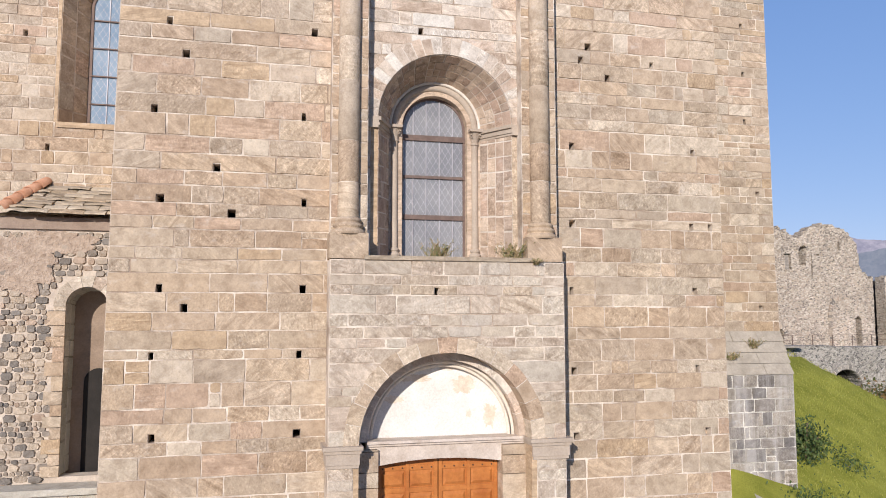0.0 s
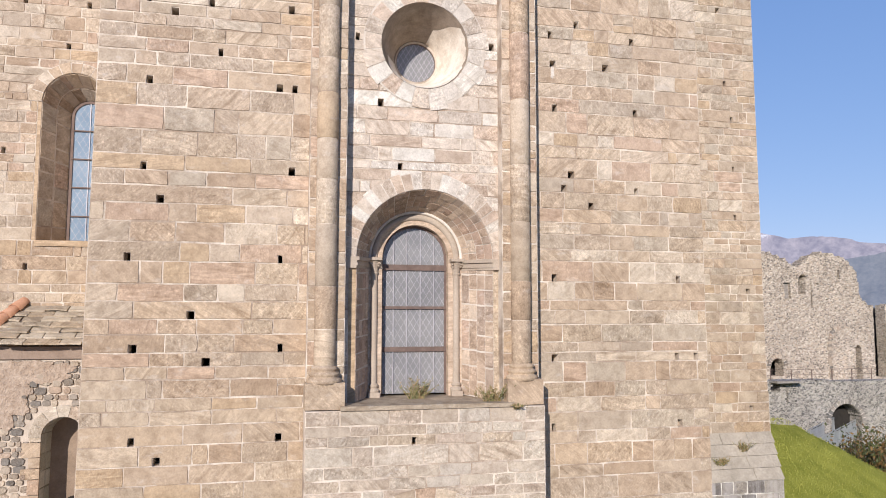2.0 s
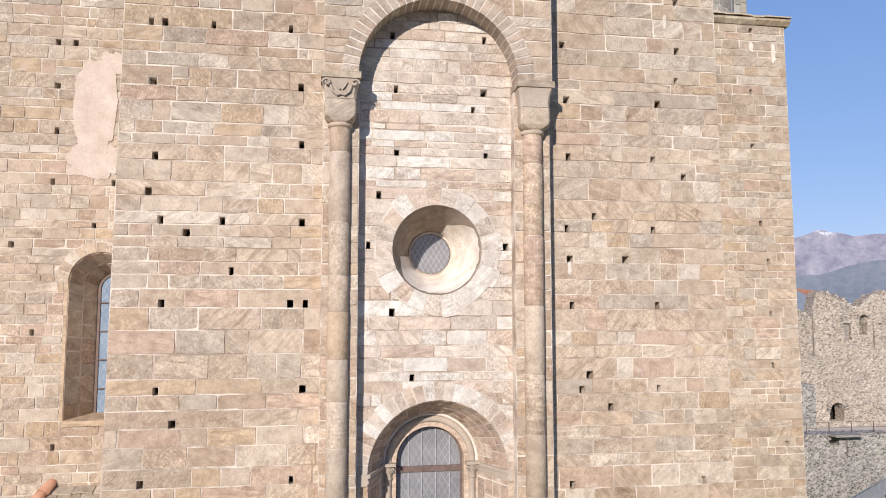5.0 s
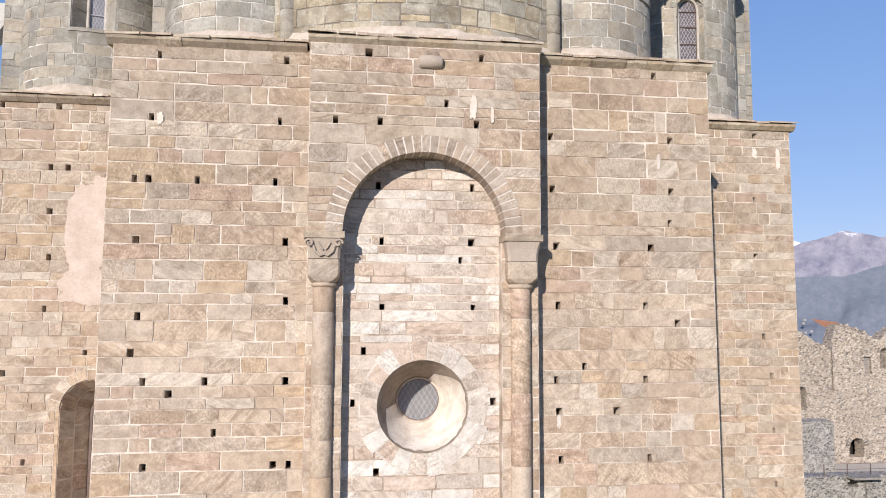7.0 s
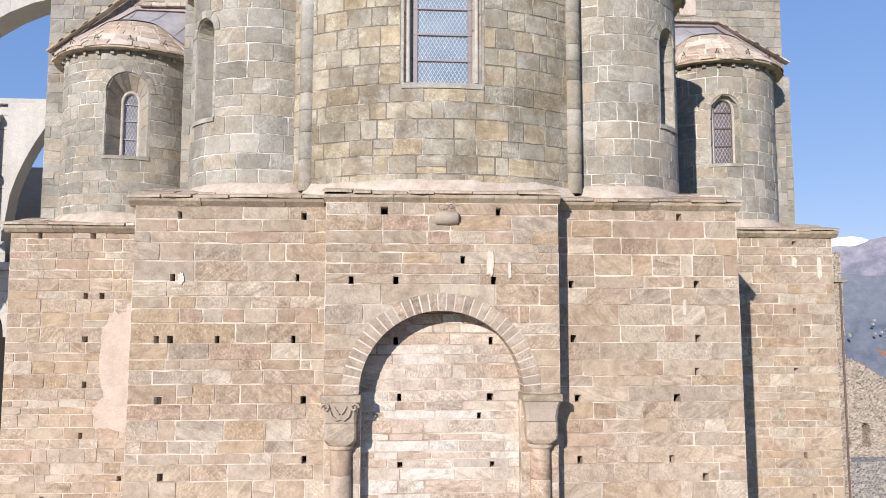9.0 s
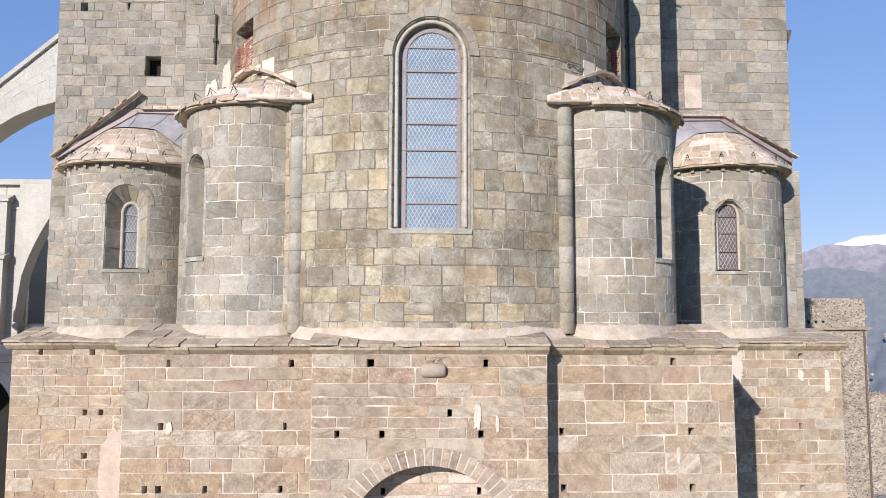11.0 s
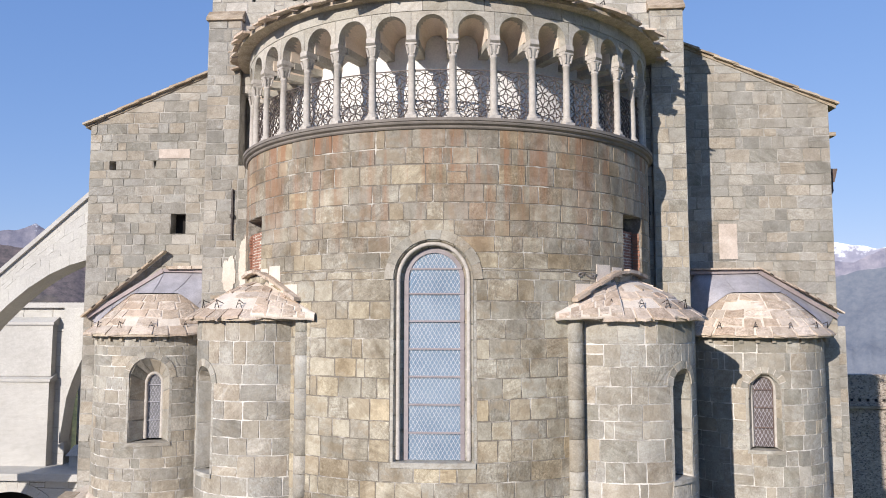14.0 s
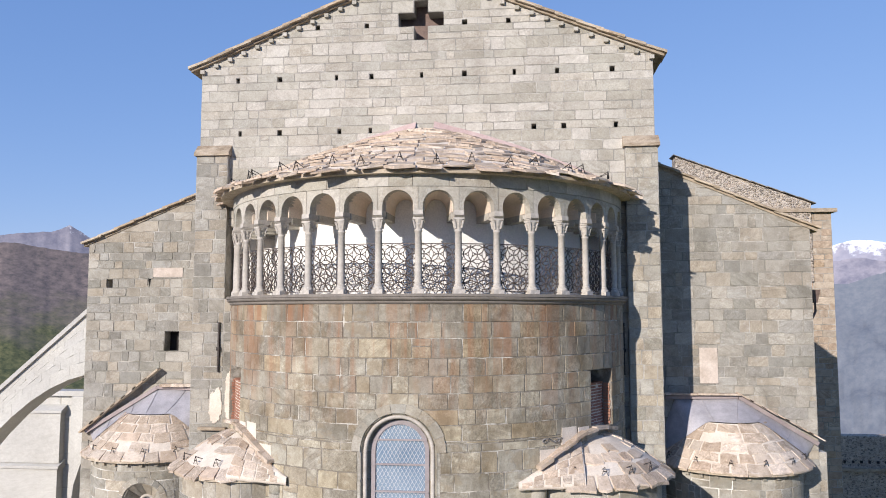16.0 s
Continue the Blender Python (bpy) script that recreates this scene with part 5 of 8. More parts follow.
for i, (x, z, w, h) in enumerate(((-5.12, 19.25, 0.06, 0.12), (0.94, 19.55, 0.07, 0.24), (1.32, 19.4, 0.03, 0.16))):
    patch("lime_streak", "white lime streak", flat(0.42 if x < -2 else CY), x, z, w, h, 0.028, LIME, 31.0 + i, bpy.data.objects["wall_left" if x < -2 else "wall_middle_arch"], rag=0.35)
for i, (x, z, w, h) in enumerate(((10.32, 19.75, 0.06, 0.24), (9.65, 19.95, 0.05, 0.14))):
    patch("lime_streak", "white lime streak", flat(4.6), x, z, w, h, 0.028, LIME, 35.0 + i, bpy.data.objects["wall_wing_right"], rag=0.35)


# ---- the upper church ----
# apse
AX, AY, AR = 0.0, 5.36, 5.25
fa = drum(AX, AY, AR)
slit_l, slit_r = Rect(-AR * 1.12, -AR * 0.885, 26.95, 28.32), Rect(AR * 0.90, AR * 1.10, 27.0, 28.32)
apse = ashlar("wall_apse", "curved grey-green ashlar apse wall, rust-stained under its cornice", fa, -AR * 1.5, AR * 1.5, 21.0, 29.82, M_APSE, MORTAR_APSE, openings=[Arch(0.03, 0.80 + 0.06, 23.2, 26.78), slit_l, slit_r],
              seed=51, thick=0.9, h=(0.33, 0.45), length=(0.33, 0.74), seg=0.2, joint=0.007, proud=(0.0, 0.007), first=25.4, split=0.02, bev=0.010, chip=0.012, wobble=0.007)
ring(apse, fa, 0.03, 26.78, 0.80, 0.99, 0.0, math.pi, 9, 0.012, -0.1, M_GREEN[1], rng0, uneven=0.01, joint=0.008, bed_mat=MORTAR_GREY)
jamb = Build()
for u in (-0.86 + 0.03, 0.80 + 0.03):
    prism(jamb, fa, (u, u + 0.06, u, u + 0.06), 23.2, 26.78, -0.01, -0.3)
part("jamb", jamb, M_GREEN[0], apse)
splay(apse, fa, arch_line(0.03, 0.80, 23.2, 26.78, 12), 0.0, arch_line(0.03, 0.75, 23.2, 26.78, 12), -0.15, 1, (1, 2), M_GREEN[1], MORTAR_GREY, rng0)
splay(apse, fa, arch_line(0.03, 0.75, 23.2, 26.78, 12), -0.15, arch_line(0.04, 0.63, 23.22, 26.78, 12), -0.24, 1, (1, 2), M_GREEN[1], MORTAR_GREY, rng0)
b = Build()
b.tube([fa(u, z, -0.085) for u, z in arch_line(0.03, 0.715, 23.25, 26.78, 4, 24)], 0.042, 10)
part("roll_moulding", b, MARBLE, apse, "slender pale roll moulding", True)
b = Build()
prism(b, fa, (-0.8, 0.86, -0.8, 0.86), 23.1, 23.21, 0.03, -0.6, 4)
part("sill", b, M_GREEN[0], apse)
glazing("window_4", "tall round-headed leaded window in a roll-moulded recess", fa, Arch(0.04, 0.63, 23.22, 26.78), arch_line(0.04, 0.63, 23.22, 26.78), 23.22, 27.41, [(z, 0.035) for z in (23.75, 24.3, 24.85, 25.4, 25.95, 26.5, 27.0)], [], 0.088, -0.23, MAUVE, 0.09, 0.0055, PALE_LEAD, PALE_GLASS)
# brick-lined slits
for s, o in ((-1, slit_l), (1, slit_r)):
    slit = thing("brick_reveal", "rough red brick lining of a narrow opening", "brickwork", "", "structure")
    row = 0
    z = 26.96
    while z < 27.98:
        u = o.u0 - 0.05 - 0.1 * (row % 2)
        while u < o.u1 + 0.03:
            b = Build()
            w = rng0.uniform(0.10, 0.20)
            prism(b, fa, (u, u + w - 0.022, u, u + w - 0.022), z, z + rng0.uniform(0.042, 0.054), (-0.10 if s < 0 else -0.22) - rng0.uniform(0.0, 0.02), -0.42)
            part("brick", b, BRICK, slit)
            u += w
        z += 0.07
        row += 1
    # the same brick on the outer jamb
    z = 26.96
    while z < 27.98:
        b = Build()
        out, dip = rng0.uniform(0.02, 0.05), rng0.uniform(0.03, 0.07)
        u0, u1 = (o.u0 - 0.03, o.u0 + out) if s < 0 else (o.u1 - out, o.u1 + 0.03)
        prism(b, fa, (u0, u1, u0, u1), z, z + 0.052, -dip, -0.2)
        part("brick", b, BRICK, slit)
        z += 0.068
    b = Build()
    prism(b, fa, (o.u0 - 0.05, o.u1 + 0.05, o.u0 - 0.05, o.u1 + 0.05), 26.9, 27.97, -0.118 if s < 0 else -0.238, -0.45, 3)
    part("brick_bed", b, LIME, slit)
    # Black plate deep in the slit, its shade put in as colour.
    b = Build()
    prism(b, fa, (o.u0 - 0.05, o.u1 + 0.05, o.u0 - 0.05, o.u1 + 0.05), 26.9, 28.45, -0.82, -0.9, 3)
    part("back", b, DARK, slit)
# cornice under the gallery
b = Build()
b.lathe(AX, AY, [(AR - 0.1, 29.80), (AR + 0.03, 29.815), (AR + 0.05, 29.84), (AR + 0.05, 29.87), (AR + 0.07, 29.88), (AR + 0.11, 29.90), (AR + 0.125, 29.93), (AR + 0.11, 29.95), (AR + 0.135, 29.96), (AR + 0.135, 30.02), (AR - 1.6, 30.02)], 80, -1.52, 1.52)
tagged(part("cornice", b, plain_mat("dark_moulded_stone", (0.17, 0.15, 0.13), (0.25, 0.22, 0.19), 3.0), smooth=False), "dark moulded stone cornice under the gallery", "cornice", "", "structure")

b = Build()
b.lathe(AX, AY, [(AR - 0.02, 30.01), (AR - 0.02, 30.024), (AR - 1.5, 30.024)], 80, -1.52, 1.52)
tagged(part("floor_gallery", b, plain_mat("pale_gallery_flags", (0.50, 0.45, 0.39), (0.63, 0.575, 0.51), 2.0, 0.9)), "pale stone floor of the gallery", "floor", "", "structure")

# ---- gallery ----
STEP = radians(9.4)
angles = [STEP * (k - 8.5) for k in range(18)]
COLR = AR - 0.1


def gallery_column():
    c = thing("gallery_column", "slender pale stone column with carved capital", "column", "columns of the gallery")
    b = Build(); b.box(-0.12, 0.12, -0.12, 0.12, 0.0, 0.09); part("plinth", b, MARBLE, c)
    b = Build(); b.lathe(0, 0, [(0.12, 0.09), (0.125, 0.12), (0.115, 0.145), (0.09, 0.155), (0.1, 0.175), (0.085, 0.2), (0.078, 0.21)], 16); part("base", b, MARBLE, c, smooth=True)
    b = Build(); b.lathe(0, 0, [(0.078, 0.2), (0.08, 0.5), (0.072, 1.3), (0.085, 1.31), (0.085, 1.34), (0.07, 1.345)], 16); part("shaft", b, MARBLE, c, smooth=True)
    b = Build(); b.lathe(0, 0, [(0.075, 1.34), (0.08, 1.4), (0.105, 1.46), (0.09, 1.47), (0.125, 1.56)], 12)
    for k in range(4):
        a = math.pi / 4 + k * math.pi / 2
        b.tube([(0.09 * math.cos(a), 0.09 * math.sin(a), 1.38), (0.12 * math.cos(a), 0.12 * math.sin(a), 1.5), (0.14 * math.cos(a), 0.14 * math.sin(a), 1.54)], 0.025, 6)
    part("capital", b, MARBLE, c)
    b = Build(); b.box(-0.115, 0.115, -0.115, 0.115, 1.56, 1.60); b.box(-0.10, 0.10, -0.13, 0.2, 1.65, 1.75)
    b.add([(i * w, j * d, z) for z, w, d in ((1.61, 0.10, 0.11), (1.64, 0.105, 0.15)) for j in (-1, 1) for i in (-1, 1)], [(0, 1, 5, 4), (1, 3, 7, 5), (3, 2, 6, 7), (2, 0, 4, 6)])
    part("impost", b, MARBLE, c)
    return c


def on_drum(r, a, z):
    return Matrix.Translation((AX + r * math.sin(a), AY - r * math.cos(a), z)) @ Matrix.Rotation(a, 4, "Z")


first_col = gallery_column()
first_col.matrix_basis = on_drum(COLR, angles[0], 30.02)
for a in angles[1:]:
    copy_thing(first_col, on_drum(COLR, a, 30.02))
# arches over the columns
arcade = thing("wall_arcade", "curved row of small round stone arches", "arcade", "", "structure")
SPR, HALF = 31.87, STEP * AR / 2
fo = drum(AX, AY, AR)
bays = [STEP * (k - 9) for k in range(19)]
AW = HALF - 0.10
for a in bays:
    uc = a * AR
    for s in (-1, 1):
        b = Build()
        n = 8
        arc = [(uc + s * AW, SPR - 0.1)] + [(uc + s * AW * math.cos(math.pi / 2 * i / (n - 1)), SPR + AW * math.sin(math.pi / 2 * i / (n - 1))) for i in range(n)]
        top = SPR + AW + 0.07
        rim = [(uc + s * (HALF - 0.004), SPR - 0.1)] + [(uc + s * (HALF - 0.004) * (1 - i / n), top) for i in range(n)] + [(uc + s * 0.004, top)]
        rim = rim[:1] + [(uc + s * (HALF - 0.004), top)] + [(uc + s * (HALF - 0.004 - (HALF - 0.008) * i / (n - 1)), top) for i in range(1, n)]
        k = n + 1
        pts = []
        for d in (0.0, -0.36):
            pts += [fo(u, z, d) for u, z in arc] + [fo(u, z, d) for u, z in rim]
        fc = [(i, i + 1, k + i + 1, k + i) for i in range(n)] + [(2 * k + i + 1, 2 * k + i, 3 * k + i, 3 * k + i + 1) for i in range(n)] + [(i, 2 * k + i, 2 * k + i + 1, i + 1) for i in range(n)]
        fc += [(0, k, 3 * k, 2 * k)]
        b.add(pts, [f if s > 0 else f[::-1] for f in fc])
        part("arch_stone", b, M_PALE[1], arcade)
    # small vault behind each arch, narrowing inwards, and a lintel over each column
    b = Build()
    n = 12
    lines = []
    for d in (-0.2, -1.06):
        w = AW * (AR + d) / AR + 0.02
        lines += [fo((uc + w * math.cos(math.pi * i / n)), SPR + w * math.sin(math.pi * i / n) * 0.98, d) for i in range(n + 1)]
    b.add(lines, [(i, i + 1, n + 2 + i, n + 1 + i) for i in range(n)])
    part("vault", b, VAULT, arcade, "ochre limewashed small vault")
for a in angles:
    b = Build()
    u = a * AR
    prism(b, fo, (u - 0.13, u + 0.13, u - 0.13, u + 0.13), 31.62, 31.77, -0.3, -1.1)
    part("lintel", b, M_PALE[1], arcade)
    b = Build()
    prism(b, fo, (u - 0.13, u + 0.13, u - 0.13, u + 0.13), 31.77, 32.4, -0.2, -1.1)
    part("spandrel", b, VAULT, arcade)
u = -9.5 * STEP * AR
while u < 9.5 * STEP * AR - 0.05:
    w = min(rng0.uniform(0.5, 0.9), 9.5 * STEP * AR - u)
    b = Build()
    prism(b, fo, (u + 0.004, u + w - 0.004, u + 0.004, u + w - 0.004), SPR + AW + 0.078, 32.60, 0.012, -0.36, 3)
    part("band_stone", b, M_PALE[1], arcade)
    u += w
b = Build()
b.lathe(AX, AY, [(AR - 1.07, 30.0), (AR - 1.07, 32.5)], 64, -1.56, 1.56)
tagged(part("wall_gallery_back", b, WHITE_WALL, smooth=True), "white limewashed back wall of the gallery", "wall", "", "structure")
b = Build()
b.lathe(AX, AY, [(AR - 1.2, 32.5), (AR - 0.05, 32.5), (AR - 0.05, 32.58), (AR - 1.2, 32.58)], 64, -1.57, 1.57)
tagged(part("ceiling", b, VAULT), "plain limewashed gallery ceiling", "ceiling", "", "structure")
for x0, x1, lab in ((-5.3, -4.0, "left"), (4.0, 5.25, "right")):
    b = Build(); b.box(x0, x1, 4.9, 5.15, 30.0, 32.5)
    tagged(part("wall_gallery_end_" + lab, b, WHITE_WALL), "white limewashed end wall of the gallery", "wall", "", "structure")
# pinkish flashing where the roof meets the gable
for e, q0, q1, nm in ((-1, 0.22, 1.0, "left"), (1, 0.0, 1.0, "right")):
    b = Build()
    for i in range(15):
        q = q0 + (q1 - q0) * i / 14
        x, z = e * (5.40 - 5.15 * q), 32.66 + 1.96 * q + 0.15 * math.sin(math.pi * q)
        hgt = 0.20 + 0.02 * noise.noise(Vector((x * 3, 0, 0)))
        b.v += [(x, 4.30, z - 0.06), (x, 4.50, z + 0.03), (x, 4.60, z + hgt), (x, 4.64, z + hgt)]
    b.f = [(i * 4 + k, i * 4 + k + 1, i * 4 + k + 5, i * 4 + k + 4) for i in range(14) for k in range(3)]
    tagged(part("flashing_" + nm, b, plain_mat("pink_mortar_flashing_" + nm, (0.42, 0.30, 0.275), (0.54, 0.42, 0.385), 2.5, 0.9)), "pinkish mortar flashing along the gable", "flashing", "", "structure")
# railings
def clip_line(pts, x0, x1, z0, z1):
    runs, run = [], []
    for p in pts:
        if x0 <= p[0] <= x1 and z0 <= p[1] <= z1:
            run.append(p)
        else:
            if len(run) > 1:
                runs.append(run)
            run = []
    if len(run) > 1:
        runs.append(run)
    return runs


def railing_panel():
    w, h = 0.38, 1.06
    r = thing("railing", "dark wrought-iron railing panel of interlaced circles", "railing", "railings of the gallery")
    for name, z in (("top_rail", h), ("bottom_rail", 0.06)):
        b = Build(); b.bar((-w, 0, z), (w, 0, z), 0.03, 0.02); part(name, b, RAIL, r)
    for x in (-w + 0.01, w - 0.01):
        b = Build(); b.bar((x, 0, 0), (x, 0, h), 0.02); part("post", b, RAIL, r)
    b = Build()
    R = 0.15
    for i in range(-3, 4):
        for j in range(0, 8):
            c = (i * R, 0.09 + j * R)
            pts = [(c[0] + R * math.cos(2 * math.pi * k / 24), c[1] + R * math.sin(2 * math.pi * k / 24)) for k in range(25)]
            if (i + j) % 2 == 0:
                for run in clip_line(pts, -w, w, 0.06, h):
                    b.tube([(x, 0, z) for x, z in run], 0.0105, 4)
            elif j < 3 or i % 2 == 0:
                pts = [(c[0] + (p[0] - c[0]) * 1.3, c[1] + (p[1] - c[1]) * 1.3) for p in pts]
                for run in clip_line(pts, -w, w, 0.06, h):
                    b.tube([(x, 0.012, z) for x, z in run], 0.0085, 4)
    part("ornament", b, RAIL, r)
    return r


first_rail = railing_panel()
first_rail.matrix_basis = on_drum(COLR - 0.05, bays[1], 30.02)
for a in bays[2:-1]:
    copy_thing(first_rail, on_drum(COLR - 0.05, a, 30.02))
# roof over the apse
apse_roof = cone_roof("roof_apse", "low half-conical roof of pale stone slabs", AX, 4.75, 5.48, 32.60, 0.5, 34.56, -1.57, 1.57, 15, M_SLAB, 61, (0.3, 0.75), squash=0.885, bow=0.12, lip=0.04, gaps=(0.006, 0.02))


def snow_guard(p, a, parent, big=1.0):
    b = Build()
    m = Matrix.Translation(p) @ Matrix.Rotation(a, 4, "Z") @ Matrix.Scale(big, 4)
    for q in ([(-0.08, 0, 0), (0, 0, 0.22), (0.08, 0, 0)], [(-0.05, 0, 0.1), (0.05, 0, 0.1)], [(0, 0, 0.2), (0, 0.25, 0.1)]):
        b.tube([m @ Vector(x) for x in q], 0.011 * big, 4)
    part("snow_guard", b, IRON, parent, "small dark iron snow guard")


for k in range(17):
    a = -1.25 + 2.5 * k / 16
    s = 0.05 if k % 2 else 0.1
    r = 5.48 + (0.5 - 5.48) * s
    snow_guard(Vector((r * math.sin(a), 4.75 - r * math.cos(a) * 0.885, 32.66 + 2.0 * s)), a, apse_roof, 1.0)

# ---- turrets beside the apse ----
for s, tx, tr, side in ((-1, -3.86, 1.75, "left"), (1, 3.92, 1.78, "right")):
    ty = 2.66
    ft = drum(tx, ty, tr)
    uw = s * radians(44) * tr
    shape = Arch(uw, 0.40, 22.7, 24.62)
    t = ashlar("wall_turret_" + side, "round grey-green stone chapel beside the apse", ft, -tr * (2.0 if s < 0 else 1.35), tr * (1.35 if s < 0 else 2.0), 21.1, 25.98, M_GREEN, MORTAR_WHITE, openings=[shape], seed=55 + s, thick=0.5,
               h=(0.34, 0.5), length=(0.34, 0.78), seg=0.16, joint=0.008, proud=(0.0, 0.006), split=0.03)
    ring(t, ft, uw, 24.62, 0.34, 0.5, 0.0, math.pi, 7, 0.01, -0.2, M_GREEN[1], rng0)
    b = Build()
    for u in (uw - 0.41, uw + 0.34):
        prism(b, ft, (u, u + 0.07, u, u + 0.07), 22.7, 24.62, 0.004, -0.25)
    part("jamb", b, M_GREEN[0], t)
    splay(t, ft, arch_line(uw, 0.34, 22.7, 24.62), 0.0, arch_line(uw, 0.22, 22.75, 24.6), -0.4, 1, (2, 3), M_GREEN[1], MORTAR_GREY, rng0)
    glazing("window_5" if s < 0 else "window_6", "narrow round-headed leaded window in a splayed niche", ft, Arch(uw, 0.22, 22.75, 24.6), arch_line(uw, 0.22, 22.75, 24.6), 22.75, 24.82, [(z, 0.02) for z in (23.2, 23.7, 24.2)], [], 0.11, -0.39, LEAD, 0.03)
    b = Build()
    prism(b, ft, (uw - 0.4, uw + 0.4, uw - 0.4, uw + 0.4), 22.62, 22.71, 0.04, -0.42, 4)
    part("sill", b, M_GREEN[0], t)
    # engaged shaft at the joint with the apse
    sx = -2.77 if s < 0 else 2.88
    shaft = thing("engaged_shaft", "round grey stone shaft of stacked drums", "column", "shafts beside the apse")
    z = 21.1
    while z < 25.95:
        h = min(rng0.uniform(0.35, 0.75), 25.99 - z)
        b = Build()
        b.lathe(sx, 0.98, [(0.17, z + 0.003), (0.18, z + 0.014), (0.18, z + h - 0.014), (0.17, z + h - 0.003)], 20)
        part("drum", b, M_GREEN[1], shaft, smooth=True)
        z += h
    # slab roof
    roof = cone_roof("roof_turret_" + side, "half-conical chapel roof of pale stone slabs", tx, ty + 0.1, tr + 0.24, 26.02, 0.35, 26.92, -1.9 if s < 0 else -1.2, 1.2 if s < 0 else 1.9, 6, M_SLAB, 63 + s, (0.25, 0.7), bow=0.12, bare=0.35)
    for k in range(5):
        a = s * (-0.5 + 0.35 * k)
        snow_guard(Vector((tx + (tr + 0.0) * math.sin(a), ty + 0.1 - (tr + 0.0) * math.cos(a), 26.22)), a, roof, 0.85)
    # projecting slab course against the apse, and pale plaster round it
    line = [(2.84, 26.36), (3.1, 26.52), (3.36, 26.68), (3.62, 26.84), (3.86, 26.96), (4.12, 27.0), (4.4, 26.97), (4.66, 26.9)]
    for (xa, za), (xb, zb) in zip(line, line[1:]):
        ua, ub = [s * AR * math.asin(x / AR) for x in (xa, xb)]
        b = Build()
        o_, h_ = rng0.uniform(0.13, 0.2), rng0.uniform(0.05, 0.08)
        e_ = rng0.uniform(-0.02, 0.02)
        pts = [fa(u, z + e_ + dz, d) for dz in (0.0, h_) for u, z, d in ((ua, za, o_), (ub, zb, o_ + 0.02), (ub, zb, -0.05), (ua, za, -0.05))]
        b.add(pts, [(4, 5, 6, 7), (3, 2, 1, 0), (0, 1, 5, 4), (1, 2, 6, 5), (3, 0, 4, 7)])
        part("cover_slab", b, M_SLAB[1], roof)
    for x0, x1, z0, z1 in ((3.4, 3.75, 26.72, 27.14), (2.92, 3.36, 26.42, 26.72), (3.78, 4.05, 26.9, 27.1)):
        b = Build()
        u0, u1 = sorted(s * AR * math.asin(x / AR) for x in (x0, x1))
        prism(b, fa, (u0, u1, u0 + 0.01, u1 - 0.02), z0, z1, 0.013, -0.02, 2)
        part("plaster_patch", b, LIME, roof, "pale lime plaster patch")
    # mortared wedge that carries the roof over the shaft
    b = Build()
    ya = lambda x: AY - math.sqrt(AR ** 2 - x ** 2) - 0.01
    m = -s
    lowl = [(-3.86, 0.76, 26.1), (-3.3, 0.70, 26.08), (-2.8, 0.66, 26.05), (-2.47, 0.62, 26.03)]
    upl = [(-3.86, ya(3.86), 26.80), (-3.35, ya(3.35), 26.58), (-2.85, ya(2.85), 26.30), (-2.47, ya(2.47), 26.10)]
    grid = []
    for jv in range(7):
        for iu in range(13):
            fu, fv = iu / 12 * 3, jv / 6
            k0 = min(2, int(fu))
            lo_, up_ = [Vector(q[k0]).lerp(Vector(q[k0 + 1]), fu - k0) for q in (lowl, upl)]
            v = lo_.lerp(up_, fv) + Vector((0, 0, 0.05 * math.sin(math.pi * fv)))
            v += Vector((0, 0, 0.035)) * noise.noise(v * 4.0)
            grid.append(Vector((m * v.x, v.y, v.z)))
    skirt = [g_ - Vector((0, 0, 0.09)) for g_ in grid[:13]]
    inn = [g_ + Vector((0, 0.35, -0.09)) for g_ in grid[:13]]
    b.add(grid + skirt + inn, [(jv * 13 + iu, jv * 13 + iu + 1, (jv + 1) * 13 + iu + 1, (jv + 1) * 13 + iu) for jv in range(6) for iu in range(12)]
          + [(91 + iu, 92 + iu, iu + 1, iu) for iu in range(12)] + [(104 + iu, 105 + iu, 92 + iu, 91 + iu) for iu in range(12)])
    part("mortar_wedge", b, LIME, roof, "pale mortared roof edge", True)
    for jv in range(4):
        fu = 0.0
        while fu < 2.4 - 0.35 * jv:
            w_ = rng0.uniform(0.35, 0.7)
            q4 = []
            for du, dv in ((0.04, 0.06), (w_ - 0.04, 0.06), (w_ - 0.04, 0.9), (0.04, 0.9)):
                uu, vv = min(2.95, fu + du), (jv + dv) / 4.6 + rng0.uniform(-0.015, 0.015)
                k0 = min(2, int(uu))
                lo_, up_ = [Vector(q[k0]).lerp(Vector(q[k0 + 1]), uu - k0) for q in (lowl, upl)]
                v = lo_.lerp(up_, vv) + Vector((0, 0, 0.05 * math.sin(math.pi * vv) + 0.018))
                q4.append(Vector((m * v.x, v.y - 0.006, v.z)))
            sl = Build()
            sl.add(q4 + [p - Vector((0, 0, 0.06)) for p in q4], [(0, 1, 2, 3), (4, 5, 1, 0), (5, 6, 2, 1), (7, 4, 0, 3), (6, 7, 3, 2)])
            part("slab", sl, M_SLAB[1], roof)
            fu += w_

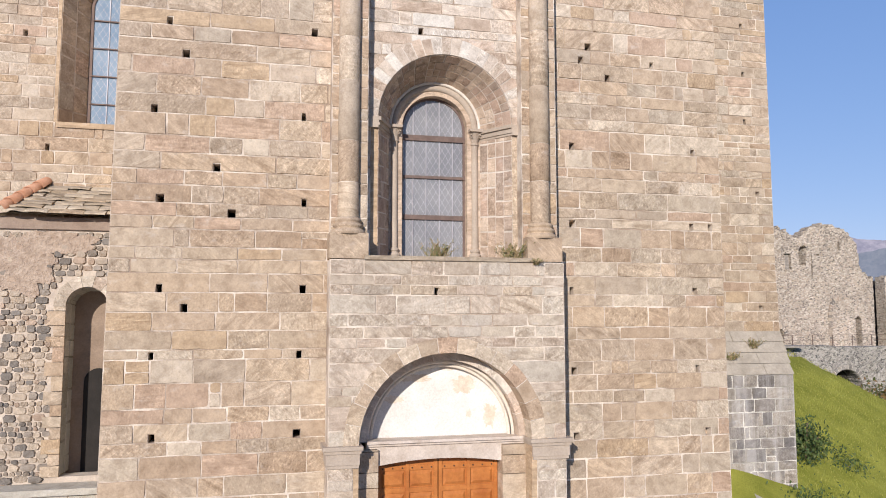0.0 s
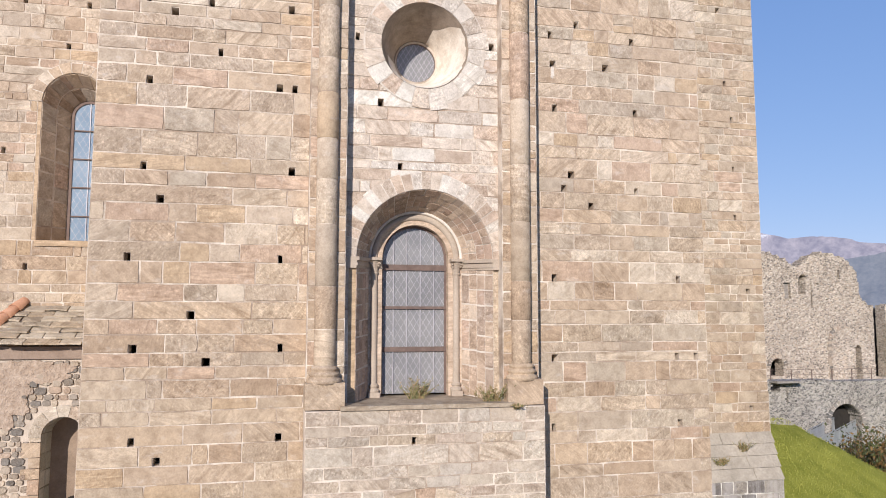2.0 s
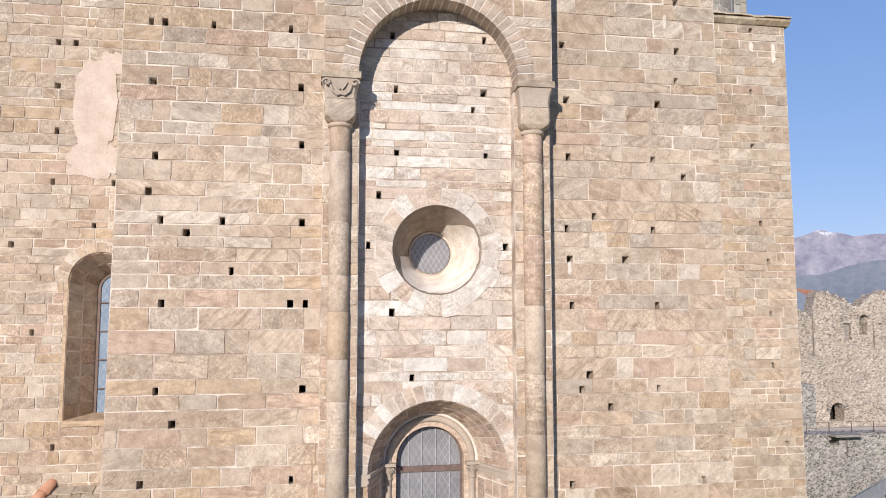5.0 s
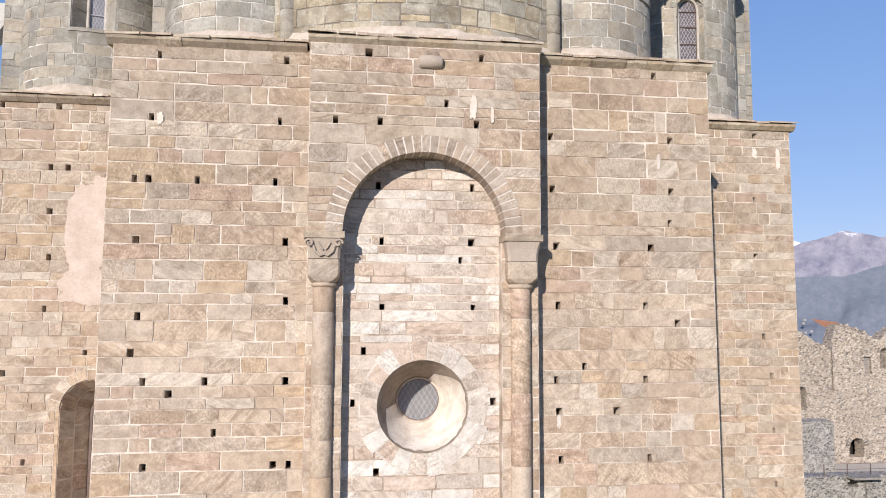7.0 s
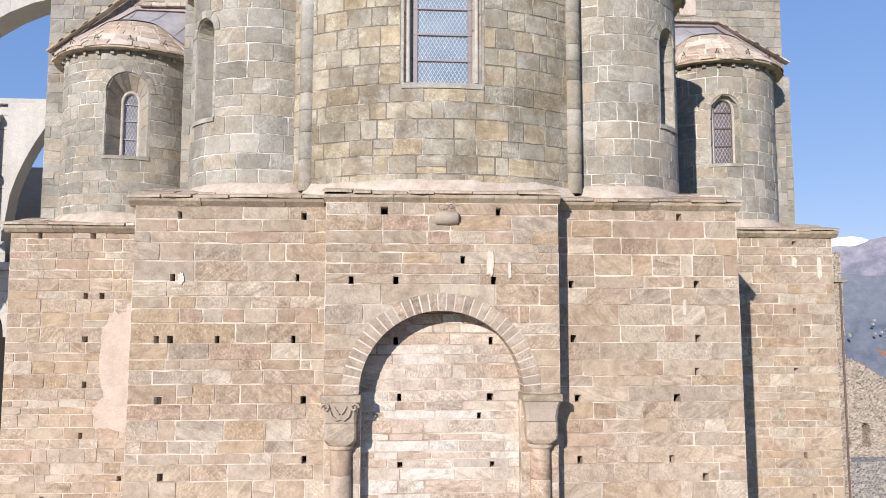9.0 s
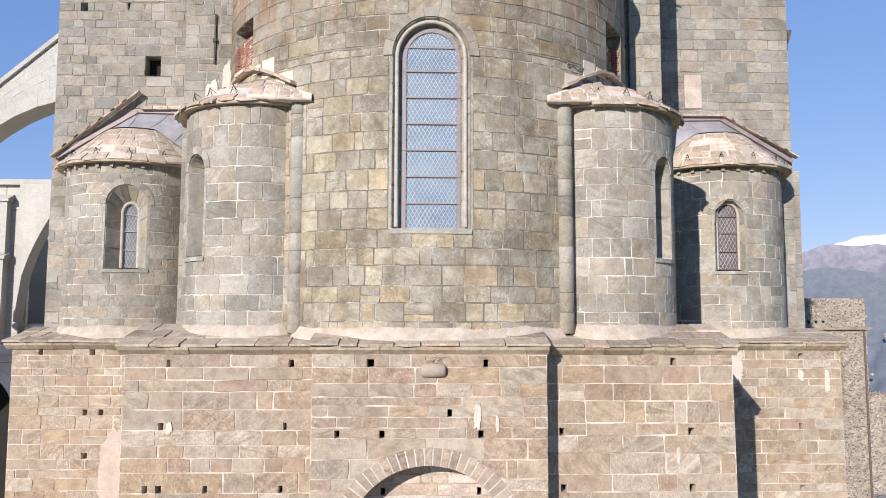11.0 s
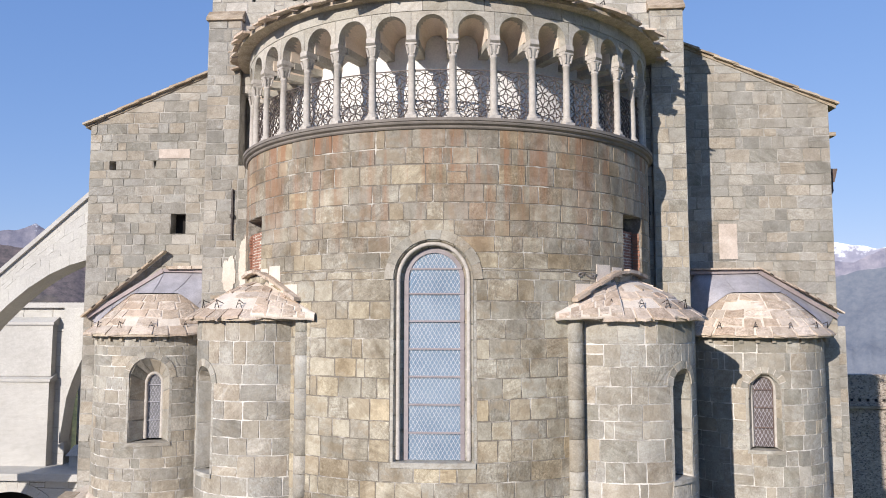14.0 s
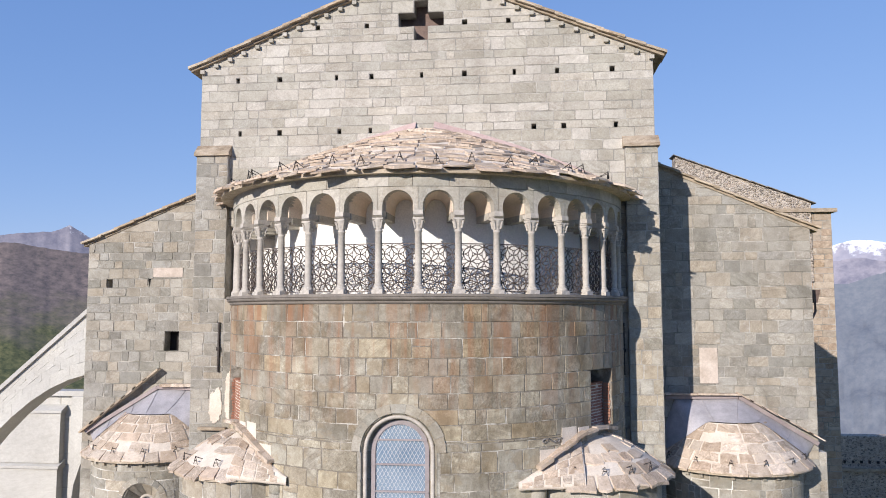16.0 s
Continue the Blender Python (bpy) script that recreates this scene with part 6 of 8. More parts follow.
# ---- outer apses ----
for s, ox, side in ((-1, -8.36, "left"), (1, 8.30, "right")):
    oy, orr = 6.82, 1.9
    fo2 = drum(ox, oy, orr)
    uw = 0.39 if s < 0 else -0.24
    nw = 0.53 if s < 0 else 0.40
    zs = 24.38 if s < 0 else 24.2
    shape = Arch(uw, nw + 0.05, 22.66, zs)
    t = ashlar("wall_outer_apse_" + side, "round grey-green stone outer apse", fo2, -orr * 1.56, orr * 1.56, 21.0, 25.5, M_GREEN, MORTAR_WHITE, openings=[shape], seed=71 + s, thick=0.55, h=(0.30, 0.46), length=(0.3, 0.72), seg=0.16, joint=0.008, proud=(0.0, 0.006), split=0.05)
    ring(t, fo2, uw, zs, nw, nw + 0.16, 0.0, math.pi, 9, 0.008, -0.2, M_GREEN[1], rng0)
    b = Build()
    for u in (uw - nw - 0.06, uw + nw):
        prism(b, fo2, (u, u + 0.06, u, u + 0.06), 22.66, zs, 0.003, -0.3)
    part("jamb", b, M_GREEN[0], t)
    gw = 0.25 if s < 0 else 0.30
    ug = uw + (0.06 if s < 0 else 0.0)
    gd = -0.5 if s < 0 else -0.28
    splay(t, fo2, arch_line(uw, nw, 22.66, zs), 0.0, arch_line(ug, gw, 22.72, 24.2), gd, 1, (2, 3), M_GREEN[1], MORTAR_GREY, rng0)
    glazing("window_7" if s < 0 else "window_8", "small round-headed leaded window in a stone niche", fo2, Arch(ug, gw, 22.72, 24.2), arch_line(ug, gw, 22.72, 24.2), 22.72, 24.5, [(z, 0.018) for z in (23.2, 23.7, 24.15)], [], 0.11, gd + 0.01, RUST if s > 0 else LEAD, 0.03, 0.006, glass=BROWN_GLASS if s > 0 else GREY_GLASS)
    b = Build()
    b.tube([fo2(u, z, gd + 0.05) for u, z in arch_line(ug, gw + 0.03, 22.72, 24.2, 3, 18)], 0.05, 6)
    part("inner_frame", b, MARBLE, t, "pale stone inner frame", True)
    b = Build()
    prism(b, fo2, (uw - nw - 0.05, uw + nw + 0.05, uw - nw - 0.05, uw + nw + 0.05), 22.58, 22.67, 0.03, -0.5, 5)
    part("sill", b, M_GREEN[0], t)
    for k in range(15):
        a = -1.4 + 2.8 * k / 14
        b = Build()
        u = a * orr
        prism(b, fo2, (u - 0.045, u + 0.045, u - 0.045, u + 0.045), 25.36, 25.52, 0.08, -0.05)
        part("corbel", b, M_GREEN[1], t)
    roof = cone_roof("roof_outer_apse_" + side, "half-conical roof of pale stone slabs with lead sheet above", ox, oy, orr + 0.26, 25.56, 1.0, 26.65, -1.57, 1.57, 5, M_SLAB, 75 + s, (0.3, 0.7), bare=0.15)
    b = Build()
    n = 40
    xap, ztop = (-8.45, 27.33) if s < 0 else (8.6, 27.24)
    lo, hi = [], []
    for i in range(n + 1):
        q = 2 * i / n - 1                       # -1 at the outer end, 1 at the inner end
        a = -s * q * 1.55
        r = 1.02 + 1.08 * smooth_step(0.42, 1.0, abs(q))
        lo.append(Vector((ox + r * math.sin(a), oy - r * math.cos(a), 25.56 + 1.09 * (2.16 - r) / 1.16 + 0.035)))
        if q < 0:
            hi.append(Vector((xap + (s * 10.62 - xap) * -q, oy - 0.06, ztop + (26.0 - ztop) * -q)))
        elif q < 0.6:
            hi.append(Vector((xap + (s * 6.9 - xap) * q / 0.6, oy - 0.06, ztop - 0.03 * q)))
        else:
            hi.append(Vector((s * (6.9 - 0.45 * (q - 0.6) / 0.4), oy - 0.06, ztop - 0.02 - (ztop - 26.1) * (q - 0.6) / 0.4)))
    mid = [p.lerp(q_, 0.5) + Vector((0, 0, -0.05)) for p, q_ in zip(lo, hi)]
    N = n + 1
    b.add(lo + mid + hi, [(j * N + i, j * N + i + 1, (j + 1) * N + i + 1, (j + 1) * N + i) for j in range(2) for i in range(n)])
    sheet = part("lead_sheet", b, LEAD, roof, "pale grey lead sheet", True)
    for i in (6, 13, 20, 27, 33):
        b = Build()
        b.tube([lo[i] + Vector((0, 0, 0.0)), mid[i] + Vector((0, -0.01, 0.01)), hi[i] + Vector((0, -0.01, 0))], 0.008, 5)
        part("seam", b, LEAD, sheet)
    for k in range(6):
        a = -1.1 + 2.2 * k / 5
        r = orr + 0.1
        snow_guard(Vector((ox + r * math.sin(a), oy - r * math.cos(a), 25.70)), a, roof, 0.85)
    apex, top = (-8.46, 27.84) if s < 0 else (8.63, 27.32)
    # brown lead upstand along the wall, and stepped slabs above it
    y = 6.72
    b = Build()
    b.bar((s * 10.7, y - 0.05, 26.0), (xap, y - 0.05, ztop + 0.03), 0.07, 0.11)
    b.bar((xap, y - 0.05, ztop + 0.03), (s * 6.6, y - 0.05, ztop - 0.01), 0.07, 0.10)
    part("lead_upstand", b, BROWN_LEAD, roof, "mauve-brown lead upstand")
    pa_, pb_ = Vector((s * 10.78, y - 0.10, 26.13 if s > 0 else 26.02)), Vector((apex, y - 0.10, top))
    cnt = 7
    for i in range(cnt):
        p0, p1 = pa_.lerp(pb_, i / cnt - 0.02), pa_.lerp(pb_, (i + 1) / cnt + 0.03)
        b = Build()
        j_ = rng0.uniform(0.0, 0.02)
        b.bar(p0 + Vector((0, 0, j_)), p1 + Vector((0, 0, j_ + 0.012)), 0.24, 0.05 if s < 0 else 0.035)
        part("cover_slab", b, M_LEDGE[1] if s < 0 else M_SLAB[1], roof, "thin stone cover slab")
    x_ = apex - 0.15 * s if s < 0 else apex
    while abs(x_) > 6.7:
        w_ = rng0.uniform(0.3, 0.5)
        b = Build()
        zz = ztop + 0.10 + rng0.uniform(-0.008, 0.008)
        b.bar((x_, y - 0.10, zz), (x_ - s * (w_ - 0.015), y - 0.10, zz), 0.22, 0.05 if s > 0 else 0.09)
        part("coping_slab", b, M_SLAB[1], roof, "pale stone coping slab")
        x_ -= s * w_

# mortar fillets at the feet of the round walls
fillets = thing("mortar_fillet", "pale lime mortar fillet round the walls' feet", "fillet", "", "structure")
for cx, cy, r, a0, a1, z, drop in ((AX, AY, AR, -0.56, 0.56, 21.1, 0.10), (-3.86, 2.66, 1.75, -1.9, 0.6, 21.15, 0.16), (3.92, 2.66, 1.78, -0.6, 1.9, 21.15, 0.16), (-8.36, 6.82, 1.9, -1.5, 1.5, 21.04, 0.14), (8.3, 6.82, 1.9, -1.5, 1.5, 21.04, 0.14)):
    b = Build()
    n = 70
    wide = 0.34 if r > 5 else 0.55
    prof = [(0.5 * wide, -drop - 0.12), (0.40 * wide, -drop + 0.01), (0.26 * wide, -0.03), (0.12 * wide, 0.07), (0.0, 0.13), (-0.03, 0.14)]
    K = len(prof)
    pts = []
    for i in range(n + 1):
        a = a0 + (a1 - a0) * i / n
        q = Vector((cx + math.sin(a) * r * 1.3, math.cos(a) * r * 1.3, 2.0))
        w = 1 + 0.35 * noise.noise(q) + 0.2 * noise.noise(q * 3.7)
        for k, (dr, dz) in enumerate(prof):
            e = 0.02 * noise.noise(q * 5 + Vector((0, 0, k * 3.0)))
            pts.append((cx + (r + dr * w) * math.sin(a), cy - (r + dr * w) * math.cos(a), z + e + (dz * w if dz > 0 else dz)))
    b.add(pts, [(i * K + k, (i + 1) * K + k, (i + 1) * K + k + 1, i * K + k + 1) for i in range(n) for k in range(K - 1)])
    part("fillet", b, FILLET, fillets, smooth=True)
# carved scroll on the apse
b = Build()
for cu, dr in ((3.02, 1), (3.3, -1)):
    uu = AR * math.asin(cu / AR)
    b.tube([fa(uu + 0.085 * (1 - 0.06 * k) * math.cos(0.55 * k) * dr, 26.9 + 0.06 * (1 - 0.06 * k) * math.sin(0.55 * k) * dr, 0.02) for k in range(13)], 0.018, 5)
b.tube([fa(AR * math.asin(x / AR), 26.9 + dz, 0.02) for x, dz in ((3.1, 0.05), (3.17, 0.0), (3.24, -0.05), (3.4, 0.03))], 0.018, 5)
part("carved_scroll", b, M_GREY[0], apse, "dark carved scroll")

# ---- aisle end walls ----
al = ashlar("wall_aisle_left", "grey-green ashlar gable wall of the left aisle", flat(6.8), lambda z: -10.9 + max(0, (z - 31.8) / 0.405), -5.9, 20.9, 33.8, M_AISLE, MORTAR_GREY, openings=[Rect(-8.34, -7.88, 28.45, 29.05), Rect(-6.55, -6.48, 28.43, 29.89), Rect(-10.28, -10.08, 30.39, 30.66), Rect(-8.93, -8.83, 30.4, 30.66)],
            seed=81, thick=0.5, h=(0.24, 0.42), length=(0.3, 0.8), forced=(31.8,), first=26.0, joint=0.012, split=0.06)
# Near-black plate painted for the shade behind the small openings.
b = Build(); b.box(-10.6, -6.42, 7.2, 7.24, 28.2, 31.0); part("dark_back", b, DARK, al)
ar = ashlar("wall_aisle_right", "grey-green ashlar gable wall of the right aisle", flat(6.8), 5.9, lambda z: 10.75 - max(0, (z - 32.05) / 0.44), 20.9, 34.1, M_AISLE, MORTAR_GREY, seed=82, thick=0.5, h=(0.24, 0.42), length=(0.3, 0.8), forced=(32.05,), first=26.0, joint=0.012, split=0.06)
ashlar("wall_aisle_corner", "grey-green ashlar corner strip of the right aisle", flat(6.84), 10.72, 10.97, 20.9, 25.75, M_AISLE, MORTAR_GREY, seed=83, thick=0.5, h=(0.3, 0.42), length=(0.3, 0.6), count=0)
for w, x0, x1, z0, z1 in ((al, -8.75, -7.8, 30.72, 31.0), (ar, 7.6, 8.1, 27.62, 28.62)):
    b = Build(); prism(b, flat(6.8), (x0, x1, x0, x1), z0, z1, 0.024, -0.02)
    part("pale_block", b, WEDGE, w, "pale replaced block")
b = Build()
b.box(-10.6, 10.5, 7.4, 8.4, 21, 31.5)
b.box(-10.85, 10.7, 7.28, 28, 21, 31.4)
b.box(-6.3, 6.05, 5.2, 28, 21, 36.3)
tagged(part("wall_nave_body", b, M_PALE[0]), "pale stone side walls of nave and aisles", "wall", "", "structure")


def raking(name, label, y0, y1, p, q, thick, mat, over=0.12, step=0.55):
    """A roof slope seen at its gable edge: slabs on a bed."""
    (xa, za), (xb, zb) = p, q
    b = Build()
    b.add([(xa, y0 + 0.1, za), (xb, y0 + 0.1, zb), (xb, y1, zb), (xa, y1, za), (xa, y0 + 0.1, za - 0.1), (xb, y0 + 0.1, zb - 0.1), (xb, y1, zb - 0.1), (xa, y1, za - 0.1)],
          [(0, 1, 2, 3), (4, 7, 6, 5), (0, 4, 5, 1), (1, 5, 6, 2), (3, 2, 6, 7), (0, 3, 7, 4)])
    r = part(name, b, M_LEDGE[0])
    tagged(r, label, "roof", "", "structure")
    n = max(2, int(math.hypot(xb - xa, zb - za) / step))
    for i in range(n):
        f0, f1 = i / n - 0.01, (i + 1) / n + 0.02
        s = Build()
        l = rng0.uniform(0.0, 0.02)
        c = [Vector((xa + (xb - xa) * f, y, za + (zb - za) * f + l + (0.05 if k == 0 else 0.015))) for k, f in enumerate((f0, f1)) for y in (y0 + rng0.uniform(-0.03, 0.03), y0 + 0.9)]
        s.add(c + [v - Vector((0, 0, thick)) for v in c], [(0, 1, 3, 2), (4, 6, 7, 5), (0, 4, 5, 1), (2, 3, 7, 6), (0, 2, 6, 4), (1, 5, 7, 3)])
        part("slab", s, mat, r)
    return r


ashlar("wall_nave_return", "grey stone strip of nave wall beside the apse", flat(4.46), -5.5, -5.13, 21.0, 30.0, M_AISLE, MORTAR_GREY, seed=96, thick=0.5, h=(0.24, 0.4), length=(0.25, 0.6), count=0)
ashlar("wall_nave_return", "grey stone strip of nave wall beside the apse", flat(4.62), 4.85, 5.45, 21.0, 32.1, M_GREEN, MORTAR_GREY, seed=98, thick=0.4, h=(0.24, 0.4), length=(0.25, 0.6), count=0)
raking("roof_aisle_left", "lean-to aisle roof edged with stone slabs", 6.66, 28, (-11.05, 31.78), (-6.3, 33.72), 0.06, M_LEDGE[1])
raking("roof_aisle_right", "lean-to aisle roof edged with stone slabs", 6.66, 28, (10.95, 32.0), (6.05, 34.16), 0.06, M_LEDGE[1])
# ---- nave gable ----
HG = [(-5.32, 36.06), (-4.11, 36.07), (-2.49, 36.07), (-1.5, 36.08), (-0.1, 36.08), (1.08, 36.07), (2.44, 36.08), (3.59, 36.05), (5.05, 36.05), (-5.23, 34.54), (-4.09, 34.56), (-2.39, 34.59), (-1.52, 34.59), (2.95, 34.55), (3.75, 34.56), (5.12, 34.54), (-3.04, 37.59), (-1.64, 37.59), (1.09, 37.57), (2.29, 37.55)]
gable = ashlar("wall_nave_gable", "pale grey ashlar nave gable with a cross-shaped opening", flat(4.62), lambda z: -6.38 + max(0, (z - 36.55) / 0.405), lambda z: 6.12 - max(0, (z - 36.55) / 0.405), 32.0, 39.05, M_PALE, MORTAR_GABLE,
               openings=[Rect(-0.75, -0.31, 37.52, 37.91), Rect(-0.31, 0.07, 37.13, 38.26), Rect(0.07, 0.51, 37.52, 37.91)], holes=HG, seed=91, thick=0.5, h=(0.2, 0.33), length=(0.35, 0.95), joint=0.008, proud=(0, 0.004), forced=(36.55,), first=34.0)
for s, x0, x1 in ((-1, -6.4, -5.5), (1, 5.32, 6.16)):
    p = ashlar("wall_nave_pier", "pale grey ashlar corner pier", flat(4.46), x0, x1, 21.0, 34.05, (M_GREEN if s > 0 else M_AISLE), MORTAR_GABLE, seed=95 + s, thick=0.5, h=(0.24, 0.4), length=(0.25, 0.6), first=27.0, count=200)
    b = Build()
    b.add([(x0 - 0.05, 4.38, 34.05), (x1 + 0.05, 4.38, 34.05), (x1 + 0.05, 4.62, 34.3), (x0 - 0.05, 4.62, 34.3), (x0 - 0.05, 4.38, 33.97), (x1 + 0.05, 4.38, 33.97), (x1 + 0.05, 4.7, 33.97), (x0 - 0.05, 4.7, 33.97)], [(0, 1, 2, 3), (4, 5, 1, 0), (5, 6, 2, 1), (7, 4, 0, 3), (7, 6, 5, 4)])
    part("weathering_slab", b, M_LEDGE[0], p)
pier_l = bpy.data.objects["wall_nave_pier"]
for f_, x0, x1, z0, z1, sd_ in ((flat(4.46), -5.85, -5.5, 26.65, 27.55, 61.0), (flat(4.46), -5.42, -5.16, 26.7, 28.05, 63.0)):
    patch("plaster_patch", "pale lime plaster patch", f_, (x0 + x1) / 2, (z0 + z1) / 2, (x1 - x0) / 2, (z1 - z0) / 2, 0.018, LIME, sd_, pier_l, rag=0.25)
b = Build()
b.add([(x, y, z) for z in (26.48, 26.56) for x, y in ((-6.1, 4.30), (-5.35, 4.32), (-5.35, 4.5), (-6.1, 4.5))], [(0, 1, 5, 4), (1, 2, 6, 5), (3, 0, 4, 7), (4, 5, 6, 7), (3, 2, 1, 0)])
part("shelf_slab", b, M_LEDGE[0], pier_l, "thin projecting stone slab")
# iron anchor bars of the tie rods
for x, y in ((-5.62, 4.462), (5.2, 4.622)):
    anchor = thing("tie_rod_anchor", "slim dark iron anchor bar on a stone pier", "iron anchor", "tie rod anchors")
    b = Build(); b.box(x - 0.022, x + 0.022, y - 0.062, y, 28.02, 29.36); part("bar", b, IRON, anchor)
    b = Build(); b.box(x - 0.045, x + 0.045, y - 0.092, y - 0.007, 28.60, 28.69); part("boss", b, IRON, anchor)
# Dark brown plate behind the cross stands for the shade within.
b = Build()
b.box(-1.5, 1.4, 5.1, 5.3, 36.6, 38.5)
part("shadowed_back", b, RUST, gable)
raking("roof_nave_left", "nave roof edged with pale stone slabs", 4.42, 28, (-6.66, 36.5), (-0.13, 39.2), 0.07, M_LEDGE[1])
raking("roof_nave_right", "nave roof edged with pale stone slabs", 4.42, 28, (6.4, 36.5), (-0.13, 39.2), 0.07, M_LEDGE[1])
for s, xe in ((-1, -6.45), (1, 6.2)):
    for i in range(16):
        x = xe + (-0.13 - xe) * (i + 0.3) / 16
        z = 36.52 + 2.68 * (i + 0.3) / 16 - 0.12
        b = Build()
        b.box(x - 0.06, x + 0.06, 4.52, 4.7, z - 0.10, z + 0.0)
        part("eave_corbel", b, M_PALE[1], gable)


# ---- surroundings ----
def ridge_mat(name, low, high, snow=None, scale=0.004, wood=None):
    m, t, b = nodes(name)
    at = t.nodes.new("ShaderNodeTexCoord").outputs["Object"]
    col = ramp(t, noise_at(t, at, scale, 12, 0.74), [(0.36, low), (0.64, high)])
    sep = t.nodes.new("ShaderNodeSeparateXYZ")
    t.links.new(at, sep.inputs[0])
    if wood:
        green = ramp(t, noise_at(t, at, scale * 1.4, 10, 0.75), [(0.38, wood[0]), (0.62, wood[1])])
        share = maths(t, "DIVIDE", maths(t, "SUBTRACT", maths(t, "ADD", wood[2], maths(t, "MULTIPLY", noise_at(t, at, 0.008, 5), 220.0)), sep.outputs[2]), 90.0, True)
        col = mix(t, "MIX", share, col, green)
    if snow:
        h = maths(t, "ADD", sep.outputs[2], maths(t, "MULTIPLY", noise_at(t, at, 0.012, 9, 0.7), 330.0))
        col = mix(t, "MIX", ramp(t, maths(t, "DIVIDE", maths(t, "SUBTRACT", h, snow), 60.0, True), [(0.2, (0, 0, 0)), (0.8, (1, 1, 1))]), col, (0.75, 0.79, 0.86))
    t.links.new(col, b.inputs["Base Color"])
    b.inputs["Roughness"].default_value, b.inputs["Specular IOR Level"].default_value = 1.0, 0.0
    return m


def ridge(name, label, dist, span, height, seed, mat, depth=900.0, foot=-620.0, lumps=110.0):
    """A mountain chain all round, its crest at a height that changes with the bearing (degrees, clockwise from ahead)."""
    b = Build()
    n, m = int((span[1] - span[0]) * 8), 26
    for k in range(n):
        az = span[0] + (span[1] - span[0]) * k / (n - 1)
        a = radians(az)
        top = dist * math.tan(radians(height((az + 180) % 360 - 180))) + 20
        crest = dist * radians(0.40 * noise.fractal(Vector((math.cos(a) * 11 + seed, math.sin(a) * 11, seed)), 0.9, 2.1, 7))
        for j in range(m + 1):
            s = j / m
            d = dist - depth * (1 - s) ** 1.2
            rough = noise.fractal(Vector((math.sin(a) * d * 0.006 + seed, math.cos(a) * d * 0.006, s * 4)), 0.8, 2.1, 6) * lumps * math.sin(math.pi * s) + crest * s ** 5
            b.v.append((d * math.sin(a), d * math.cos(a), foot + (top - foot) * s + rough))
    b.f = [(k * (m + 1) + j, (k + 1) * (m + 1) + j, (k + 1) * (m + 1) + j + 1, k * (m + 1) + j + 1) for k in range(n - 1) for j in range(m)]
    return tagged(part(name, b, mat, smooth=True), label, "mountain", "", "structure")


def profile(*pts):
    """Height of a crest by the bearing, straight from point to point."""
    def at(x):
        for (xa, ha), (xb, hb) in zip(pts, pts[1:]):
            if xa <= x <= xb:
                return ha + (hb - ha) * (x - xa) / (xb - xa)
        return pts[0][1] if x < pts[0][0] else pts[-1][1]
    return at


# Distance haze is put straight into these ridges' blue-grey, purple-grey and purple-brown tones.
ridge("backdrop_snow_peaks", "far white snow-covered peaks", 5200, (8, 46), profile((8, 3.0), (15, 4.3), (21, 4.6), (23.2, 4.9), (25.8, 4.55), (26.8, 4.4), (29, 4.8), (30.5, 5.25), (33, 5.2), (34.5, 4.6), (46, 3.0)), 5.0, ridge_mat("snowy_peak_painted_haze", (0.25, 0.25, 0.31), (0.36, 0.35, 0.40), 545, 0.01), 900)
ridge("backdrop_far_peaks", "far rocky peaks, purple-grey with haze in the colour", 4400, (-180, 180), profile((-60, 4.4), (-40, 5.2), (-36.2, 5.2), (-34, 5.5), (-32.8, 6.0), (-31.6, 5.2), (-30, 4.5), (-20, 3.6), (10, 2.8), (20, 3.2), (23, 3.8), (25.3, 3.5), (28.6, 4.9), (30, 4.7), (32.5, 4.9), (36.2, 5.95), (38, 5.5), (39.5, 5.55), (42, 5.15), (45, 4.7), (80, 4.4)), 3.0, ridge_mat("far_peak_painted_haze", (0.175, 0.175, 0.225), (0.33, 0.31, 0.345), 622, 0.012), 1000)
ridge("backdrop_near_slopes", "nearer wooded mountain slopes, haze in their colour", 3400, (-180, 180), profile((-60, 3.0), (15, 1.6), (22.9, 2.0), (25.7, 2.85), (28.5, 3.1), (33.3, 2.5), (38, 3.3), (39.5, 3.5), (45, 4.2), (120, 4.4)), 7.0, ridge_mat("wooded_slope_painted_haze", (0.14, 0.16, 0.195), (0.195, 0.21, 0.235), None, 0.035), 1100, -620.0, 60.0)
ridge("backdrop_forest_hill", "brown and green autumn forest hillside", 2300, (-75, -8), profile((-75, 4.0), (-45, 5.2), (-36.2, 4.8), (-30.9, 3.95), (-27, 3.1), (-8, 1.2)), 11.0, ridge_mat("autumn_forest", (0.11, 0.10, 0.10), (0.26, 0.205, 0.185), None, 0.05, ((0.07, 0.085, 0.05), (0.19, 0.185, 0.09), -60.0)), 1500, -560, 12.0)

village = Build()
vr = random.Random(5)
for k in range(16):
    az, sl = radians(vr.choice((29.5, 31.0, 33.5, 36.0)) + vr.gauss(0, 0.5)), vr.choice((0.55, 0.68, 0.74)) + vr.gauss(0, 0.012)
    e = 3.4
    d = 3400 - 1100 * (1 - sl) ** 1.2 - 40
    x, y, z = d * math.sin(az), d * math.cos(az), -620 + (3400 * math.tan(radians(e)) + 20 + 620) * sl + 10
    w = vr.uniform(1.5, 3.5)
    village.box(x - w, x + w, y - 5, y + 5, z - 6, z + vr.uniform(1, 3))
tagged(part("far_village", village, M_PALE[0]), "tiny white houses of a far village", "village", "", "stuff")

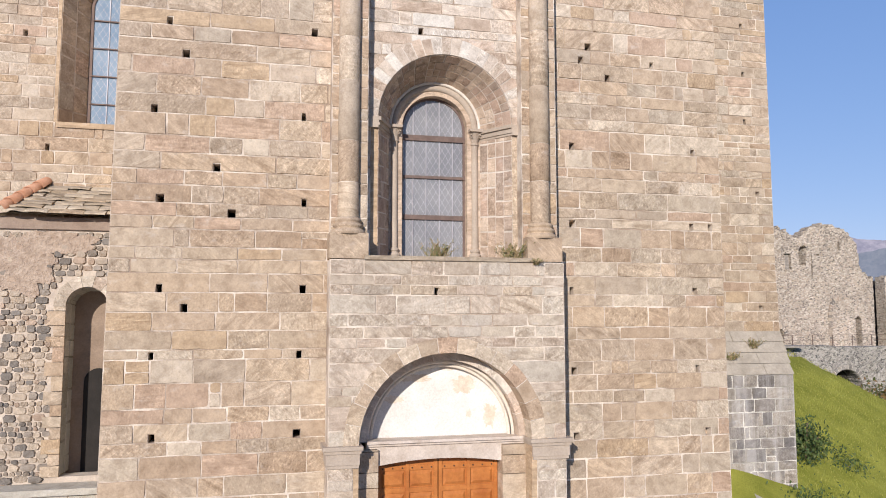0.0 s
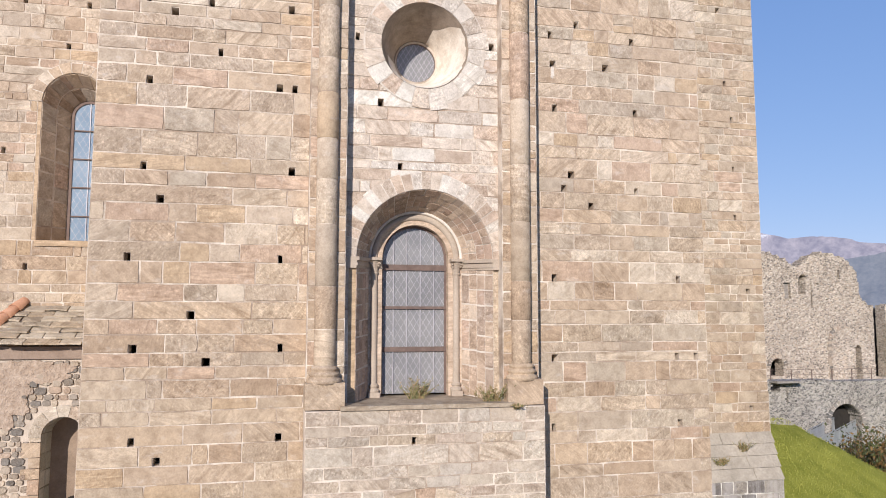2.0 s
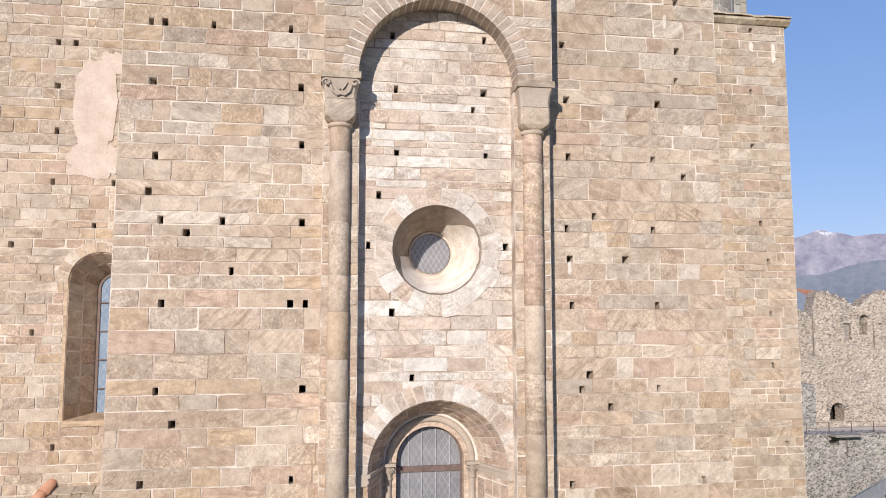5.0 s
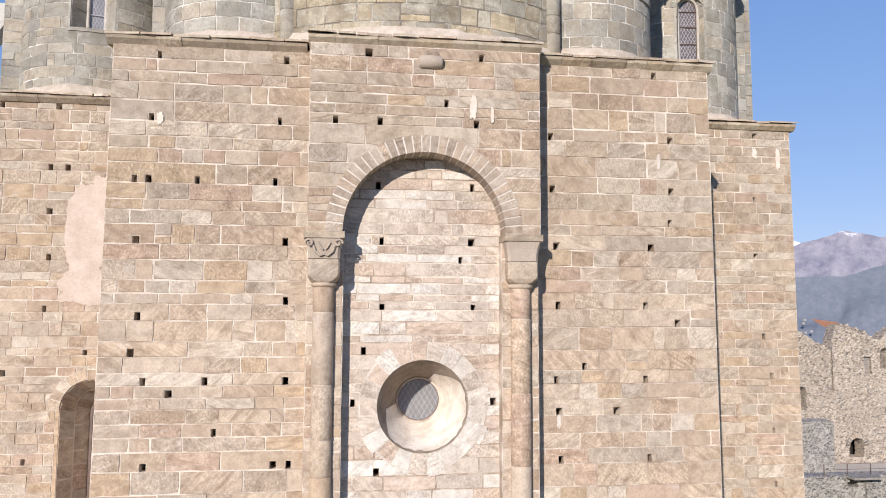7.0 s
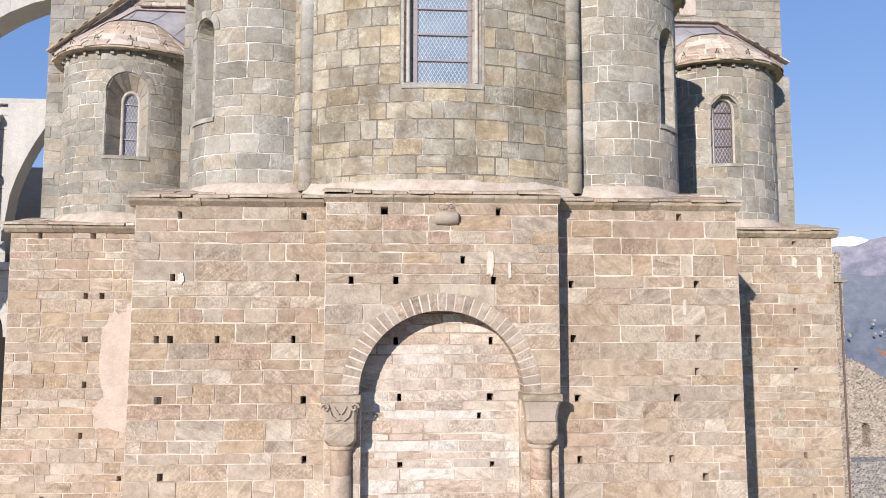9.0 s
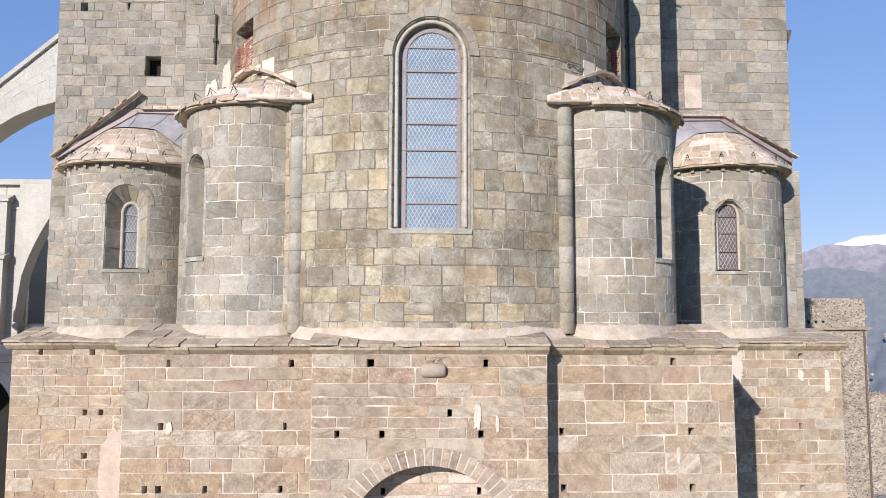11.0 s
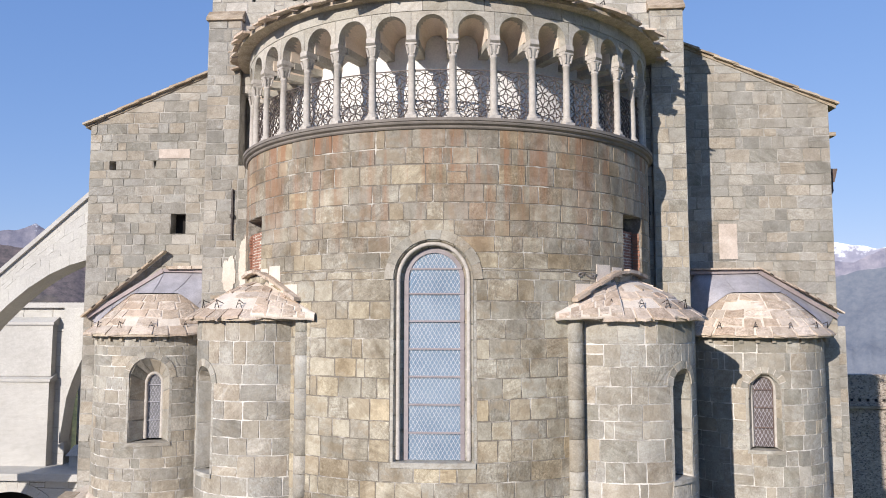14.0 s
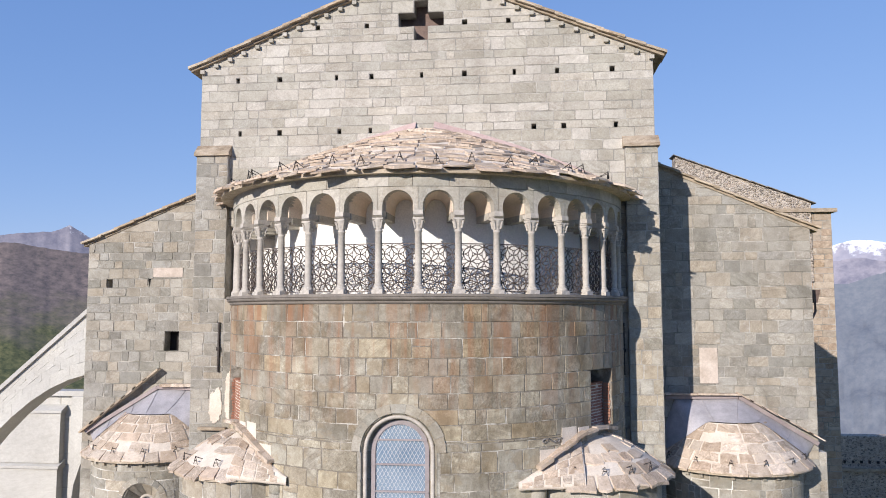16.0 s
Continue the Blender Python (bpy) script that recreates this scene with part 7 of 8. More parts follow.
# ---- flying buttress and new stone wall ----
fb = thing("flying_buttress", "pale new stone flying buttress with a raking coping", "buttress")
zt = lambda x: 29.75 + (x + 10.9) * 0.865
lower = lambda x: 27.7 - 0.20 * (-10.9 - x) - 0.145 * (-10.9 - x) ** 2
rows = 5
for i in range(12):
    for r in range(rows):
        shift = (0.0, 0.31, 0.08, 0.40, 0.17)[r]
        xb, xa = -10.85 - max(0.0, 0.62 * i - shift), -10.85 - (0.62 * (i + 1) - shift)
        b = Build()
        la, lb = lower(xa), lower(xb)
        ta, tb = zt(xa) - 0.12, zt(xb) - 0.12
        if r == 0:
            z = (la, la + 0.42, lb, lb + 0.42)
        else:
            z = (la + 0.42 + (ta - la - 0.42) * (r - 1) / 4, la + 0.42 + (ta - la - 0.42) * r / 4, lb + 0.42 + (tb - lb - 0.42) * (r - 1) / 4, lb + 0.42 + (tb - lb - 0.42) * r / 4)
        g = 0.002
        b.add([(xa + g, y, z[0] + g) if k == 0 else (xb - g, y, z[2] + g) if k == 1 else (xb - g, y, z[3] - g) if k == 2 else (xa + g, y, z[1] - g) for y in (6.92 + (0.03 if r else 0), 7.8) for k in range(4)],
              [(0, 1, 2, 3), (7, 6, 5, 4), (1, 0, 4, 5), (3, 2, 6, 7), (0, 3, 7, 4), (2, 1, 5, 6)])
        part("voussoir" if r == 0 else "stone", b, M_NEW[1], fb)
b = Build()
b.bar((-10.85, 7.36, zt(-10.85) - 0.05), (-18.3, 7.36, zt(-18.3) - 0.05), 1.0, 0.12)
part("coping", b, M_NEW[0], fb)

nw = ashlar("wall_new_stone", "smooth pale new stone wall with string courses", flat(13.3), -30.0, -15.15, 20.3, 26.3, M_NEW, MORTAR_GREY, seed=101, h=(0.38, 0.52), length=(0.7, 1.4), joint=0.008, proud=(0, 0.002), first=20.4, count=240)
b = Build()
b.box(-30, -10.9, 13.1, 13.9, 26.3, 26.5)
part("coping", b, M_NEW[0], nw)
for x0, x1, y0, z0, z1 in ((-30, -15.6, 12.9, 20.3, 23.6), (-30, -15.6, 12.98, 23.7, 25.75)):
    b = Build()
    b.box(x0, x1, y0, 13.35, z0, z1)
    part("buttress_face", b, M_NEW[0], nw)
    b = Build()
    b.add([(x0, y0 - 0.08, z1), (x1 + 0.08, y0 - 0.08, z1), (x1 + 0.08, 13.3, z1 + 0.2), (x0, 13.3, z1 + 0.2), (x0, y0 - 0.08, z1 - 0.1), (x1 + 0.08, y0 - 0.08, z1 - 0.1), (x1 + 0.08, 13.3, z1 - 0.1)], [(0, 1, 2, 3), (4, 5, 1, 0), (5, 6, 2, 1)])
    part("string_course", b, M_NEW[0], nw)
arc = lambda x: 21.2 + 3.6 * math.sqrt(max(0.0, x + 15.15))
for i in range(16):
    xa, xb = -15.15 + 0.22 * i, -15.15 + 0.22 * (i + 1)
    za, zb = arc(xa), arc(xb)
    for n_, (o0, o1) in (("voussoir", (0.0, 0.32)), ("spandrel_stone", (0.32, 9.0))):
        ta, tb = [min(26.3, z + o1) for x, z in ((xa, za), (xb, zb))]
        b = Build()
        b.add([(x, y, z) for y in (12.95, 13.6) for x, z in ((xa, za + o0), (xb, zb + o0), (xb, tb), (xa, ta))], [(0, 1, 2, 3), (1, 0, 4, 5), (7, 6, 5, 4), (3, 2, 6, 7)])
        part(n_, b, M_NEW[1], nw)
b = Build()
b.box(-16.5, -10.5, 16.5, 17.0, 19.5, 24.6)
part("rear_wall", b, M_NEW[0], nw)
nl = ashlar("wall_new_stone_lower", "smooth pale new stone wall over a dark archway", flat(11.9), -30.0, -10.6, 8.0, 20.1, M_NEW, MORTAR_GREY, openings=[Arch(-16.2, 2.0, 7.9, 17.8)], seed=102, h=(0.38, 0.52), length=(0.7, 1.4), joint=0.008, proud=(0, 0.002), first=14.0, count=200, thick=1.4)
ring(nl, flat(11.9), -16.2, 17.8, 1.85, 2.2, 0, math.pi, 15, 0.01, -0.6, M_NEW[1], rng0)
b = Build()
b.box(-30, -10.6, 11.6, 14.0, 20.1, 20.35)
part("coping", b, M_NEW[0], nl)
# Black mass behind the archway, coloured as its shade.
b = Build()
b.box(-30, -10.7, 14.5, 18.0, -2, 20.0)
part("back", b, DARK, nl)

cap_stone = thing("capped_block", "pale new stone block with a sloping cap on the ledge", "stone block")
b = Build(); b.box(-14.75, -13.85, 13.0, 13.7, 20.3, 20.72); part("block", b, M_NEW[0], cap_stone)
b = Build()
b.add([(-14.85, 12.9, 20.74), (-13.75, 12.9, 20.74), (-13.75, 13.8, 20.74), (-14.85, 13.8, 20.74), (-14.6, 13.1, 21.12), (-13.75, 13.1, 21.12), (-13.75, 13.7, 21.12), (-14.6, 13.7, 21.12)], [(0, 1, 5, 4), (1, 2, 6, 5), (2, 3, 7, 6), (3, 0, 4, 7), (4, 5, 6, 7), (3, 2, 1, 0)])
part("cap", b, M_NEW[0], cap_stone)

# ---- walls behind the right aisle ----
ws = ashlar("wall_side_right", "warm stone transept wall far behind the right aisle", flat(20.0), 11.0, 16.66, 5.0, 34.15, M_WARM, MORTAR_GREY, seed=103, count=0, h=(0.2, 0.4), length=(0.35, 0.9))
b = Build(); b.box(10.9, 16.86, 19.79, 20.9, 34.15, 34.32); part("coping", b, M_LEDGE[0], ws)
dp = thing("drainpipe", "brown metal drainpipe with a hopper on the aisle corner", "drainpipe")
b = Build(); b.tube([(11.08, 7.5, 29.95), (11.08, 7.5, 29.65), (10.84, 7.3, 29.3), (10.82, 7.22, 29.0), (10.82, 7.22, 21.3)], 0.035, 8); part("pipe", b, RUST, dp)
b = Build(); b.add([(11.08 + i * w, 7.5 + j * w, z) for z, w in ((29.9, 0.05), (30.28, 0.12)) for j in (-1, 1) for i in (-1, 1)], [(0, 1, 5, 4), (1, 3, 7, 5), (3, 2, 6, 7), (2, 0, 4, 6), (0, 2, 3, 1)]); part("hopper", b, RUST, dp)
b = Build(); b.bar((10.7, 7.5, 30.2), (11.0, 7.5, 30.2), 0.1); part("bracket", b, RUST, dp)

# ---- low building ----
f_low = flat(3.45)
ROUGH_PLASTER = plain_mat("rough_ochre_plaster", (0.34, 0.25, 0.185), (0.53, 0.42, 0.33), 5.0, 0.95, 0, 1.0, 0.3, 13, deep=0.06)
LOW_ARCH = Arch(-7.13, 0.5, 2.1, 5.66)
low = ashlar("wall_low_building", "rubble stone wall with flaking plaster and an arched niche", f_low, -8.95, -5.6, -0.5, 7.55, M_RUBBLE, RUBBLE_MORTAR, openings=[LOW_ARCH], seed=111, h=(0.3, 0.5), length=(0.6, 1.2), thick=0.4, stones=False)
# field stones of the rubble wall, each an uneven domed lump
rub = random.Random(113)
loose, single, z = Build(), 0, 1.9
while z < 7.25:
    row_h = rub.uniform(0.09, 0.17)
    x = -8.95 + rub.uniform(-0.1, 0.0)
    while x < -6.0:
        w = row_h * rub.uniform(0.8, 2.0)
        cx_, cz_ = x + w / 2, z + row_h / 2 + rub.uniform(-0.02, 0.02)
        near_arch = math.hypot(cx_ + 7.13, cz_ - 5.66) < 0.72 if cz_ > 5.66 else abs(cx_ + 7.13) < 0.68
        if not near_arch and x > -8.93:
            n_ = rub.choice((6, 7, 8))
            turn = rub.uniform(0, 6.28)
            rim = []
            for i in range(n_):
                a = turn + 2 * math.pi * i / n_
                q = rub.uniform(0.94, 1.13)
                rim.append((cx_ + (w / 2 - 0.008) * 1.1 * q * math.copysign(abs(math.cos(a)) ** 0.6, math.cos(a)), cz_ + (row_h / 2 - 0.006) * 1.16 * q * math.copysign(abs(math.sin(a)) ** 0.6, math.sin(a))))
            d = rub.uniform(0.012, 0.04)
            one = Build() if single < 300 and z > 4.2 else loose
            one.add([f_low(u, v, -0.02) for u, v in rim] + [f_low(cx_ + (u - cx_) * 0.78, cz_ + (v - cz_) * 0.78, d + rub.uniform(-0.006, 0.006)) for u, v in rim],
                    [(i, (i + 1) % n_, n_ + (i + 1) % n_, n_ + i) for i in range(n_)] + [tuple(range(n_, 2 * n_))])
            if one is not loose:
                part("stone", one, M_RUBBLE[1], low)
                single += 1
        x += w
    z += row_h
tagged(part("stonework", loose, M_RUBBLE[0], low), kind="stuff")
b = Build(); b.box(-8.95, -5.6, 3.39, 3.5, 7.30, 7.56); part("eave_band", b, plain_mat("brown_eave_plaster", (0.24, 0.175, 0.135), (0.37, 0.285, 0.225), 2.5, 0.95, 0, 0.6, deep=0.02), low, "brown plastered band under the eave")
ring(low, f_low, -7.13, 5.66, 0.42, 0.66, 0, math.pi, 7, 0.03, -0.25, M_PORTAL[1], rng0, joint=0.01, bed_mat=MORTAR_GREY)
z = 2.1
k = 0
while z < 5.6:
    h = rng0.uniform(0.22, 0.34)
    for s in (-1, 1):
        w = 0.22 if (k + (s > 0)) % 2 else 0.36
        x = -7.13 + s * 0.42
        b = Build()
        b.box(min(x, x + s * w), max(x, x + s * w), 3.42, 3.8, z + 0.008, z + h - 0.008)
        part("quoin", b, M_WARM[1], low)
    z += h
    k += 1
splay(low, f_low, arch_line(-7.13, 0.42, 2.1, 5.66, 10), -0.02, arch_line(-7.13, 0.40, 2.1, 5.62, 10), -0.7, 2, (1, 2), M_PALE[1], MORTAR_GREY, rng0)
# The niche's shade is put into its brown back.
b = Build(); b.box(-7.7, -6.5, 4.12, 4.2, 2.0, 6.3); part("niche_back", b, plain_mat("brown_shaded_plaster", (0.22, 0.16, 0.115), (0.34, 0.255, 0.19), 2.0, 0.95), low)
# Flat black shape, painted for the darkness of a small opening.
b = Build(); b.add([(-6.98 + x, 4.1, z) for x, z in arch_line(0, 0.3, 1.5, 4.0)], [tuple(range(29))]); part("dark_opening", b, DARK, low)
for i, (c, zc, w, h) in enumerate(((-8.45, 6.55, 0.62, 0.62), (-7.75, 7.02, 0.75, 0.24))):
    patch("plaster_patch", "rough pinkish lime plaster", f_low, c, zc, w, h, 0.036 + 0.004 * i, ROUGH_PLASTER, 21.0 + i, low, rag=0.34)
lr = Build()
lr.add([(-8.7, 3.2, 7.62), (-5.7, 3.2, 7.62), (-5.7, 4.62, 8.42), (-8.3, 4.62, 8.42), (-9.2, 4.62, 7.7), (-9.2, 3.3, 7.55)], [(0, 1, 2, 3), (0, 3, 4, 5)])
lowroof = tagged(part("roof_low_building", lr, M_LEDGE[0]), "lean-to roof of grey stone slabs with clay ridge tiles", "roof", "", "structure")
for r in range(7):
    x = -8.75 + 0.06 * r
    while x < -5.8:
        w = rng0.uniform(0.3, 0.75)
        y0, y1 = 3.10 + 0.205 * r, 3.10 + 0.205 * r + 0.30
        z0, z1 = 7.60 + 0.115 * r, 7.60 + 0.115 * r + 0.13
        zj, th = rng0.uniform(0.0, 0.035), rng0.uniform(0.025, 0.045)
        j = lambda q=0.07: rng0.uniform(-q, q)
        c = [(x + 0.01, y0 + j(), z0 + 0.035 + zj), (x + w * 0.5 + j(0.05), y0 - 0.03 + j(), z0 + 0.04 + zj), (x + w - 0.01, y0 + j(), z0 + 0.035 + zj * 0.5), (x + w - 0.01, y1, z1 + 0.03), (x + 0.01, y1, z1 + 0.03)]
        sl = Build()
        sl.add(c + [(a_, b_, d - th) for a_, b_, d in c], [(0, 1, 2, 3, 4), (5, 6, 1, 0), (6, 7, 2, 1), (7, 8, 3, 2), (9, 5, 0, 4), (9, 8, 7, 6, 5)])
        part("slab", sl, M_LEDGE[1], lowroof)
        x += w
for i in range(5):
    p0 = Vector((-8.85, 3.15, 7.66)).lerp(Vector((-8.35, 4.6, 8.5)), i / 5)
    p1 = Vector((-8.85, 3.15, 7.66)).lerp(Vector((-8.35, 4.6, 8.5)), (i + 1.15) / 5)
    b = Build()
    n = 10
    ax = (p1 - p0).normalized()
    sd = ax.cross(Vector((0, 0, 1))).normalized()
    up = sd.cross(ax)
    pts = []
    for p, r in ((p0, 0.15), (p1, 0.12)):
        for rr in (r, r - 0.02):
            pts += [p + sd * rr * math.cos(math.pi * j / n) + up * (rr * math.sin(math.pi * j / n)) for j in range(n + 1)]
    N = n + 1
    b.add(pts, [(j, j + 1, 2 * N + j + 1, 2 * N + j) for j in range(n)] + [(j, N + j, N + j + 1, j + 1) for j in range(n)] + [(N + j, 3 * N + j, 3 * N + j + 1, N + j + 1) for j in range(n)])
    part("ridge_tile", b, CLAY, lowroof, "", True)
# low parapet before it
pp = ashlar("wall_low_parapet", "low pale ashlar parapet", flat(2.9), -9.5, -6.06, -0.5, 1.85, M_PALE, MORTAR, seed=113, h=(0.2, 0.3), length=(0.4, 0.8), count=60)
b = Build(); b.box(-9.5, -6.06, 2.8, 3.5, 1.85, 1.98); part("coping", b, M_PALE[0], pp)

# ---- weathered block under the right wing ----
bb = ashlar("wall_base_block", "stained grey stone plinth with a sloping top", flat(3.9), 6.0, 10.68, -0.8, 3.86, M_BASE, MORTAR_WHITE, seed=121, h=(0.2, 0.4), length=(0.3, 0.75), thick=1.0)
SLOPE = plain_mat("weathered_slope_stone", (0.30, 0.26, 0.205), (0.46, 0.40, 0.325), 1.8, 0.95, 0, 0.8, fine_scale=14, deep=0.03)
for k in range(4):
    za, zc = 3.86 + 0.29 * k, 3.86 + 0.29 * (k + 1)
    ya, yc = 3.88 + 0.18 * k, 3.88 + 0.18 * (k + 1)
    x = 6.0
    end = 10.7 + 0.045 * k
    while x < end - 0.04:
        xe = min(end, x + rng0.uniform(0.6, 1.2))
        if end - xe < 0.3:
            xe = end
        b = Build()
        e = rng0.uniform(0.0, 0.02)
        b.add([(x + 0.006, ya - e, za + 0.005), (xe - 0.006, ya - e, za + 0.005), (xe - 0.006, yc - e, zc - 0.005), (x + 0.006, yc - e, zc - 0.005), (x + 0.006, yc + 0.4, za), (xe - 0.006, yc + 0.4, za), (xe - 0.006, yc + 0.4, zc - 0.005), (x + 0.006, yc + 0.4, zc - 0.005)],
              [(0, 1, 2, 3), (1, 5, 6, 2), (4, 0, 3, 7), (3, 2, 6, 7), (0, 4, 5, 1)])
        part("sloping_stone", b, SLOPE, bb)
        x = xe


# ---- ruins beyond the slope ----
FIELD = [(0.44, 0.38, 0.315), (0.30, 0.255, 0.21), (0.53, 0.46, 0.38), (0.62, 0.55, 0.465), (0.40, 0.33, 0.265), (0.50, 0.41, 0.32), (0.20, 0.175, 0.15)]
GREY_FIELD = [(0.27, 0.255, 0.235), (0.19, 0.18, 0.165), (0.34, 0.315, 0.285), (0.40, 0.375, 0.34), (0.23, 0.215, 0.195), (0.13, 0.125, 0.12)]
FAR_RUBBLE = rubble_mat("field_stone_wall", FIELD, (0.46, 0.40, 0.335), 5.2)
TERRACE_RUBBLE = rubble_mat("grey_field_stone_wall", GREY_FIELD, (0.45, 0.42, 0.38), 4.2)
NEAR_RUBBLE = rubble_mat("pebbly_rubble_wall", FIELD, (0.55, 0.475, 0.40), 8.5)
ORANGE = plain_mat("orange_tile_roof", (0.42, 0.17, 0.08), (0.55, 0.26, 0.13), 1.5, 0.85)


def ruin(name, label, y, thick, outline, z0, openings, mat, seed, cell=0.25, rough=0.25):
    """A broken rubble wall; its head follows the outline of (x, z), openings go through it."""
    def head(x):
        for (xa, za), (xb, zb) in zip(outline, outline[1:]):
            if xa <= x <= xb:
                return za + (zb - za) * (x - xa) / (xb - xa) + rough * noise.noise(Vector((x * 2.3 + seed, seed, 0)))
        return z0
    x0, x1 = outline[0][0], outline[-1][0]
    nx, nz = int((x1 - x0) / cell), int((max(z for _, z in outline) + 0.5 - z0) / cell)
    inside = lambda i, j: 0 <= i < nx and 0 <= j < nz and z0 + (j + 0.6) * cell < head(x0 + (i + 0.5) * cell) and not any(o.at(z0 + (j + 0.5) * cell) and o.at(z0 + (j + 0.5) * cell)[0] < x0 + (i + 0.5) * cell < o.at(z0 + (j + 0.5) * cell)[1] for o in openings)
    on = {(i, j) for i in range(nx) for j in range(nz) if inside(i, j)}
    b, at = Build(), {}

    def vert(i, j, k):
        if (i, j, k) not in at:
            q = Vector((i * 1.7 + seed, j * 1.7, k * 3.0))
            at[i, j, k] = len(b.v)
            b.v.append((x0 + i * cell + 0.35 * cell * noise.noise(q), y + k * thick + 0.10 * noise.noise(q + Vector((9, 0, 0))), z0 + j * cell + 0.35 * cell * noise.noise(q + Vector((0, 9, 0)))))
        return at[i, j, k]
    for i, j in on:
        b.f.append((vert(i, j, 0), vert(i + 1, j, 0), vert(i + 1, j + 1, 0), vert(i, j + 1, 0)))
        b.f.append((vert(i, j + 1, 1), vert(i + 1, j + 1, 1), vert(i + 1, j, 1), vert(i, j, 1)))
        for di, dj, p0, p1 in ((-1, 0, (0, 1), (0, 0)), (1, 0, (1, 0), (1, 1)), (0, -1, (0, 0), (1, 0)), (0, 1, (1, 1), (0, 1))):
            if (i + di, j + dj) not in on:
                b.f.append((vert(i + p0[0], j + p0[1], 0), vert(i + p0[0], j + p0[1], 1), vert(i + p1[0], j + p1[1], 1), vert(i + p1[0], j + p1[1], 0)))
    return tagged(part(name, b, mat), label, "wall", "", "structure")


wr = ruin("wall_ruin", "broken field-stone ruin with empty arched windows", 52.0, 1.3, [(37, 13.6), (39, 14.4), (41.2, 14.5), (42.8, 13.4), (44.7, 12.5), (44.95, 13.1), (45.3, 14.4), (46.0, 14.95), (47, 14.5), (48.5, 14.0), (49.8, 13.15), (50.2, 13.6), (51.4, 14.5), (53.2, 14.95), (54.6, 14.7), (56.0, 14.1), (57.0, 13.0), (57.35, 10.35), (58.4, 9.3), (61, 9.45), (66, 9.9), (70, 8.0)],
     -3.0, [Arch(50.4, 0.43, 10.5, 12.1), Rect(48.2, 48.95, 10.0, 11.75), Arch(47.1, 0.75, 2.2, 3.25), Arch(56.85, 0.4, 1.6, 4.85), Rect(58.95, 60.35, 2.0, 10.5), Arch(41.75, 0.38, 6.7, 8.5), Rect(54.68, 54.95, 12.2, 13.1), Rect(51.45, 51.6, 9.2, 11.7), Rect(44.85, 45.0, 8.6, 13.2), Rect(53.2, 53.45, 9.9, 10.1), Rect(52.2, 52.4, 11.6, 11.75)], FAR_RUBBLE, 4.0, cell=0.15, rough=0.35)
ring(wr, flat(52.0), 50.4, 12.1, 0.46, 0.72, 0.0, math.pi, 9, 0.12, -0.4, M_RUBBLE[1], rng0, joint=0.04)
ring(wr, flat(52.0), 47.1, 3.25, 0.78, 1.15, 0.0, math.pi, 11, 0.14, -0.4, M_RUBBLE[1], rng0, joint=0.04)
ring(wr, flat(52.0), 54.6, 5.9, 1.0, 1.3, 1.4, math.pi, 7, 0.1, -0.2, M_RUBBLE[1], rng0, joint=0.04)
b = Build(); b.box(48.1, 49.05, 52.35, 52.5, 9.9, 11.85); part("blocking", b, M_GREY[0], wr, "grey stone blocking of a window")
for x, z0, z1 in ((53.4, 2.0, 5.9),):
    z = z0
    while z < z1:
        b = Build(); h = rng0.uniform(0.2, 0.4); b.box(x - rng0.uniform(0.1, 0.3), x + rng0.uniform(0.15, 0.3), 51.93, 52.1, z, z + h - 0.03); part("quoin", b, M_RUBBLE[1], wr); z += h
# Added black boxes: the shade seen through the ruin's openings, as colour.
shade = Build()
shade.box(36, 57.8, 54.5, 55.0, -3, 9.0)
shade.box(57.8, 64.0, 55.5, 56.0, -3, 9.2)
shade.box(57.9, 58.3, 53.2, 56.0, -3, 9.1)
tagged(part("wall_ruin_inner", shade, DARK), "near-black boxes for the shade inside the ruin", "wall", "", "structure")
b = Build()
b.add([(40.6, 53.6, 12.6), (45.0, 53.6, 12.6), (45.0, 57.5, 14.0), (40.6, 57.5, 14.0), (40.6, 53.6, 12.4), (45.0, 53.6, 12.4)], [(0, 1, 2, 3), (4, 5, 1, 0)])
b.add([(45.2, 53.4, 14.5), (48.8, 53.4, 14.2), (48.3, 56.0, 15.0), (45.6, 56.0, 15.3)], [(0, 1, 2, 3)])
tagged(part("roof_ruin", b, ORANGE), "low orange tiled roofs behind the ruin", "roof", "", "structure")
wt = ruin("wall_terrace", "grey field-stone terrace wall with an archway", 42.0, 1.5, [(34, 2.75), (66, 2.55)], -7.0, [Arch(46.2, 1.6, -4.5, -0.95), Arch(39.3, 0.45, 1.8, 2.1), Rect(40.35, 40.5, 0.7, 2.2)], TERRACE_RUBBLE, 9.0, cell=0.15, rough=0.05)
ring(wt, flat(42.0), 46.2, -0.95, 1.61, 2.0, 0.0, math.pi, 15, 0.08, -0.4, M_GREY[1], rng0, joint=0.04)
b = Build()
b.box(34, 44.5, 43.6, 51.9, -7, 1.7)
b.box(44.5, 49, 43.6, 51.9, 0.8, 1.7)
b.box(49, 66, 43.6, 51.9, -7, 1.7)
tagged(part("terrace", b, plain_mat("pale_trodden_gravel", (0.50, 0.44, 0.375), (0.62, 0.555, 0.475), 0.6, 0.95)), "stone-paved terrace behind the wall", "terrace", "", "structure")
ruin("wall_bastion", "grey field-stone bastion before the ruin", 48.0, 2.0, [(35, 6.3), (42.1, 6.2)], -4.0, [], TERRACE_RUBBLE, 19.0, cell=0.2, rough=0.1)
# Black plate stands for the shade under the terrace arch.
b = Build(); b.box(44.5, 49, 43.4, 43.55, -7, 0.8); part("dark_back", b, DARK, wt)
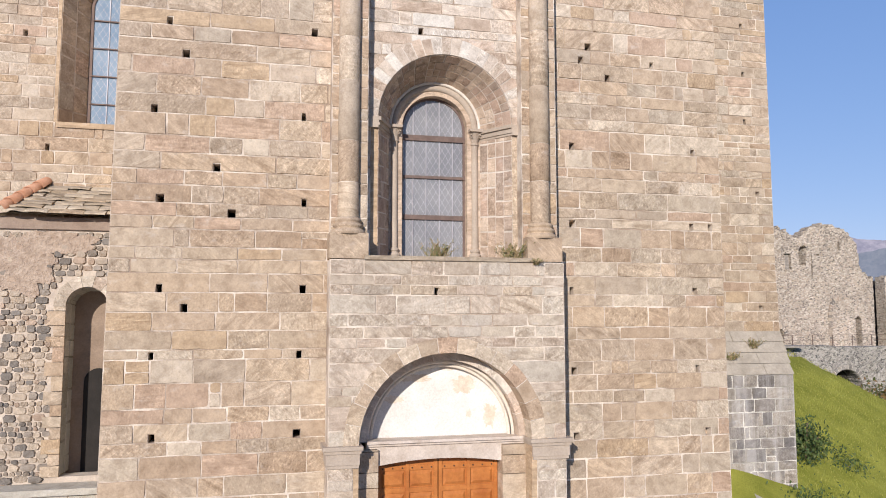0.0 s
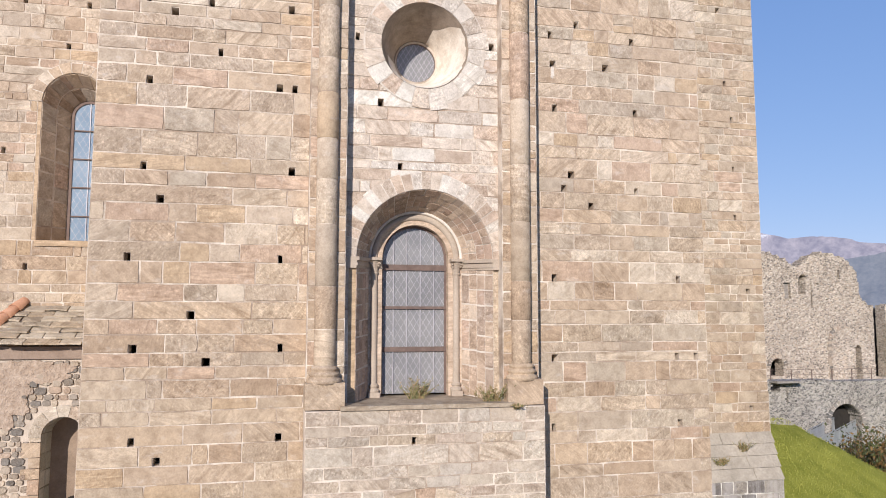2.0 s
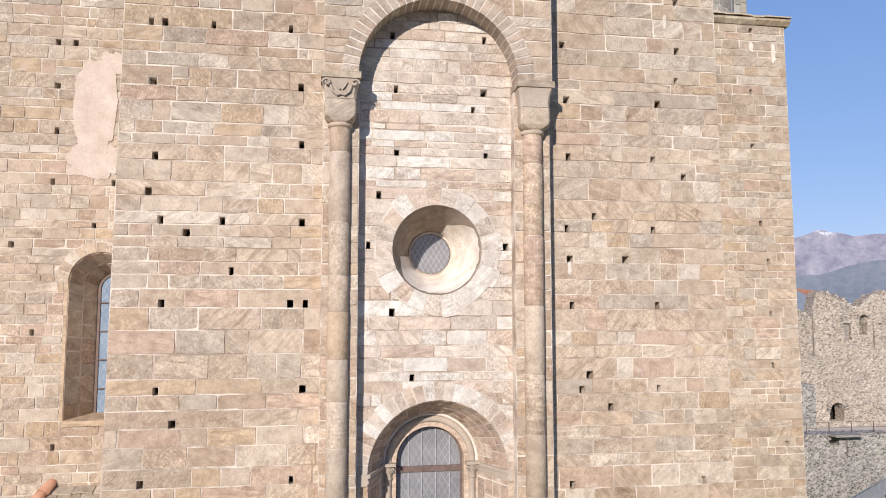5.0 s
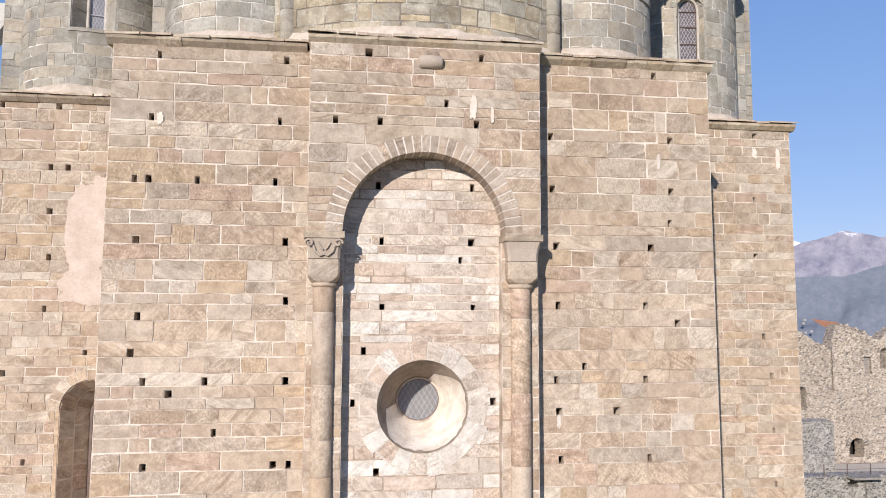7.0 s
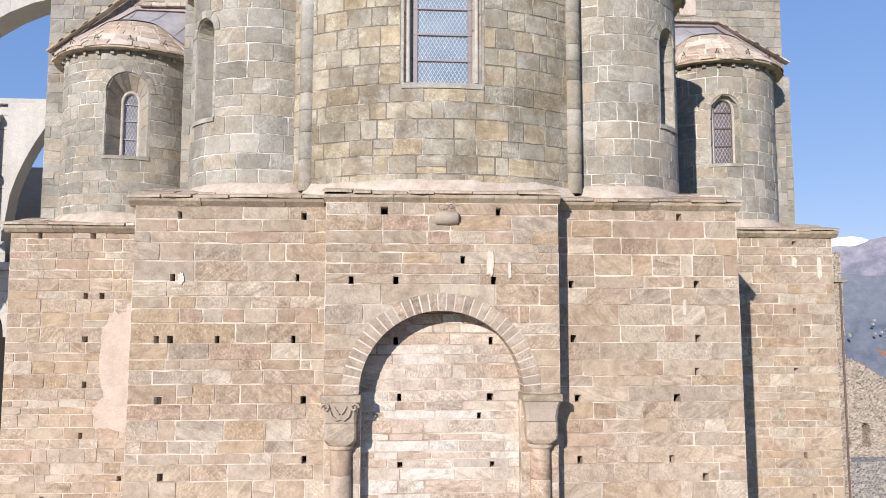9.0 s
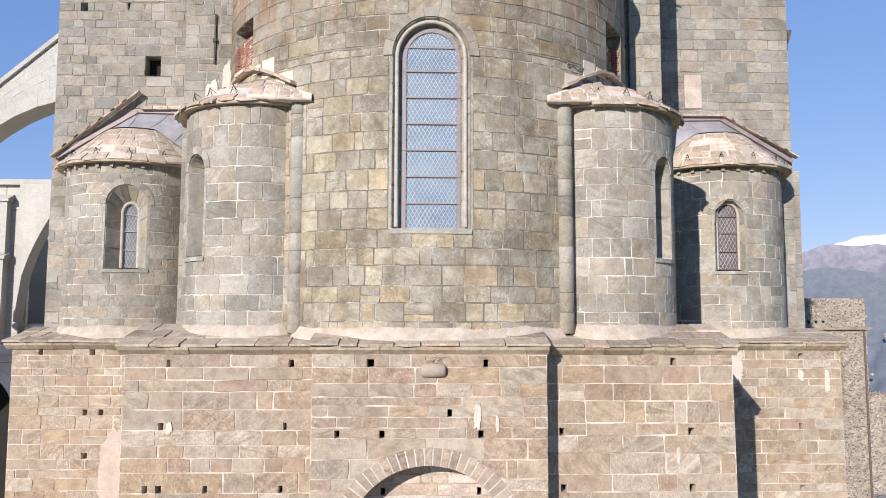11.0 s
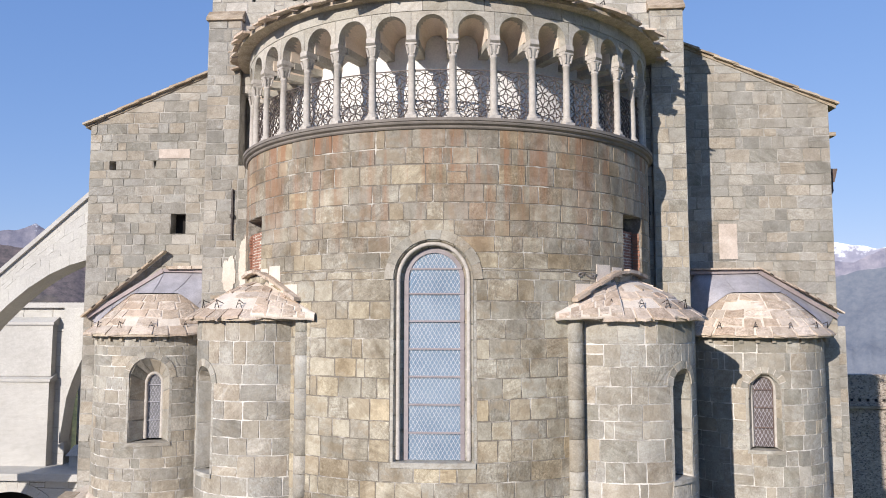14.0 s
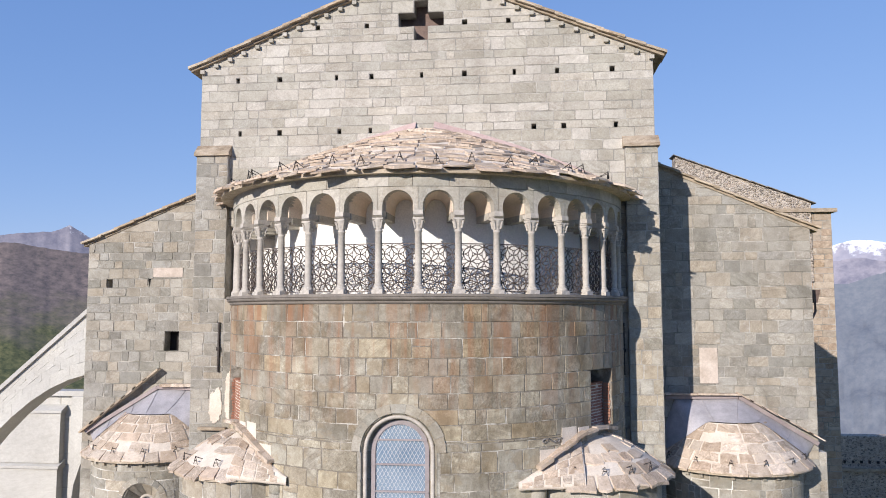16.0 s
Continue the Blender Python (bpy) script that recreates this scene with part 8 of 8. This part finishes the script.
b = Build(); b.box(38.7, 41.2, 41.0, 42.1, 2.62, 2.8); part("balcony_slab", b, M_GREY[0], wt, "small grey stone balcony")
rail = thing("terrace_railing", "thin grey metal railing along the terrace", "railing")
for i in range(15):
    b = Build(); b.bar((37 + 2.05 * i, 42.3, 2.7), (37 + 2.05 * i, 42.3, 3.65), 0.06); part("post", b, RUST, rail)
for z in (3.2, 3.65):
    b = Build(); b.bar((37, 42.3, z), (65.8, 42.3, z), 0.03); part("rail", b, RUST, rail)
# footbridge to the archway
fbridge = thing("footbridge", "grey metal footbridge with railings and scroll brackets", "footbridge")
BRIDGE = plain_mat("pale_galvanised_metal", (0.36, 0.37, 0.38), (0.47, 0.475, 0.48), 2.0, 0.5, 0.4)
pa, pb = Vector((46.2, 42.2, -1.8)), Vector((37.6, 37.6, -2.85))
sd = (pb - pa).cross(Vector((0, 0, 1))).normalized()
for s in (-1, 1):
    o = sd * 0.9 * s
    b = Build(); b.bar(pa + o, pb + o, 0.18, 0.35); part("beam", b, BRIDGE, fbridge)
    b = Build(); b.bar(pa + o + Vector((0, 0, 0.6)), pb + o + Vector((0, 0, 0.6)), 0.015, 0.85); part("mesh_panel", b, BRIDGE, fbridge, "fine pale mesh infill")
    for h in (0.55, 1.15):
        b = Build(); b.bar(pa + o + Vector((0, 0, h)), pb + o + Vector((0, 0, h)), 0.06); part("rail", b, BRIDGE, fbridge)
    for i in range(9):
        q = pa.lerp(pb, i / 8) + o
        b = Build(); b.bar(q, q + Vector((0, 0, 1.15)), 0.05); part("post", b, BRIDGE, fbridge)
    for i in range(8):
        q = pa.lerp(pb, (i + 0.5) / 8) + o - Vector((0, 0, 0.45))
        ax = (pb - pa).normalized()
        b = Build(); b.tube([q + ax * 0.3 * math.cos(a * 0.5) + Vector((0, 0, 0.3 * math.sin(a * 0.5))) for a in range(14)], 0.035, 5); part("scroll", b, BRIDGE, fbridge)
b = Build(); b.bar(pa, pb, 1.8, 0.06); part("deck", b, BRIDGE, fbridge)

# ---- rubble wing behind the church ----
rw = ruin("wall_monastery_wing", "tall pebbly rubble wing with a blind arched window", 30.0, 1.0, [(11, 20.7), (26.7, 20.7)], -3.0, [Arch(24.7, 0.5, 15.5, 19.6)], NEAR_RUBBLE, 14.0, cell=0.3, rough=0.02)
b = Build(); b.box(11, 26.65, 31.0, 44, -3, 20.5); part("body", b, NEAR_RUBBLE, rw)
b = Build(); b.box(24.0, 25.5, 30.35, 31.0, 15, 20.4); part("blocking", b, LIME, rw, "pale plastered blocking of the window")
ring(rw, flat(30.0), 24.7, 19.6, 0.52, 0.75, 0.0, math.pi, 9, 0.06, -0.3, M_RUBBLE[1], rng0)
b = Build(); b.box(11, 26.85, 29.8, 31.2, 20.65, 20.8); part("string_course", b, M_LEDGE[0], rw)
b = Build(); b.box(11, 26.62, 30.1, 31.0, 20.8, 22.55); part("parapet", b, NEAR_RUBBLE, rw)
# Solid black blocks painted as a row of small shaded holes.
for i in range(22):
    b = Build(); x = 14.5 + 0.45 * i; b.box(x, x + 0.13, 30.05, 30.12, 21.05, 21.2); part("dentil_hole", b, DARK, rw)
b = Build(); b.tube([(26.4, 29.9, 20.6), (26.4, 29.9, 0.0)], 0.06, 6); part("drainpipe", b, RUST, rw)


# ---- far transept gable ----
b = Build()
b.add([(x, y, z) for y in (19.87, 20.65) for x, z in ((9.8, 31.0), (15.75, 31.0), (15.75, 34.57), (9.8, 36.82))], [(0, 1, 2, 3), (7, 6, 5, 4), (3, 2, 6, 7), (1, 5, 6, 2), (4, 0, 3, 7)])
tg = tagged(part("wall_transept_gable", b, rubble_mat("pale_gable_rubble", FIELD, (0.60, 0.53, 0.46), 9.0)), "pale pinkish rubble gable of the far transept under thin slabs", "wall", "", "structure")
for i in range(9):
    xa = 9.7 + 0.69 * i
    za, zb = [36.84 - 0.3748 * (x - 9.8) for x in (xa, xa + 0.74)]
    b = Build()
    b.add([(x, y, z + h) for h in (0.0, 0.035) for y in (19.78, 20.75) for x, z in ((xa, za + 0.03), (xa + 0.74, zb))], [(0, 1, 5, 4), (4, 5, 7, 6), (1, 3, 7, 5), (2, 0, 4, 6), (0, 2, 3, 1)])
    part("slab", b, M_GREY[1], tg)


# ---- shrubs and tufts ----
def leaf_mat(name, tones):
    m, t, b = nodes(name)
    rnd = t.nodes.new("ShaderNodeNewGeometry").outputs["Random Per Island"]
    col = ramp(t, rnd, [(k / len(tones), c) for k, c in enumerate(tones)], True)
    t.links.new(col, b.inputs["Base Color"])
    b.inputs["Roughness"].default_value = 0.7
    return m


LEAF = leaf_mat("green_leaves", [(0.05, 0.085, 0.02), (0.07, 0.11, 0.025), (0.035, 0.06, 0.015), (0.10, 0.12, 0.03)])
AUTUMN = leaf_mat("autumn_leaves", [(0.08, 0.085, 0.022), (0.15, 0.085, 0.028), (0.05, 0.06, 0.018), (0.19, 0.115, 0.035), (0.06, 0.075, 0.02)])
DRY = leaf_mat("dry_stalks", [(0.30, 0.21, 0.10), (0.20, 0.17, 0.07), (0.16, 0.17, 0.06), (0.34, 0.25, 0.13)])
BARK = plain_mat("brown_bark", (0.10, 0.075, 0.05), (0.17, 0.13, 0.09), 6.0)


def shrub(label, base, width, height, leaves, leaf, mat, seed, category="shrub"):
    rr = random.Random(seed)
    t = thing("shrub", label, category)
    base = Vector(base)
    wood, crown = Build(), Build()
    tips = []
    for k in range(14):
        a, lean = rr.uniform(0, 6.28), rr.uniform(0.15, 1.0)
        tip = base + Vector((math.cos(a) * width * 0.5 * lean, math.sin(a) * width * 0.5 * lean, height * rr.uniform(0.45, 0.95) * (1.15 - 0.4 * lean)))
        mid = base.lerp(tip, 0.5) + Vector((0, 0, height * 0.1))
        wood.tube([base, mid, tip], 0.012 * height, 5)
        tips += [tip, mid.lerp(tip, 0.4), mid.lerp(tip, 0.75)]
    part("branchwork", wood, BARK, t)
    for i in range(leaves):
        c = rr.choice(tips)
        sp = width * 0.17
        p = c + Vector((rr.gauss(0, sp), rr.gauss(0, sp), rr.gauss(0, sp * 0.8)))
        if p.z < base.z:
            p.z = base.z + 0.05
        e = Euler((rr.uniform(0, 6.28), rr.uniform(0, 6.28), rr.uniform(0, 6.28))).to_matrix()
        s = leaf * rr.uniform(0.6, 1.3)
        crown.add([p + e @ Vector(v) for v in ((-s, 0, 0), (0, -s * 0.45, 0.1 * s), (s, 0, 0), (0, s * 0.45, 0.1 * s))], [(0, 1, 2, 3)])
    part("crown", crown, mat, t)
    return t


blades = Build()
gr = random.Random(77)
for k in range(45000):
    x, y = 10.9 + 14.0 * gr.random() ** 1.4, 4.0 + 20.0 * gr.random()
    z = ground_height(x, y)
    h, w, a = gr.uniform(0.025, 0.08), gr.uniform(0.006, 0.014), gr.uniform(0, 3.14)
    dx, dy = w * math.cos(a), w * math.sin(a)
    blades.add([(x - dx, y - dy, z - 0.02), (x + dx, y + dy, z - 0.02), (x + gr.uniform(-0.04, 0.04), y + gr.uniform(-0.04, 0.04), z + h)], [(0, 1, 2)])
tagged(part("grass", blades, leaf_mat("grass_blades", [(0.27, 0.275, 0.04), (0.34, 0.325, 0.055), (0.21, 0.225, 0.032), (0.40, 0.365, 0.08), (0.30, 0.30, 0.045)])), "short green and yellow-green mown grass", "grass", "", "stuff")
shrub("dense green shrub beside the stone plinth", (12.3, 5.6, 0.7), 1.3, 1.7, 2600, 0.06, LEAF, 1)
shrub("low dark green ground cover shrub", (13.4, 6.2, 0.55), 1.8, 0.5, 1200, 0.06, LEAF, 2)
shrub("low dark green shrub at the plinth's foot", (10.2, 2.9, 0.2), 1.6, 0.6, 1200, 0.05, LEAF, 5)
for i, (x, y, w, h) in enumerate(((30.5, 20.5, 3.6, 5.6), (33.0, 21.5, 4.0, 6.6), (29.0, 22.5, 3.0, 4.2), (33.5, 25.5, 4.2, 6.2))):
    shrub("autumn-tinted bush on the grass slope", (x, y, ground_height(x, y) - 0.1), w, h, 3800, 0.13, AUTUMN, 10 + i)


def tuft(label, base, width, height, n, seed):
    rr = random.Random(seed)
    t = thing("wall_plant", label, "plant")
    b = Build()
    base = Vector(base)
    for k in range(n):
        p = base + Vector((rr.uniform(-width, width) * 0.35, rr.uniform(-0.06, 0.06), 0))
        d = Vector((rr.gauss(0, width * 0.45), rr.gauss(-0.08, 0.08), height * rr.uniform(0.4, 1.0)))
        w = Vector((0.006, 0, 0))
        m = p + d * 0.55 + Vector((0, 0, 0.04))
        b.add([p - w, p + w, m + w, m - w, p + d], [(0, 1, 2, 3), (3, 2, 4)])
        for s in range(3):
            q = p.lerp(p + d, rr.uniform(0.4, 1.0))
            o = Vector((rr.uniform(-0.03, 0.03), rr.uniform(-0.02, 0.02), rr.uniform(0.0, 0.04)))
            b.add([q, q + o + Vector((0.012, 0, 0)), q + o * 1.6, q + o - Vector((0.012, 0, 0))], [(0, 1, 2, 3)])
    part("foliage", b, DRY, t)


tuft("dry bushy wall plant on the window ledge", (-0.05, 0.75, 6.58), 0.5, 0.42, 70, 1)
tuft("yellow-green wall plant on the window ledge", (1.3, 0.0, 6.58), 0.5, 0.34, 70, 2)
tuft("small green wall plant in a joint", (1.7, -0.27, 6.45), 0.14, 0.12, 30, 3)
tuft("small green wall plant on the sloping plinth", (8.9, 4.1, 4.25), 0.35, 0.22, 50, 4)
tuft("small green wall plant on the sloping plinth", (9.75, 4.3, 4.55), 0.3, 0.3, 50, 5)
